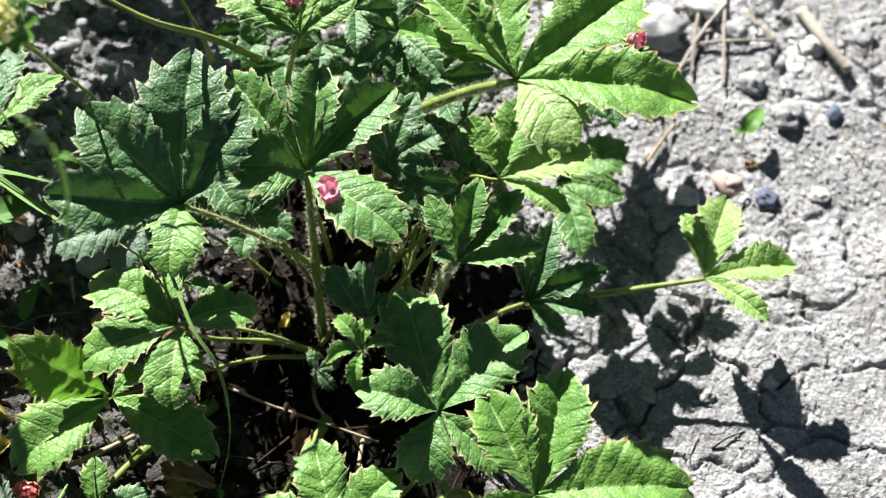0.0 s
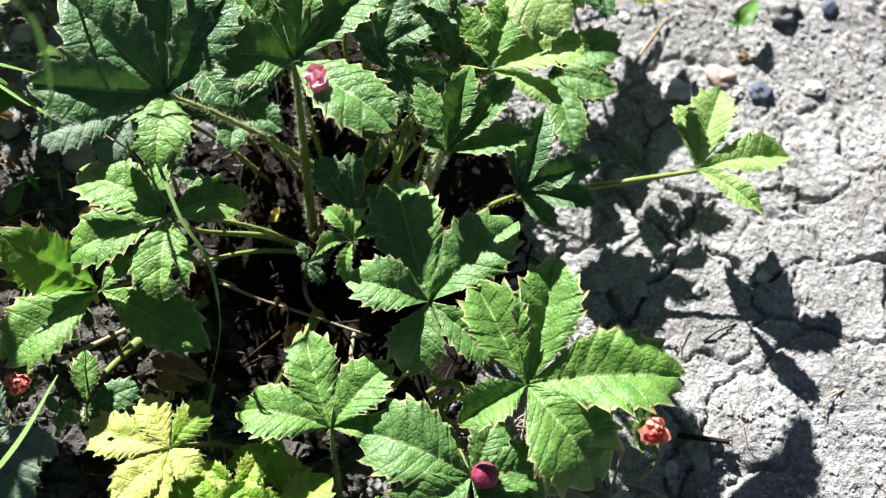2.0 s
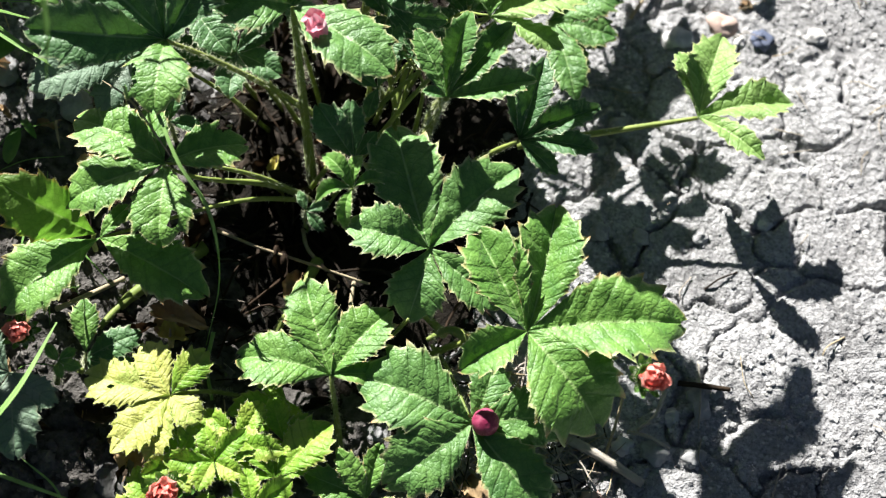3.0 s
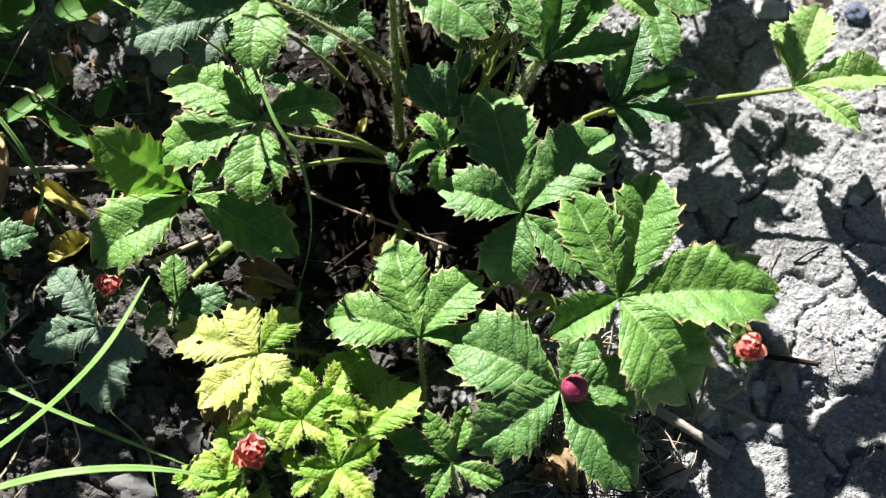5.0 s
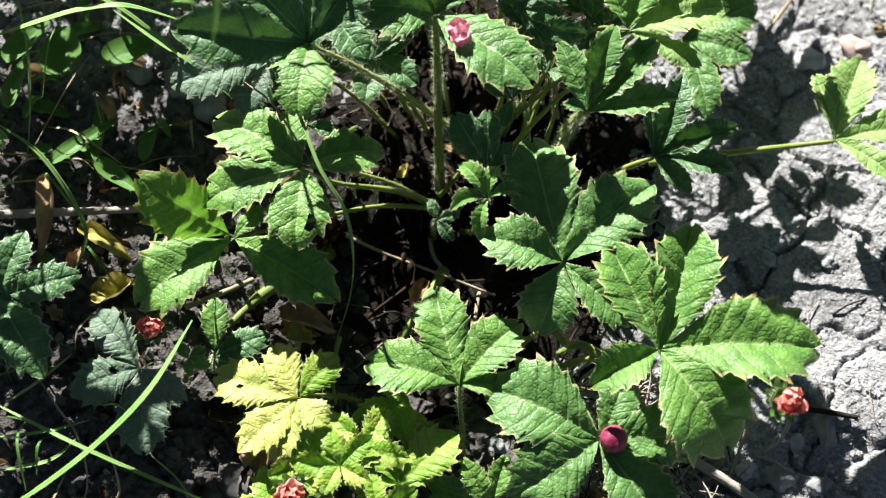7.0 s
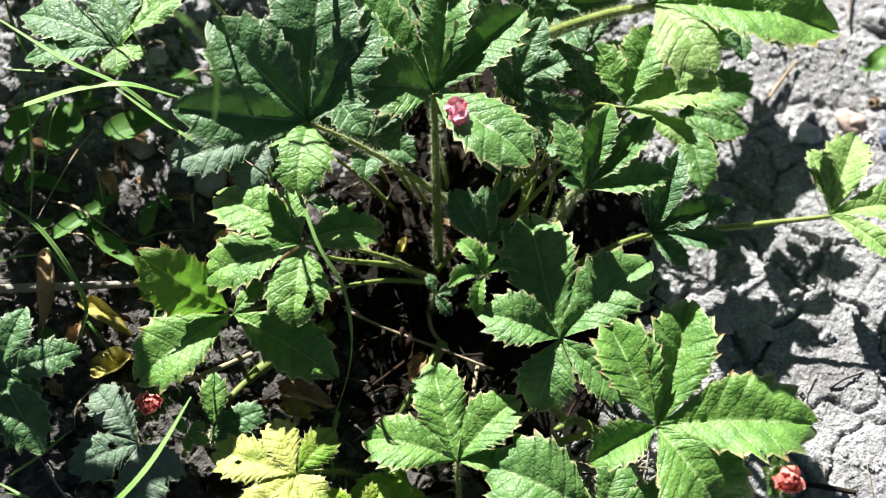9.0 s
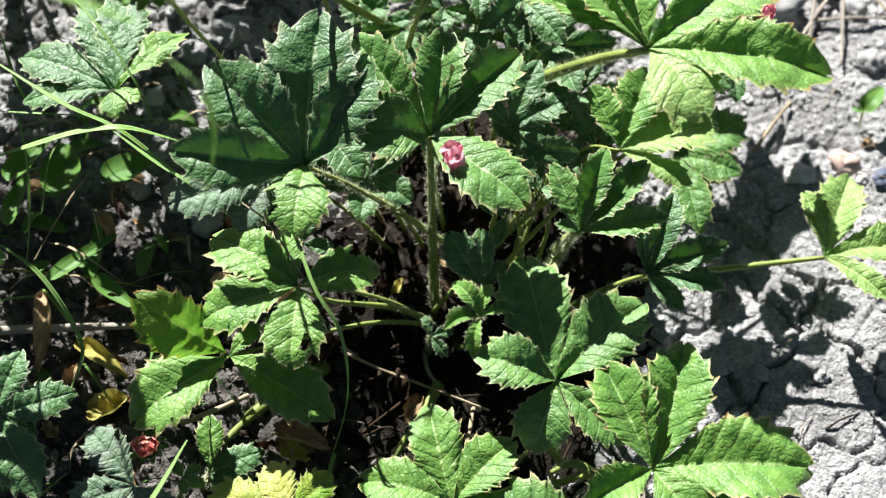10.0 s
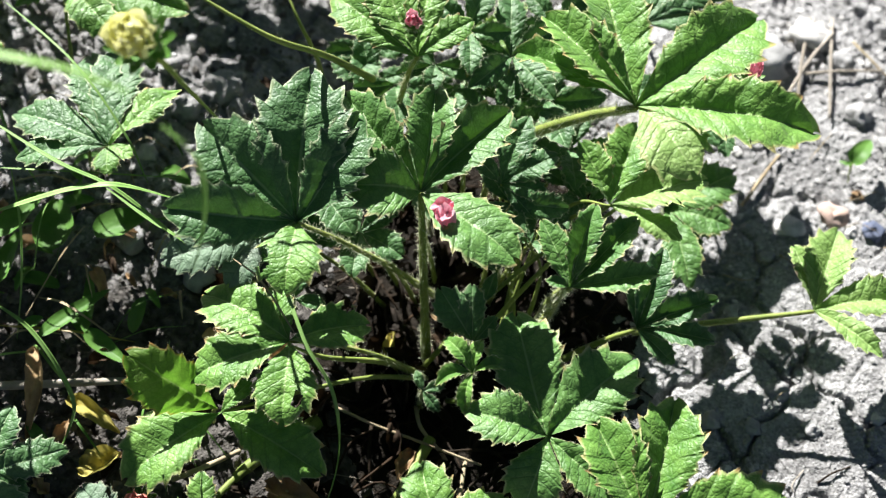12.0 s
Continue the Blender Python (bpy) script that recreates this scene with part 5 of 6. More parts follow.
leaf(unseen_shade_plant, (-0.3421, 0.5118, 0.1200), (-0.3314, 0.5454, 0.0280), LEAF_DEEP, (0, -0.2, 1), (
    (-0.3543, 0.5506, 0.1183, 0.62, 14, 0.07),
    (-0.3828, 0.5121, 0.1160, 0.62, 14, 0.07),
    (-0.3550, 0.4732, 0.1157, 0.62, 14, 0.07),
    (-0.3093, 0.4876, 0.1148, 0.62, 14, 0.07),
    (-0.3089, 0.5354, 0.1176, 0.62, 14, 0.07),
), "green toothed leaf", hairs=20)
leaf(unseen_shade_plant, (-0.3373, 0.5066, 0.1600), (-0.3309, 0.5448, 0.0280), LEAF_FRESH, (0, -0.2, 1), (
    (-0.3505, 0.4796, 0.1581, 0.62, 14, 0.07),
    (-0.3157, 0.4857, 0.1577, 0.62, 14, 0.07),
    (-0.3108, 0.5207, 0.1638, 0.62, 14, 0.07),
    (-0.3425, 0.5362, 0.1598, 0.62, 14, 0.07),
    (-0.3671, 0.5108, 0.1578, 0.62, 14, 0.07),
), "green toothed leaf", hairs=20)
leaf(unseen_shade_plant, (-0.3405, 0.4676, 0.1200), (-0.3313, 0.5401, 0.0280), LEAF_DEEP, (0, -0.2, 1), (
    (-0.3045, 0.4811, 0.1257, 0.62, 14, 0.07),
    (-0.3422, 0.5060, 0.1143, 0.62, 14, 0.07),
    (-0.3776, 0.4779, 0.1230, 0.62, 14, 0.07),
    (-0.3617, 0.4355, 0.1241, 0.62, 14, 0.07),
    (-0.3166, 0.4375, 0.1142, 0.62, 14, 0.07),
), "green toothed leaf", hairs=20)
leaf(unseen_shade_plant, (-0.3056, 0.5213, 0.1400), (-0.3271, 0.5466, 0.0280), LEAF_DEEP, (0, -0.2, 1), (
    (-0.3359, 0.5051, 0.1341, 0.62, 14, 0.07),
    (-0.2995, 0.4875, 0.1346, 0.62, 14, 0.07),
    (-0.2715, 0.5166, 0.1362, 0.62, 14, 0.07),
    (-0.2906, 0.5523, 0.1455, 0.62, 14, 0.07),
    (-0.3304, 0.5451, 0.1364, 0.62, 14, 0.07),
), "green toothed leaf", hairs=20)
leaf(unseen_shade_plant, (-0.3266, 0.4262, 0.1200), (-0.3296, 0.5351, 0.0280), LEAF_DEEP, (0, -0.2, 1), (
    (-0.2882, 0.4114, 0.1181, 0.62, 14, 0.07),
    (-0.3007, 0.4581, 0.1183, 0.62, 14, 0.07),
    (-0.3490, 0.4607, 0.1203, 0.62, 14, 0.07),
    (-0.3663, 0.4155, 0.1233, 0.62, 14, 0.07),
    (-0.3288, 0.3851, 0.1153, 0.62, 14, 0.07),
), "green toothed leaf", hairs=20)
leaf(unseen_shade_plant, (-0.3201, 0.3715, 0.1200), (-0.3288, 0.5286, 0.0280), LEAF_DEEP, (0, -0.2, 1), (
    (-0.2950, 0.3409, 0.1144, 0.62, 14, 0.07),
    (-0.2832, 0.3859, 0.1253, 0.62, 14, 0.07),
    (-0.3224, 0.4110, 0.1151, 0.62, 14, 0.07),
    (-0.3583, 0.3815, 0.1181, 0.62, 14, 0.07),
    (-0.3414, 0.3382, 0.1213, 0.62, 14, 0.07),
), "green toothed leaf", hairs=20)
leaf(unseen_shade_plant, (-0.3116, 0.3804, 0.1600), (-0.3278, 0.5296, 0.0280), LEAF_FRESH, (0, -0.2, 1), (
    (-0.2814, 0.3647, 0.1605, 0.62, 14, 0.07),
    (-0.2873, 0.4043, 0.1577, 0.62, 14, 0.07),
    (-0.3269, 0.4109, 0.1578, 0.62, 14, 0.07),
    (-0.3453, 0.3753, 0.1561, 0.62, 14, 0.07),
    (-0.3172, 0.3468, 0.1549, 0.62, 14, 0.07),
), "green toothed leaf", hairs=20)
leaf(unseen_shade_plant, (-0.3009, 0.2828, 0.1000), (-0.3265, 0.5179, 0.0280), LEAF_FRESH, (0, -0.2, 1), (
    (-0.2626, 0.2819, 0.0959, 0.62, 14, 0.07),
    (-0.2882, 0.3189, 0.0946, 0.62, 14, 0.07),
    (-0.3313, 0.3060, 0.1058, 0.62, 14, 0.07),
    (-0.3324, 0.2610, 0.1004, 0.62, 14, 0.07),
    (-0.2899, 0.2461, 0.0989, 0.62, 14, 0.07),
), "green toothed leaf", hairs=20)
leaf(unseen_shade_plant, (-0.2844, 0.3657, 0.2000), (-0.3245, 0.5279, 0.0280), LEAF_FRESH, (0, -0.2, 1), (
    (-0.2673, 0.3328, 0.1995, 0.62, 14, 0.07),
    (-0.2477, 0.3717, 0.1991, 0.62, 14, 0.07),
    (-0.2788, 0.4024, 0.1947, 0.62, 14, 0.07),
    (-0.3176, 0.3824, 0.2050, 0.62, 14, 0.07),
    (-0.3105, 0.3393, 0.1944, 0.62, 14, 0.07),
), "green toothed leaf", hairs=20)
leaf(unseen_shade_plant, (-0.2895, 0.3038, 0.1600), (-0.3251, 0.5205, 0.0280), LEAF_FRESH, (0, -0.2, 1), (
    (-0.2622, 0.3331, 0.1628, 0.62, 14, 0.07),
    (-0.3089, 0.3389, 0.1654, 0.62, 14, 0.07),
    (-0.3288, 0.2962, 0.1616, 0.62, 14, 0.07),
    (-0.2944, 0.2640, 0.1635, 0.62, 14, 0.07),
    (-0.2532, 0.2869, 0.1553, 0.62, 14, 0.07),
), "green toothed leaf", hairs=20)
leaf(unseen_shade_plant, (-0.3002, 0.2618, 0.1200), (-0.3264, 0.5154, 0.0280), LEAF_FRESH, (0, -0.2, 1), (
    (-0.2825, 0.2354, 0.1175, 0.62, 14, 0.07),
    (-0.2696, 0.2705, 0.1194, 0.62, 14, 0.07),
    (-0.2991, 0.2935, 0.1260, 0.62, 14, 0.07),
    (-0.3301, 0.2727, 0.1242, 0.62, 14, 0.07),
    (-0.3198, 0.2367, 0.1257, 0.62, 14, 0.07),
), "green toothed leaf", hairs=20)
leaf(unseen_shade_plant, (-0.1924, 0.6089, 0.1000), (-0.3135, 0.5571, 0.0280), LEAF_FRESH, (0, -0.2, 1), (
    (-0.1528, 0.6118, 0.1028, 0.62, 14, 0.07),
    (-0.1829, 0.6474, 0.0959, 0.62, 14, 0.07),
    (-0.2261, 0.6298, 0.1058, 0.62, 14, 0.07),
    (-0.2226, 0.5833, 0.0942, 0.62, 14, 0.07),
    (-0.1774, 0.5722, 0.1046, 0.62, 14, 0.07),
), "green toothed leaf", hairs=20)
leaf(unseen_shade_plant, (-0.2847, 0.5554, 0.1200), (-0.3246, 0.5507, 0.0280), LEAF_FRESH, (0, -0.2, 1), (
    (-0.2618, 0.5266, 0.1260, 0.62, 14, 0.07),
    (-0.2502, 0.5683, 0.1169, 0.62, 14, 0.07),
    (-0.2863, 0.5922, 0.1181, 0.62, 14, 0.07),
    (-0.3201, 0.5653, 0.1225, 0.62, 14, 0.07),
    (-0.3050, 0.5247, 0.1174, 0.62, 14, 0.07),
), "green toothed leaf", hairs=20)
leaf(unseen_shade_plant, (-0.3017, 0.5207, 0.1400), (-0.3266, 0.5465, 0.0280), LEAF_FRESH, (0, -0.2, 1), (
    (-0.2973, 0.5530, 0.1443, 0.62, 14, 0.07),
    (-0.3311, 0.5349, 0.1445, 0.62, 14, 0.07),
    (-0.3243, 0.4971, 0.1436, 0.62, 14, 0.07),
    (-0.2863, 0.4920, 0.1367, 0.62, 14, 0.07),
    (-0.2696, 0.5265, 0.1451, 0.62, 14, 0.07),
), "green toothed leaf", hairs=20)
leaf(unseen_shade_plant, (-0.2632, 0.5174, 0.1200), (-0.3220, 0.5461, 0.0280), LEAF_FRESH, (0, -0.2, 1), (
    (-0.2591, 0.5522, 0.1195, 0.62, 14, 0.07),
    (-0.2951, 0.5321, 0.1190, 0.62, 14, 0.07),
    (-0.2871, 0.4916, 0.1149, 0.62, 14, 0.07),
    (-0.2461, 0.4867, 0.1208, 0.62, 14, 0.07),
    (-0.2288, 0.5242, 0.1183, 0.62, 14, 0.07),
), "green toothed leaf", hairs=20)
leaf(unseen_shade_plant, (-0.2198, 0.5706, 0.1000), (-0.3168, 0.5525, 0.0280), LEAF_FRESH, (0, -0.2, 1), (
    (-0.1876, 0.5553, 0.1017, 0.62, 14, 0.07),
    (-0.1953, 0.5965, 0.0989, 0.62, 14, 0.07),
    (-0.2370, 0.6019, 0.1044, 0.62, 14, 0.07),
    (-0.2549, 0.5639, 0.1059, 0.62, 14, 0.07),
    (-0.2244, 0.5352, 0.0999, 0.62, 14, 0.07),
), "green toothed leaf", hairs=20)


# ---- stalks in the heart of the clump ----
stalk(plant, [(0.0232, 0.3093, 0.0976), (0.0191, 0.3079, 0.0805), (0.0137, 0.3058, 0.0586), (0.0079, 0.3022, 0.0244)], 0.0034, 420)
stalk(plant, [(-0.0103, 0.3783, 0.0732), (-0.0054, 0.3564, 0.0488), (0.0003, 0.3333, 0.0244), (-0.0017, 0.3178, 0.0122)], 0.0022, 30)
stalk(plant, [(0.0039, 0.3530, 0.0671), (0.0137, 0.3429, 0.0549), (0.0113, 0.3311, 0.0366), (0.0069, 0.3239, 0.0146)], 0.0016, 30)
stalk(plant, [(0.0160, 0.3681, 0.0732), (0.0057, 0.3459, 0.0488), (-0.0065, 0.3178, 0.0122)], 0.0016, 20)
stalk(plant, [(0.0463, 0.3566, 0.1013), (0.0298, 0.3726, 0.0732), (0.0057, 0.3630, 0.0366), (-0.0065, 0.3178, 0.0122)], 0.0019, 40)
stalk(plant, [(-0.1146, 0.2740, 0.0927), (-0.0981, 0.2765, 0.0732), (-0.0695, 0.2880, 0.0427), (-0.0501, 0.2938, 0.0146)], 0.0022, 60)
stalk(plant, [(-0.1541, 0.2138, 0.0244), (-0.1457, 0.2271, 0.0195), (-0.1349, 0.2401, 0.0146), (-0.1044, 0.2655, 0.0098)], 0.0047, 80)
stalk(plant, [(-0.0755, 0.1900, 0.0073), (-0.0647, 0.2144, 0.0110), (-0.0536, 0.2326, 0.0146), (-0.0425, 0.2570, 0.0122)], 0.0034, 20)
stalk(plant, [(0.0154, 0.1951, 0.0610), (0.0270, 0.2022, 0.0549), (0.0411, 0.1954, 0.0537), (0.0529, 0.1947, 0.0537)], 0.0040, 160)
stalk(plant, [(-0.0030, 0.2045, 0.0366), (0.0113, 0.2174, 0.0366), (0.0254, 0.2100, 0.0244)], 0.0025, 120)


# ---- buds ----
flower_bud(plant, (0.1190, 0.1665, 0.0912), 0.0081, BUD_RED, 11, (0.3, -0.3, 1), "coral bud with pointed green sepals")
flower_bud(plant, (0.1195, 0.4279, 0.1250), 0.0066, BUD_PINK, 11, (0.2, 0.1, 1), "coral bud behind a leaf")
flower_bud(plant, (-0.0591, 0.4261, 0.1596), 0.0056, BUD_PINK, 7, (0, -0.5, 1), "small dark pink bud")
flower_bud(plant, (0.0436, 0.1552, 0.0540), 0.0065, BUD_MAGENTA, 0, (0.1, -0.4, 1), "round magenta bud on a leaf")
flower_bud(front_plant, (-0.1103, 0.1219, 0.0468), 0.0096, BUD_RED, 13, (0, -0.4, 1), "large coral half-open bud")
flower_bud(front_plant, (-0.1099, 0.1079, 0.0420), 0.0056, LITTER, 4, (0, -0.6, 1), "brown withered bud")
flower_bud(dusty_plant, (-0.1859, 0.2008, 0.0560), 0.0072, BUD_RED, 10, (0, -0.3, 1), "small coral bud above hairy green sepals")
petals = empty("fallen_petals", (-0.0394, 0.3312, 0.1265), "bright pink crumpled petals lying on a green leaf", "petal")
part("petal", petal_mesh(0.0105, BUD_PINK, 0, 0.5, 0.35), petals, (-0.0050, 0.0016, 0.0015))
part("petal", petal_mesh(0.0095, BUD_PINK, 1, 2.2, 0.55), petals, (0.0030, -0.0046, 0.0030))
part("petal", petal_mesh(0.0080, BUD_PINK, 2, 4.4, 0.70), petals, (0.0010, 0.0020, 0.0034))


# ---- grass, weeds and flowers on the weedy side ----
grass_back = empty("grass_tuft", (-0.2939, 0.3618, 0.0280), "thin arching green grass blades over dark soil", "grass")
blade(grass_back, [(-0.2783, 0.3795, 0.1280), (-0.2361, 0.3542, 0.1280), (-0.2069, 0.3433, 0.1225), (-0.1796, 0.3293, 0.1040), (-0.1561, 0.3222, 0.0741)], 0.0024, GRASS_GREEN)
blade(grass_back, [(-0.2773, 0.3308, 0.1080), (-0.2471, 0.3374, 0.1180), (-0.2266, 0.3417, 0.1230), (-0.2036, 0.3435, 0.1253), (-0.1796, 0.3464, 0.1090)], 0.0040, GRASS_GREEN)
blade(grass_back, [(-0.2894, 0.3785, 0.0780), (-0.2351, 0.3748, 0.0830), (-0.1803, 0.3787, 0.0741)], 0.0013, GRASS_GREEN)
blade(grass_back, [(-0.2885, 0.4633, 0.1180), (-0.2377, 0.4151, 0.1280), (-0.2076, 0.3792, 0.1176), (-0.1965, 0.3615, 0.0965)], 0.0013, GRASS_GREEN)
blade(grass_back, [(-0.2701, 0.2944, 0.0880), (-0.2505, 0.2833, 0.0830), (-0.2358, 0.2680, 0.0730), (-0.2266, 0.2527, 0.0580), (-0.2293, 0.2409, 0.0480), (-0.2387, 0.2288, 0.0330)], 0.0026, GRASS_GREEN)
blade(grass_back, [(-0.2859, 0.3024, 0.0380), (-0.2604, 0.3010, 0.0400), (-0.2354, 0.2994, 0.0400), (-0.2052, 0.2968, 0.0354)], 0.0016, DEAD_YELLOW)
blade(grass_back, [(-0.2711, 0.2974, 0.0320), (-0.2658, 0.3192, 0.0580), (-0.2655, 0.3430, 0.0780), (-0.2693, 0.3659, 0.0980)], 0.0016, GRASS_GREEN)
blade(grass_back, [(-0.2638, 0.3312, 0.0480), (-0.2585, 0.3558, 0.0680), (-0.2475, 0.3683, 0.0780)], 0.0011, GRASS_GREEN)
blade(grass_back, [(-0.2689, 0.3111, 0.0320), (-0.2469, 0.3373, 0.0580), (-0.2344, 0.3499, 0.0680)], 0.0013, STRAW)
blade(grass_back, [(-0.2920, 0.4221, 0.0880), (-0.2764, 0.3895, 0.0880), (-0.2667, 0.3792, 0.0580)], 0.0019, GRASS_GREEN)
grass_mid = empty("grass_tuft", (-0.1785, 0.2916, 0.0238), "single fine grass stems leaning over the leaves", "grass")
blade(grass_mid, [(-0.1283, 0.3117, 0.1173), (-0.1157, 0.2923, 0.1193), (-0.1031, 0.2646, 0.1145), (-0.0909, 0.2485, 0.1041), (-0.0864, 0.2328, 0.0883), (-0.0882, 0.2195, 0.0636), (-0.0969, 0.2004, 0.0352)], 0.0019, GRASS_GREEN)
blade(grass_mid, [(-0.1367, 0.2551, 0.3200), (-0.1293, 0.2515, 0.3150), (-0.1250, 0.2494, 0.3050), (-0.1265, 0.2509, 0.2800), (-0.1320, 0.2538, 0.2500), (-0.1418, 0.2550, 0.2100)], 0.0020, GRASS_GREEN)
blade(grass_mid, [(-0.1449, 0.3140, 0.1064), (-0.1299, 0.3034, 0.1027), (-0.1098, 0.2771, 0.0930)], 0.0011, STRAW)
blade(grass_mid, [(-0.2148, 0.3513, 0.1079), (-0.1901, 0.3347, 0.1057), (-0.1725, 0.3252, 0.1027), (-0.1512, 0.3137, 0.0879)], 0.0019, GRASS_GREEN)
grass_front = empty("grass_tuft", (-0.2421, 0.1128, 0.0280), "crossing light green grass blades", "grass")
blade(grass_front, [(-0.2551, 0.1565, 0.0630), (-0.2132, 0.1378, 0.0679), (-0.1783, 0.1252, 0.0618), (-0.1426, 0.1154, 0.0409)], 0.0021, GRASS_GREEN)
blade(grass_front, [(-0.2512, 0.1047, 0.0480), (-0.2226, 0.1204, 0.0630), (-0.1955, 0.1404, 0.0764), (-0.1763, 0.1635, 0.0814), (-0.1616, 0.1971, 0.0804)], 0.0034, GRASS_GREEN)
blade(grass_front, [(-0.2493, 0.0932, 0.0480), (-0.2129, 0.0997, 0.0679), (-0.1863, 0.1040, 0.0731), (-0.1572, 0.1081, 0.0644), (-0.1256, 0.1098, 0.0417)], 0.0040, GRASS_GREEN)
blade(grass_front, [(-0.2567, 0.1626, 0.0430), (-0.2385, 0.1718, 0.0530), (-0.2230, 0.1847, 0.0580)], 0.0021, GRASS_GREEN)
blade(grass_front, [(-0.2584, 0.1466, 0.0380), (-0.2350, 0.1490, 0.0430), (-0.2152, 0.1570, 0.0379)], 0.0019, GRASS_GREEN)
blade(grass_front, [(-0.2556, 0.1296, 0.0380), (-0.2302, 0.1350, 0.0430), (-0.2195, 0.1482, 0.0380)], 0.0024, GRASS_GREEN)
blade(grass_front, [(-0.2453, 0.1794, 0.0380), (-0.2307, 0.1616, 0.0400), (-0.2182, 0.1462, 0.0400), (-0.2120, 0.1206, 0.0358), (-0.2273, 0.0959, 0.0320)], 0.0011, STRAW)
blade(grass_front, [(-0.2414, 0.0981, 0.0320), (-0.2296, 0.1147, 0.0340), (-0.2228, 0.1348, 0.0340)], 0.0013, STRAW)
blade(grass_front, [(-0.1826, 0.1414, 0.0365), (-0.1648, 0.1259, 0.0331), (-0.1573, 0.1018, 0.0294)], 0.0011, GRASS_GREEN)
weed = empty("broadleaf_weed", (-0.2456, 0.3640, 0.0280), "low weed with rounded green leaves on shaded soil", "weed")
weed_leaf(weed, [(-0.2547, 0.3408, 0.0540), (-0.2563, 0.3588, 0.0500), (-0.2580, 0.3762, 0.0500)], 0.0243)
weed_leaf(weed, [(-0.2308, 0.3496, 0.0560), (-0.2201, 0.3601, 0.0520), (-0.2062, 0.3648, 0.0525)], 0.0205)
weed_leaf(weed, [(-0.2538, 0.2926, 0.0480), (-0.2422, 0.3072, 0.0430), (-0.2209, 0.3236, 0.0450)], 0.0106)
weed_leaf(weed, [(-0.2314, 0.2988, 0.0440), (-0.2218, 0.2922, 0.0410), (-0.2071, 0.2816, 0.0425)], 0.0112)
weed_leaf(weed, [(-0.2311, 0.2971, 0.0440), (-0.2334, 0.3197, 0.0390), (-0.2356, 0.3371, 0.0390)], 0.0075)
weed_leaf(weed, [(-0.2751, 0.3158, 0.0640), (-0.2762, 0.3337, 0.0590), (-0.2727, 0.3501, 0.0580)], 0.0106)
weed_leaf(weed, [(-0.2055, 0.2986, 0.0434), (-0.2056, 0.3144, 0.0384), (-0.2038, 0.3232, 0.0383)], 0.0093)
weed_leaf(weed, [(-0.2765, 0.3378, 0.0740), (-0.2716, 0.3529, 0.0690), (-0.2594, 0.3689, 0.0700)], 0.0156)
weed_leaf(weed, [(-0.2644, 0.2981, 0.0460), (-0.2596, 0.3026, 0.0440), (-0.2552, 0.3055, 0.0440)], 0.0075)
undergrowth = empty("low_weeds", (-0.2350, 0.2900, 0.0280), "sparse short grass and small green weed leaves on shaded soil", "weed")
pick = random.Random(77)
for k in range(46):
    x, y = pick.uniform(-0.30, -0.17), pick.uniform(0.13, 0.44)
    a, reach, rise = pick.uniform(0, 6.28), pick.uniform(0.018, 0.055), pick.uniform(0.008, 0.035)
    z = soil_height(x, y)
    foot, end = (x, y, z), (x + math.cos(a) * reach, y + math.sin(a) * reach, z + rise * 0.6)
    middle = (x + math.cos(a) * reach * 0.45, y + math.sin(a) * reach * 0.45, z + rise)
    blade(undergrowth, [foot, middle, end], pick.uniform(0.0008, 0.0020), pick.choice((GRASS_GREEN, WEED_GREEN, WEED_GREEN, STRAW)))
for k in range(16):
    x, y = pick.uniform(-0.29, -0.18), pick.uniform(0.20, 0.42)
    a, reach = pick.uniform(0, 6.28), pick.uniform(0.012, 0.026)
    z = soil_height(x, y) + 0.004
    weed_leaf(undergrowth, [(x, y, z), (x + math.cos(a) * reach * 0.5, y + math.sin(a) * reach * 0.5, z + 0.008), (x + math.cos(a) * reach, y + math.sin(a) * reach, z + 0.006)], reach * pick.uniform(0.25, 0.5))
tall_flower = empty("yellow_flower", (-0.1715, 0.4545, -0.0000), "pale yellow flower head on a long thin green stalk", "flower")
stalk(tall_flower, [(-0.1588, 0.3960, 0.1000), (-0.1599, 0.3822, 0.1350), (-0.1614, 0.3597, 0.1900), (-0.1618, 0.3388, 0.2400), (-0.1690, 0.3360, 0.2540)], 0.0016, 10)
yellow_head(tall_flower, (-0.1690, 0.3360, 0.2600), 0.0125)
stalk(tall_flower, [(-0.1663, 0.4095, 0.2000), (-0.1364, 0.3968, 0.1900), (-0.1209, 0.3950, 0.1800), (-0.1020, 0.4093, 0.1500), (-0.0822, 0.4313, 0.1000)], 0.0022, 20)
stalk(tall_flower, [(-0.1328, 0.4711, 0.1300), (-0.1227, 0.4525, 0.1200), (-0.1143, 0.4449, 0.1000), (-0.1149, 0.4577, 0.0600)], 0.0018, 20)
blade(grass_mid, [(-0.1880, 0.2489, 0.3700), (-0.1697, 0.2457, 0.3700), (-0.1550, 0.2453, 0.3650), (-0.1391, 0.2446, 0.3550)], 0.0036, GRASS_GREEN)


# ---- sticks, straws and dead leaves ----
stick("stick", [(-0.2824, 0.2681, 0.0340), (-0.2406, 0.2713, 0.0350), (-0.2020, 0.2757, 0.0331)], 0.0025, STICK, "straight grey weathered stick lying on dark soil")
stick("stick", [(0.0882, 0.1601, 0.0060), (0.1055, 0.1505, 0.0060), (0.1277, 0.1358, 0.0050)], 0.0028, STICK, "short thick bleached stick on the soil")
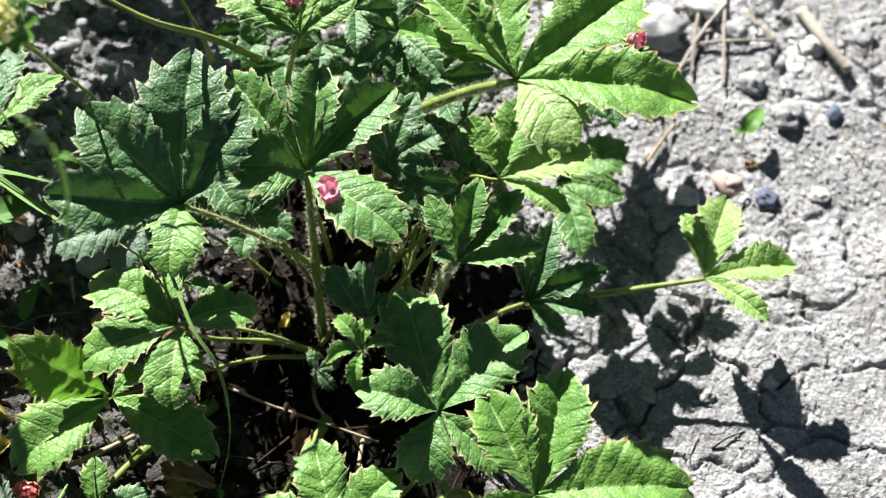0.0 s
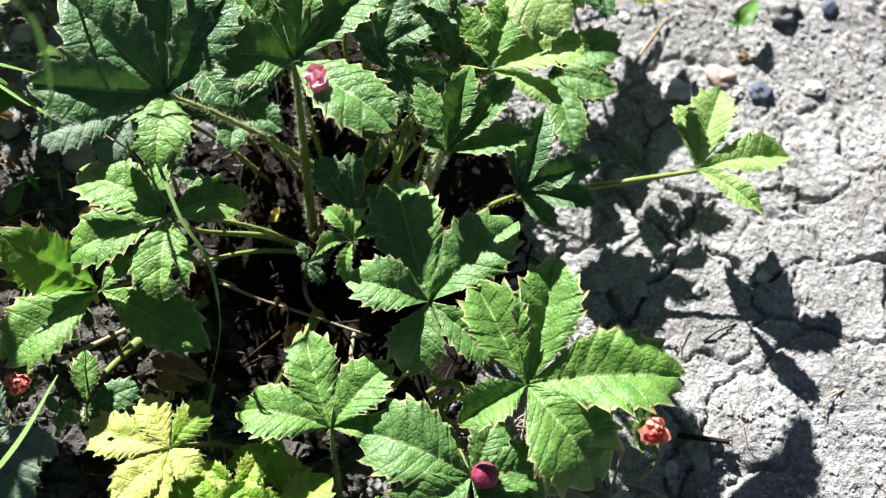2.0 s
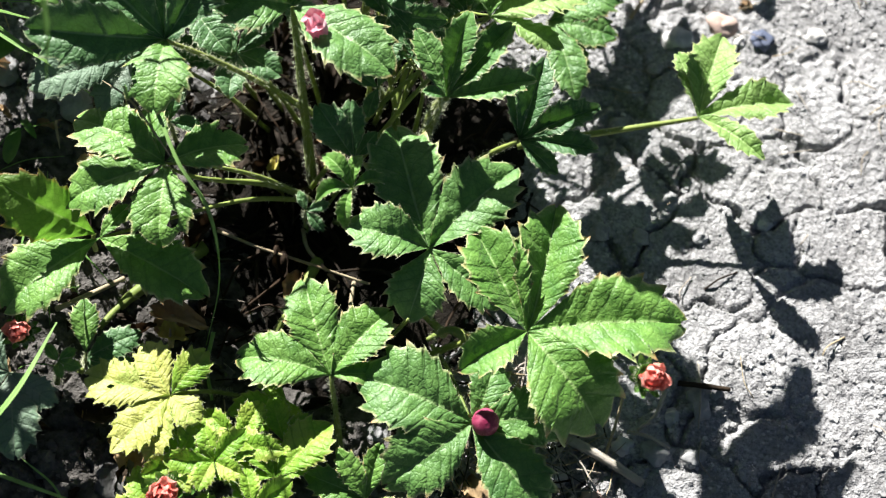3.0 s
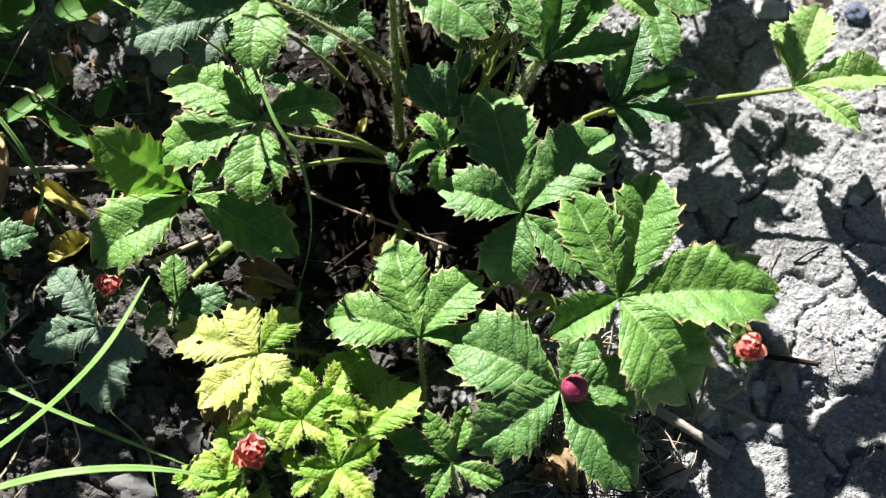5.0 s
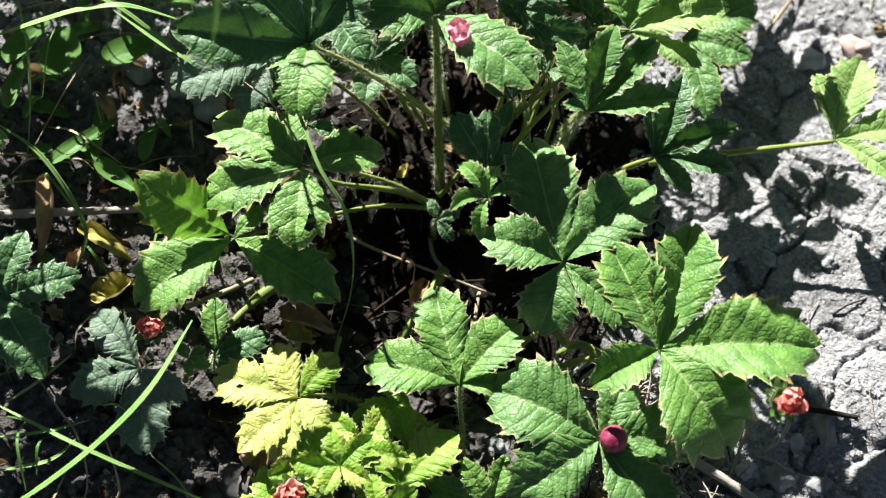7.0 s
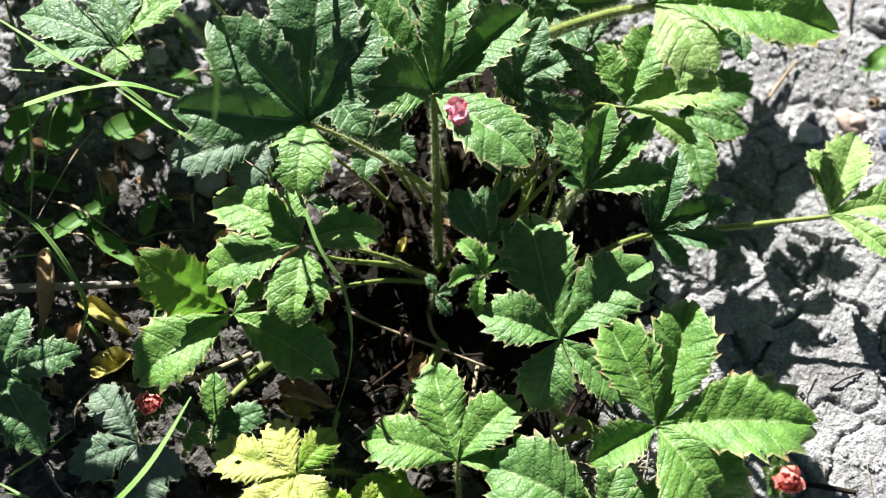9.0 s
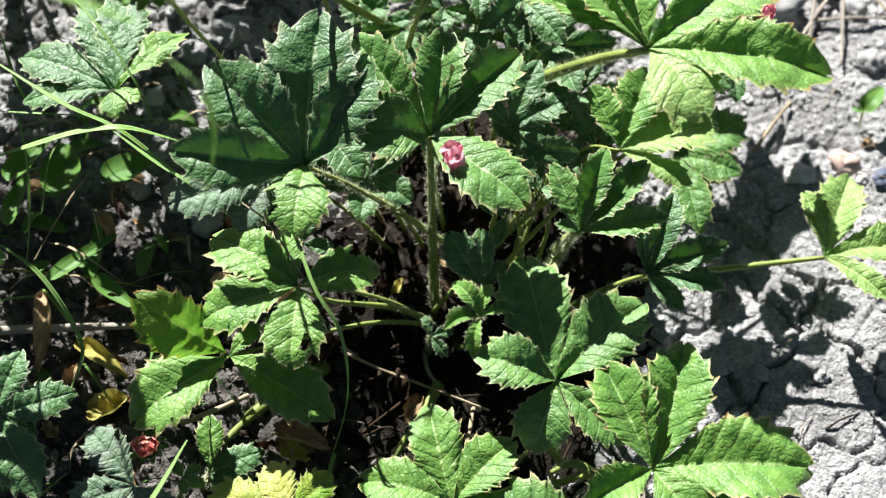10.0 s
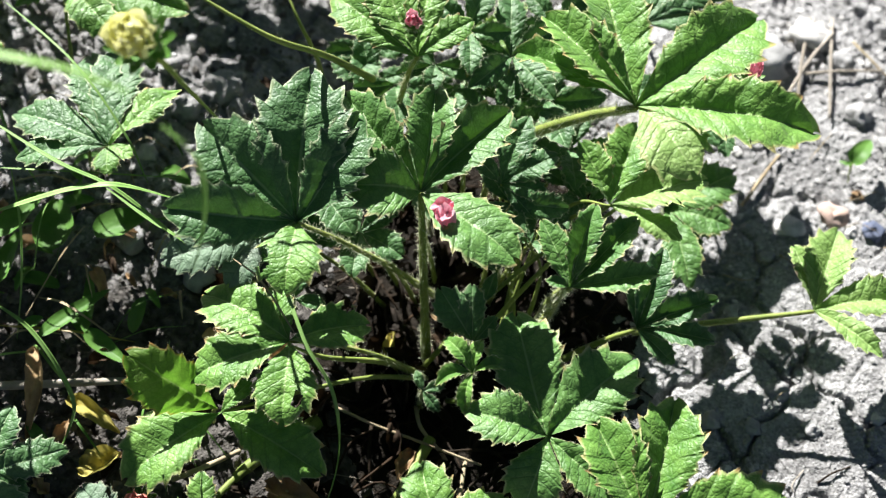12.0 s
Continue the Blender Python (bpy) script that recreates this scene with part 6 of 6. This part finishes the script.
stick("twig", [(0.1498, 0.1896, 0.0060), (0.1648, 0.1877, 0.0060), (0.1776, 0.1862, 0.0050)], 0.0016, LITTER, "dark brown twig on grey soil")
stick("straw", [(0.1195, 0.1822, 0.0120), (0.1148, 0.1666, 0.0090), (0.1080, 0.1483, 0.0040)], 0.0009, STRAW, "thin pale straw leaning on the soil")
stick("straw", [(0.1429, 0.1872, 0.0100), (0.1365, 0.1720, 0.0060), (0.1268, 0.1643, 0.0040)], 0.0012, STICK, "thin curved dry stem on the soil")
stick("straw", [(0.1213, 0.1634, 0.0040), (0.1313, 0.1607, 0.0060), (0.1431, 0.1542, 0.0040)], 0.0011, STICK, "thin dry stem on the soil")
stick("straw", [(0.1621, 0.2022, 0.0040), (0.1616, 0.1830, 0.0050), (0.1593, 0.1651, 0.0030)], 0.0006, STICK, "hair-thin dry stem on the soil")
stick("straw", [(0.1919, 0.5596, 0.0040), (0.1827, 0.5218, 0.0060), (0.1783, 0.4916, 0.0040)], 0.0012, STICK, "dry grey stem on pale soil")
stick("straw", [(0.2064, 0.5600, 0.0040), (0.2009, 0.5177, 0.0060), (0.1976, 0.4822, 0.0040)], 0.0011, STICK, "dry grey stem on pale soil")
stick("straw", [(0.2051, 0.5469, 0.0060), (0.1863, 0.5218, 0.0060), (0.1678, 0.4901, 0.0040)], 0.0012, STICK, "dry grey stem on pale soil")
stick("straw", [(0.1843, 0.5153, 0.0040), (0.2078, 0.5170, 0.0060), (0.2348, 0.5198, 0.0040)], 0.0011, STICK, "dry grey stem on pale soil")
stick("straw", [(0.1391, 0.4172, 0.0030), (0.1513, 0.4356, 0.0040), (0.1641, 0.4541, 0.0030)], 0.0012, STRAW, "tan straw on pale soil")
stick("straw", [(0.2180, 0.5419, 0.0040), (0.2258, 0.5301, 0.0050), (0.2376, 0.5162, 0.0030)], 0.0009, STRAW, "thin pale straw on the soil")
stick("stick", [(0.2538, 0.5421, 0.0060), (0.2658, 0.5161, 0.0070), (0.2789, 0.4955, 0.0050)], 0.0040, STICK, "bleached woody stick on pale soil")
stick("straw", [(0.1695, 0.2446, 0.0010), (0.1775, 0.2499, 0.0030), (0.1888, 0.2550, 0.0010)], 0.0006, LITTER, "fine dark root on the soil")
stick("straw", [(-0.0966, 0.2702, 0.0212), (-0.0730, 0.2609, 0.0194), (-0.0454, 0.2526, 0.0160), (-0.0146, 0.2438, 0.0100)], 0.0009, STRAW, "thin tan dry stem in the shade of the clump")
stick("straw", [(-0.0516, 0.2760, 0.0100), (-0.0482, 0.2626, 0.0140), (-0.0377, 0.2506, 0.0120), (-0.0313, 0.2434, 0.0060)], 0.0012, STRAW, "curved tan dry stem in the shade of the clump")
stick("straw", [(-0.0232, 0.2463, 0.0080), (-0.0256, 0.2259, 0.0100), (-0.0285, 0.2084, 0.0050)], 0.0012, STRAW, "tan dry stem under the leaves")
stick("straw", [(-0.0754, 0.2676, 0.0077), (-0.0755, 0.2460, 0.0117), (-0.0735, 0.2322, 0.0055)], 0.0012, LITTER, "brown dry stem under the leaves")
stick("straw", [(-0.1167, 0.2038, 0.0216), (-0.1156, 0.2173, 0.0233), (-0.1147, 0.2341, 0.0211)], 0.0012, STRAW, "upright pale straw beside a yellow leaf")
stick("stem", [(-0.0950, 0.2113, 0.0248), (-0.0982, 0.1951, 0.0175), (-0.0960, 0.1794, 0.0090)], 0.0011, GRASS_GREEN, "thin upright green stem beside a yellow leaf")
dead_leaf("dead_leaf", [(-0.2568, 0.2875, 0.0440), (-0.2500, 0.2613, 0.0500), (-0.2544, 0.2377, 0.0340)], 0.0106, DEAD_LEAF, "tan withered leaf standing among weeds")
dead_leaf("dead_leaf", [(-0.2361, 0.2624, 0.0360), (-0.2221, 0.2541, 0.0400), (-0.2062, 0.2453, 0.0335)], 0.0112, DEAD_YELLOW, "yellow withered leaf on dark soil")
dead_leaf("dead_leaf", [(-0.2248, 0.2240, 0.0340), (-0.2145, 0.2266, 0.0379), (-0.2047, 0.2336, 0.0334)], 0.0156, DEAD_YELLOW, "yellow withered leaf on dark soil")
dead_leaf("dead_leaf", [(-0.1257, 0.2286, 0.0177), (-0.1150, 0.2212, 0.0232), (-0.1023, 0.2220, 0.0123)], 0.0093, DEAD_LEAF, "pale brown withered leaf under the clump")
dead_leaf("dead_leaf", [(-0.1271, 0.2148, 0.0161), (-0.1182, 0.2167, 0.0179), (-0.1068, 0.2158, 0.0113)], 0.0112, DEAD_LEAF, "pale brown withered leaf under the clump")
dead_leaf("dead_leaf", [(-0.1586, 0.2916, 0.0697), (-0.1538, 0.2820, 0.0736), (-0.1507, 0.2803, 0.0628)], 0.0125, DEAD_LEAF, "reddish brown withered leaf between green leaves")
dead_leaf("dead_leaf", [(0.0347, 0.1377, 0.0040), (0.0428, 0.1278, 0.0100), (0.0462, 0.1120, 0.0040)], 0.0143, DEAD_LEAF, "crumpled light brown leaf on gravelly soil")
dead_leaf("dead_leaf", [(0.0276, 0.1199, 0.0040), (0.0372, 0.1223, 0.0080), (0.0491, 0.1178, 0.0040)], 0.0125, DEAD_LEAF, "crumpled light brown leaf on gravelly soil")
dead_leaf("dead_leaf", [(-0.2333, 0.3364, 0.0420), (-0.2264, 0.3267, 0.0480), (-0.2243, 0.3216, 0.0360)], 0.0081, DEAD_LEAF, "small russet withered leaf among weeds")
dead_leaf("dead_leaf", [(-0.1421, 0.1593, 0.0198), (-0.1322, 0.1474, 0.0213), (-0.1367, 0.1305, 0.0184)], 0.0187, DEAD_LEAF, "dull tan withered leaf beside stones")
dead_leaf("dead_leaf", [(-0.1628, 0.1720, 0.0246), (-0.1502, 0.1656, 0.0277), (-0.1429, 0.1682, 0.0200)], 0.0125, LITTER, "dark brown withered leaf")
dead_leaf("dead_leaf", [(-0.1234, 0.3054, 0.0212), (-0.1299, 0.2948, 0.0247), (-0.1184, 0.2944, 0.0160)], 0.0075, DEAD_LEAF, "shrivelled brown leaf in the heart of the clump")
dead_leaf("dead_leaf", [(-0.0669, 0.3179, 0.0148), (-0.0677, 0.3036, 0.0188), (-0.0629, 0.2968, 0.0085)], 0.0075, DEAD_YELLOW, "shrivelled ochre leaf in the heart of the clump")
dead_leaf("dead_leaf", [(-0.0454, 0.3284, 0.0200), (-0.0326, 0.3219, 0.0200), (-0.0230, 0.3222, 0.0100)], 0.0081, DEAD_LEAF, "shrivelled reddish leaf in the heart of the clump")
dead_leaf("dead_leaf", [(-0.1267, 0.2219, 0.0300), (-0.1119, 0.2164, 0.0360), (-0.0973, 0.2118, 0.0300)], 0.0150, DEAD_LEAF, "light tan withered leaf lying in the sun")
dead_leaf("dead_leaf", [(-0.1229, 0.2129, 0.0260), (-0.1145, 0.2073, 0.0320), (-0.1078, 0.2073, 0.0260)], 0.0110, DEAD_YELLOW, "ochre withered leaf under a tan one")
stick("straw", [(-0.1151, 0.2177, 0.0340), (-0.1163, 0.2086, 0.0300), (-0.1181, 0.2027, 0.0220)], 0.0010, STRAW, "upright pale straw under a withered leaf")
stick("straw", [(-0.1770, 0.2234, 0.0260), (-0.1621, 0.2287, 0.0300), (-0.1434, 0.2415, 0.0240)], 0.0016, STRAW, "pale dry stem lying between leaves")
stick("straw", [(-0.2004, 0.1168, 0.0300), (-0.1964, 0.1244, 0.0340), (-0.2040, 0.1436, 0.0360), (-0.2099, 0.1526, 0.0340)], 0.0006, STRAW, "kinked pale straw on dark soil")


# ---- stones ----
pebble((0.2502, 0.4068, -0.0000), (0.0065, 0.0049, 0.0026), STONE_WHITE, "small whitish pebble on dry soil")
pebble((0.1938, 0.4142, 0.0000), (0.0078, 0.0073, 0.0039), STONE_PINK, "pinkish pebble on dry soil")
pebble((0.2042, 0.4041, 0.0000), (0.0040, 0.0042, 0.0022), STONE_WHITE, "small whitish pebble on dry soil")
pebble((0.2171, 0.4051, 0.0000), (0.0062, 0.0066, 0.0035), STONE_BLUE, "small dark bluish pebble on dry soil")
pebble((0.2665, 0.4649, -0.0000), (0.0053, 0.0063, 0.0032), STONE_BLUE, "small dark bluish pebble on dry soil")
# A white stone toned grey, the shade on it put into colour.
pebble((0.1526, 0.2984, -0.0000), (0.0062, 0.0052, 0.0028), STONE_GREY, "grey pebble on dry soil")
pebble((0.2472, 0.5044, 0.0000), (0.0068, 0.0098, 0.0041), STONE_WHITE, "small whitish pebble on dry soil")
pebble((0.2588, 0.5152, 0.0000), (0.0072, 0.0070, 0.0037), STONE_WHITE, "small whitish pebble on dry soil")
pebble((0.1586, 0.5279, 0.0000), (0.0171, 0.0157, 0.0084), STONE_GREY, "grey pebble on dry soil")
pebble((0.1914, 0.5453, 0.0000), (0.0118, 0.0105, 0.0056), STONE_WHITE, "small whitish pebble on dry soil")
pebble((0.1824, 0.4718, 0.0000), (0.0093, 0.0087, 0.0047), STONE_GREY, "grey pebble on dry soil")
pebble((0.1677, 0.4043, 0.0000), (0.0072, 0.0066, 0.0035), STONE_WHITE, "small whitish pebble on dry soil")
pebble((0.1136, 0.2787, 0.0000), (0.0053, 0.0049, 0.0026), STONE_GREY, "grey pebble on dry soil")
pebble((0.1367, 0.2756, 0.0000), (0.0047, 0.0045, 0.0024), STONE_GREY, "grey pebble on dry soil")
pebble((0.1034, 0.2992, 0.0000), (0.0068, 0.0059, 0.0032), STONE_GREY, "grey pebble on dry soil")
pebble((0.1623, 0.1826, 0.0000), (0.0059, 0.0105, 0.0035), STONE_GREY, "grey pebble on dry soil")
pebble((0.1709, 0.1870, 0.0000), (0.0037, 0.0052, 0.0022), STONE_GREY, "grey pebble on dry soil")
pebble((0.1554, 0.1501, 0.0000), (0.0056, 0.0045, 0.0024), STONE_GREY, "grey pebble on dry soil")
pebble((0.2072, 0.2838, 0.0000), (0.0040, 0.0035, 0.0019), STONE_WHITE, "small whitish pebble on dry soil")
pebble((0.1387, 0.4572, 0.0000), (0.0034, 0.0035, 0.0019), STONE_WHITE, "small whitish pebble on dry soil")
pebble((0.2109, 0.4289, 0.0000), (0.0037, 0.0031, 0.0017), DEAD_LEAF, "small tan pebble on dry soil")
pebble((0.2100, 0.5267, -0.0000), (0.0078, 0.0070, 0.0037), STONE_GREY, "grey pebble on dry soil")
pebble((0.2358, 0.4622, 0.0000), (0.0093, 0.0087, 0.0047), CLOD, "dry grey clod of earth")
pebble((0.2915, 0.5283, 0.0000), (0.0093, 0.0087, 0.0047), CLOD, "dry grey clod of earth")
pebble((0.2170, 0.4873, 0.0000), (0.0078, 0.0077, 0.0041), CLOD, "dry grey clod of earth")
pebble((0.1290, 0.3468, 0.0000), (0.0040, 0.0038, 0.0021), STONE_GREY, "grey pebble on dry soil")
pebble((0.1182, 0.3320, 0.0000), (0.0037, 0.0035, 0.0019), STONE_GREY, "grey pebble on dry soil")
pebble((0.1694, 0.2766, 0.0000), (0.0047, 0.0042, 0.0022), CLOD, "dry grey clod of earth")
pebble((0.1517, 0.3847, 0.0000), (0.0040, 0.0038, 0.0021), STONE_GREY, "grey pebble on dry soil")
pebble((-0.1715, 0.1061, 0.0225), (0.0109, 0.0077, 0.0041), STONE_DARK, "dull dark grey stone on dark earth")
pebble((-0.1404, 0.1355, 0.0153), (0.0109, 0.0105, 0.0056), STONE_DARK, "dull dark grey stone on dark earth")
pebble((-0.0092, 0.1640, 0.0000), (0.0053, 0.0049, 0.0026), STONE_GREY, "grey pebble on dry soil")
pebble((0.1002, 0.1264, 0.0000), (0.0068, 0.0066, 0.0035), STONE_PINK, "pinkish pebble on dry soil")
pebble((0.0818, 0.1404, 0.0000), (0.0062, 0.0052, 0.0028), STONE_WHITE, "small whitish pebble on dry soil")
pebble((-0.2191, 0.3634, 0.0280), (0.0093, 0.0094, 0.0050), CLOD, "dry grey clod of earth")
pebble((-0.1920, 0.3584, 0.0260), (0.0109, 0.0105, 0.0056), CLOD, "dry grey clod of earth")
pebble((-0.1784, 0.3458, 0.0238), (0.0093, 0.0105, 0.0056), CLOD, "dry grey clod of earth")
pebble((-0.1779, 0.4759, 0.0237), (0.0140, 0.0122, 0.0065), CLOD, "dry grey clod of earth")
pebble((-0.2182, 0.4224, 0.0280), (0.0062, 0.0063, 0.0034), STONE_WHITE, "small whitish pebble on dry soil")
pebble((-0.1992, 0.4562, 0.0268), (0.0093, 0.0087, 0.0047), CLOD, "dry grey clod of earth")
pebble((-0.2848, 0.4193, 0.0280), (0.0078, 0.0070, 0.0037), STONE_GREY, "grey pebble on dry soil")
pebble((0.1363, 0.1537, 0.0000), (0.0062, 0.0059, 0.0032), STONE_GREY, "grey pebble on dry soil")
pebble((0.1466, 0.1721, 0.0000), (0.0053, 0.0052, 0.0028), STONE_WHITE, "small whitish pebble on dry soil")
pebble((0.1186, 0.1568, 0.0000), (0.0053, 0.0049, 0.0026), STONE_WHITE, "small whitish pebble on dry soil")
seedling = empty("seedling", (0.2055, 0.4378, 0.0000), "tiny green seedling with rounded seed leaves on bare soil", "seedling")
stalk(seedling, [(0.2055, 0.4378, 0.0000), (0.2052, 0.4414, 0.0060), (0.2056, 0.4450, 0.0120)], 0.0009, 0)
weed_leaf(seedling, [(0.2056, 0.4442, 0.0120), (0.2101, 0.4495, 0.0160), (0.2180, 0.4604, 0.0140)], 0.0125)
weed_leaf(seedling, [(0.2056, 0.4442, 0.0120), (0.2114, 0.4480, 0.0140), (0.2182, 0.4510, 0.0120)], 0.0081)
weed_leaf(seedling, [(0.2056, 0.4442, 0.0120), (0.2018, 0.4435, 0.0130), (0.1983, 0.4464, 0.0110)], 0.0037)


# ---- grit, crumbs and litter ----
def scattered(name, count, where, size, mats, flat, seed, label, category):
    """Many small lumps strewn over the soil, as one mass."""
    rnd = random.Random(seed)
    shapes = [lump((1, 1, flat), 0.95, 50 + k, 5, 7) for k in range(12)]
    verts, faces, slots = [], [], []
    done = 0
    while done < count:
        x, y, chance = where(rnd)
        if rnd.random() > chance:
            continue
        done += 1
        s = size[0] + (size[1] - size[0]) * rnd.random() ** 3.4
        sv, sf = shapes[rnd.randrange(12)]
        spin, stretch = rnd.uniform(0, 6.28), rnd.uniform(0.7, 1.2)
        co, si = math.cos(spin) * s, math.sin(spin) * s
        h = soil_height(x, y) + s * flat * 0.1
        q = len(verts)
        verts += [(x + co * v.x * stretch - si * v.y, y + si * v.x * stretch + co * v.y, h + v.z * s) for v in sv]
        faces += [tuple(q + k for k in f) for f in sf]
        # Slot 4, the crumb tone with shade painted in, goes by place.
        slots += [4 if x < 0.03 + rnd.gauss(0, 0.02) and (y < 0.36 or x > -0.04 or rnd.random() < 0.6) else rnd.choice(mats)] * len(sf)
    ob = new(name, mesh_of(name, verts, faces, [STONE_WHITE, STONE_GREY, CLOD, STONE_PINK, SHADED_CRUMB], None, False, slots))
    return tagged(ob, label, category, kind="stuff")


def bare_side(rnd):
    x, y = rnd.uniform(0.02, 0.34), rnd.uniform(0.05, 0.6)
    return x, y, 0.25 + 0.75 * max(0, min(1, (y - 0.33) / 0.12)) + (0.5 if y < 0.21 else 0)


def weedy_side(rnd):
    x, y = rnd.uniform(-0.35, 0.06), rnd.uniform(0.05, 0.6)
    return x, y, 0.0 if ((x + 0.025) / 0.1) ** 2 + ((y - 0.325) / 0.155) ** 2 < 1 else 1.0


scattered("gravel", 15000, bare_side, (0.0003, 0.0022), [0, 2, 2, 2, 2, 1], 0.5, 11, "fine pale grit and small stones on dry soil", "gravel")
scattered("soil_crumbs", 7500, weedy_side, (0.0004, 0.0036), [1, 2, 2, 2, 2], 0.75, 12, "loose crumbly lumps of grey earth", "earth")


def litter(name, count, boxes, radius, length, mats, seed, label):
    """Dry stems and shreds lying criss-cross on the soil, as one mass."""
    rnd = random.Random(seed)
    verts, faces, slots = [], [], []
    for _ in range(count):
        x0, x1, y0, y1, top = rnd.choice(boxes)
        x, y = rnd.uniform(x0, x1), rnd.uniform(y0, y1)
        a, ln = rnd.uniform(0, 6.28), rnd.uniform(*length)
        dx, dy = math.cos(a) * ln / 2, math.sin(a) * ln / 2
        z = 0.002 + rnd.random() * top
        tilt = rnd.uniform(-0.3, 0.3) * ln
        pts = [(x - dx, y - dy, z - tilt / 2), (x + rnd.gauss(0, ln * 0.1), y + rnd.gauss(0, ln * 0.1), z + ln * 0.05), (x + dx, y + dy, z + tilt / 2)]
        r = rnd.uniform(*radius)
        v, f, _ = tube(pts, r, r * 0.6, 5, 6, 0.15)
        q = len(verts)
        verts += v
        faces += [tuple(q + k for k in g) for g in f]
        slots += [rnd.randrange(len(mats))] * len(f)
    ob = new(name, mesh_of(name, verts, faces, mats, slots=slots))
    return tagged(ob, label, "plant litter", kind="stuff")


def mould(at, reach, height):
    """A low mound of crumbly leaf mould, coloured near black for the clump's shade."""
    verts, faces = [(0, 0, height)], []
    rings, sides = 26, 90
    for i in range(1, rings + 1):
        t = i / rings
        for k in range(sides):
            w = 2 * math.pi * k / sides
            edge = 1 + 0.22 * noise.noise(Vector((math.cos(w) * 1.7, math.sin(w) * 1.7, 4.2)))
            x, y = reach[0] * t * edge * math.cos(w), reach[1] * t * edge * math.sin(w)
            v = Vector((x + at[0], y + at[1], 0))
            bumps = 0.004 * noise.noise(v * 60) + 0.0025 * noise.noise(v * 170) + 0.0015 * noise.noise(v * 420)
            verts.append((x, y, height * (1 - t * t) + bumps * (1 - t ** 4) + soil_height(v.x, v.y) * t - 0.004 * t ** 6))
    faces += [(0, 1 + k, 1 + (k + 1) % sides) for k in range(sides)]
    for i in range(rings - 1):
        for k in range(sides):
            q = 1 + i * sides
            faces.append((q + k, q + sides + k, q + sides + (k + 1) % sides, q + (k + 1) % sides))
    ob = new("leaf_mould", mesh_of("leaf_mould", verts, faces, [SHADE_MOULD]))
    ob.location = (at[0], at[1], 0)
    return tagged(ob, "crumbly leaf mould under the clump, near black for its shade", "leaf mould", kind="stuff")


# Added under the clump to darken its heart.
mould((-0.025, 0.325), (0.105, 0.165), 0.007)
def scraps(name, count, box, size, mats, seed, label):
    """Shrivelled scraps of dead leaves lying over one another, as one mass."""
    rnd = random.Random(seed)
    verts, faces, slots = [], [], []
    for n in range(count):
        x, y = rnd.gauss(box[0], box[2]), rnd.gauss(box[1], box[3])
        a, ln = rnd.uniform(0, 6.28), rnd.uniform(*size)
        rise = rnd.uniform(-0.4, 0.4) * ln
        z = max(soil_height(x, y), 0.006) + rnd.random() * 0.006
        end = Vector((math.cos(a) * ln, math.sin(a) * ln, rise))
        at, me = sheet([(x, y, z), Vector((x, y, z + ln * 0.2)) + end * 0.5, Vector((x, y, z)) + end], ln * rnd.uniform(0.3, 0.6), mats[0], rnd.uniform(0.6, 1.4), 0.3, seed * 100 + n, 0.7)
        q = len(verts)
        verts += [v.co + at for v in me.vertices]
        faces += [tuple(q + k for k in p.vertices) for p in me.polygons]
        slots += [rnd.randrange(len(mats))] * len(me.polygons)
        bpy.data.meshes.remove(me)
    ob = new(name, mesh_of(name, verts, faces, mats, slots=slots))
    return tagged(ob, label, "plant litter", kind="stuff")


# Real scraps and stems, with the clump's shade put into their browns.
scraps("dead_leaf_scraps", 80, (-0.03, 0.31, 0.045, 0.07), (0.012, 0.03), [LITTER, LITTER, LITTER, DEAD_BROWN], 31, "brown shrivelled leaf scraps under the clump, darkened as shade")
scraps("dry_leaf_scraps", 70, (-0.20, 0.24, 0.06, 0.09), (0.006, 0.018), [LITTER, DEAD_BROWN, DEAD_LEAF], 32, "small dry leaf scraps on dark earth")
litter("leaf_litter", 230, [(-0.12, 0.06, 0.2, 0.46, 0.008)], (0.0004, 0.0012), (0.02, 0.06), [LITTER, LITTER, LITTER, LITTER, DEAD_BROWN], 21, "brown dead stems matted under the clump, darkened as shade")
litter("dry_straw", 480, [(-0.34, -0.08, 0.08, 0.45, 0.004), (0.02, 0.1, 0.08, 0.2, 0.004)], (0.00025, 0.0007), (0.012, 0.045), [STRAW, STICK, STICK, LITTER], 22, "thin dry straws strewn over dark soil")
litter("stem_fragments", 60, [(0.1, 0.34, 0.1, 0.56, 0.002)], (0.00025, 0.0006), (0.008, 0.025), [STRAW, STICK], 23, "fine straw fragments on pale soil")
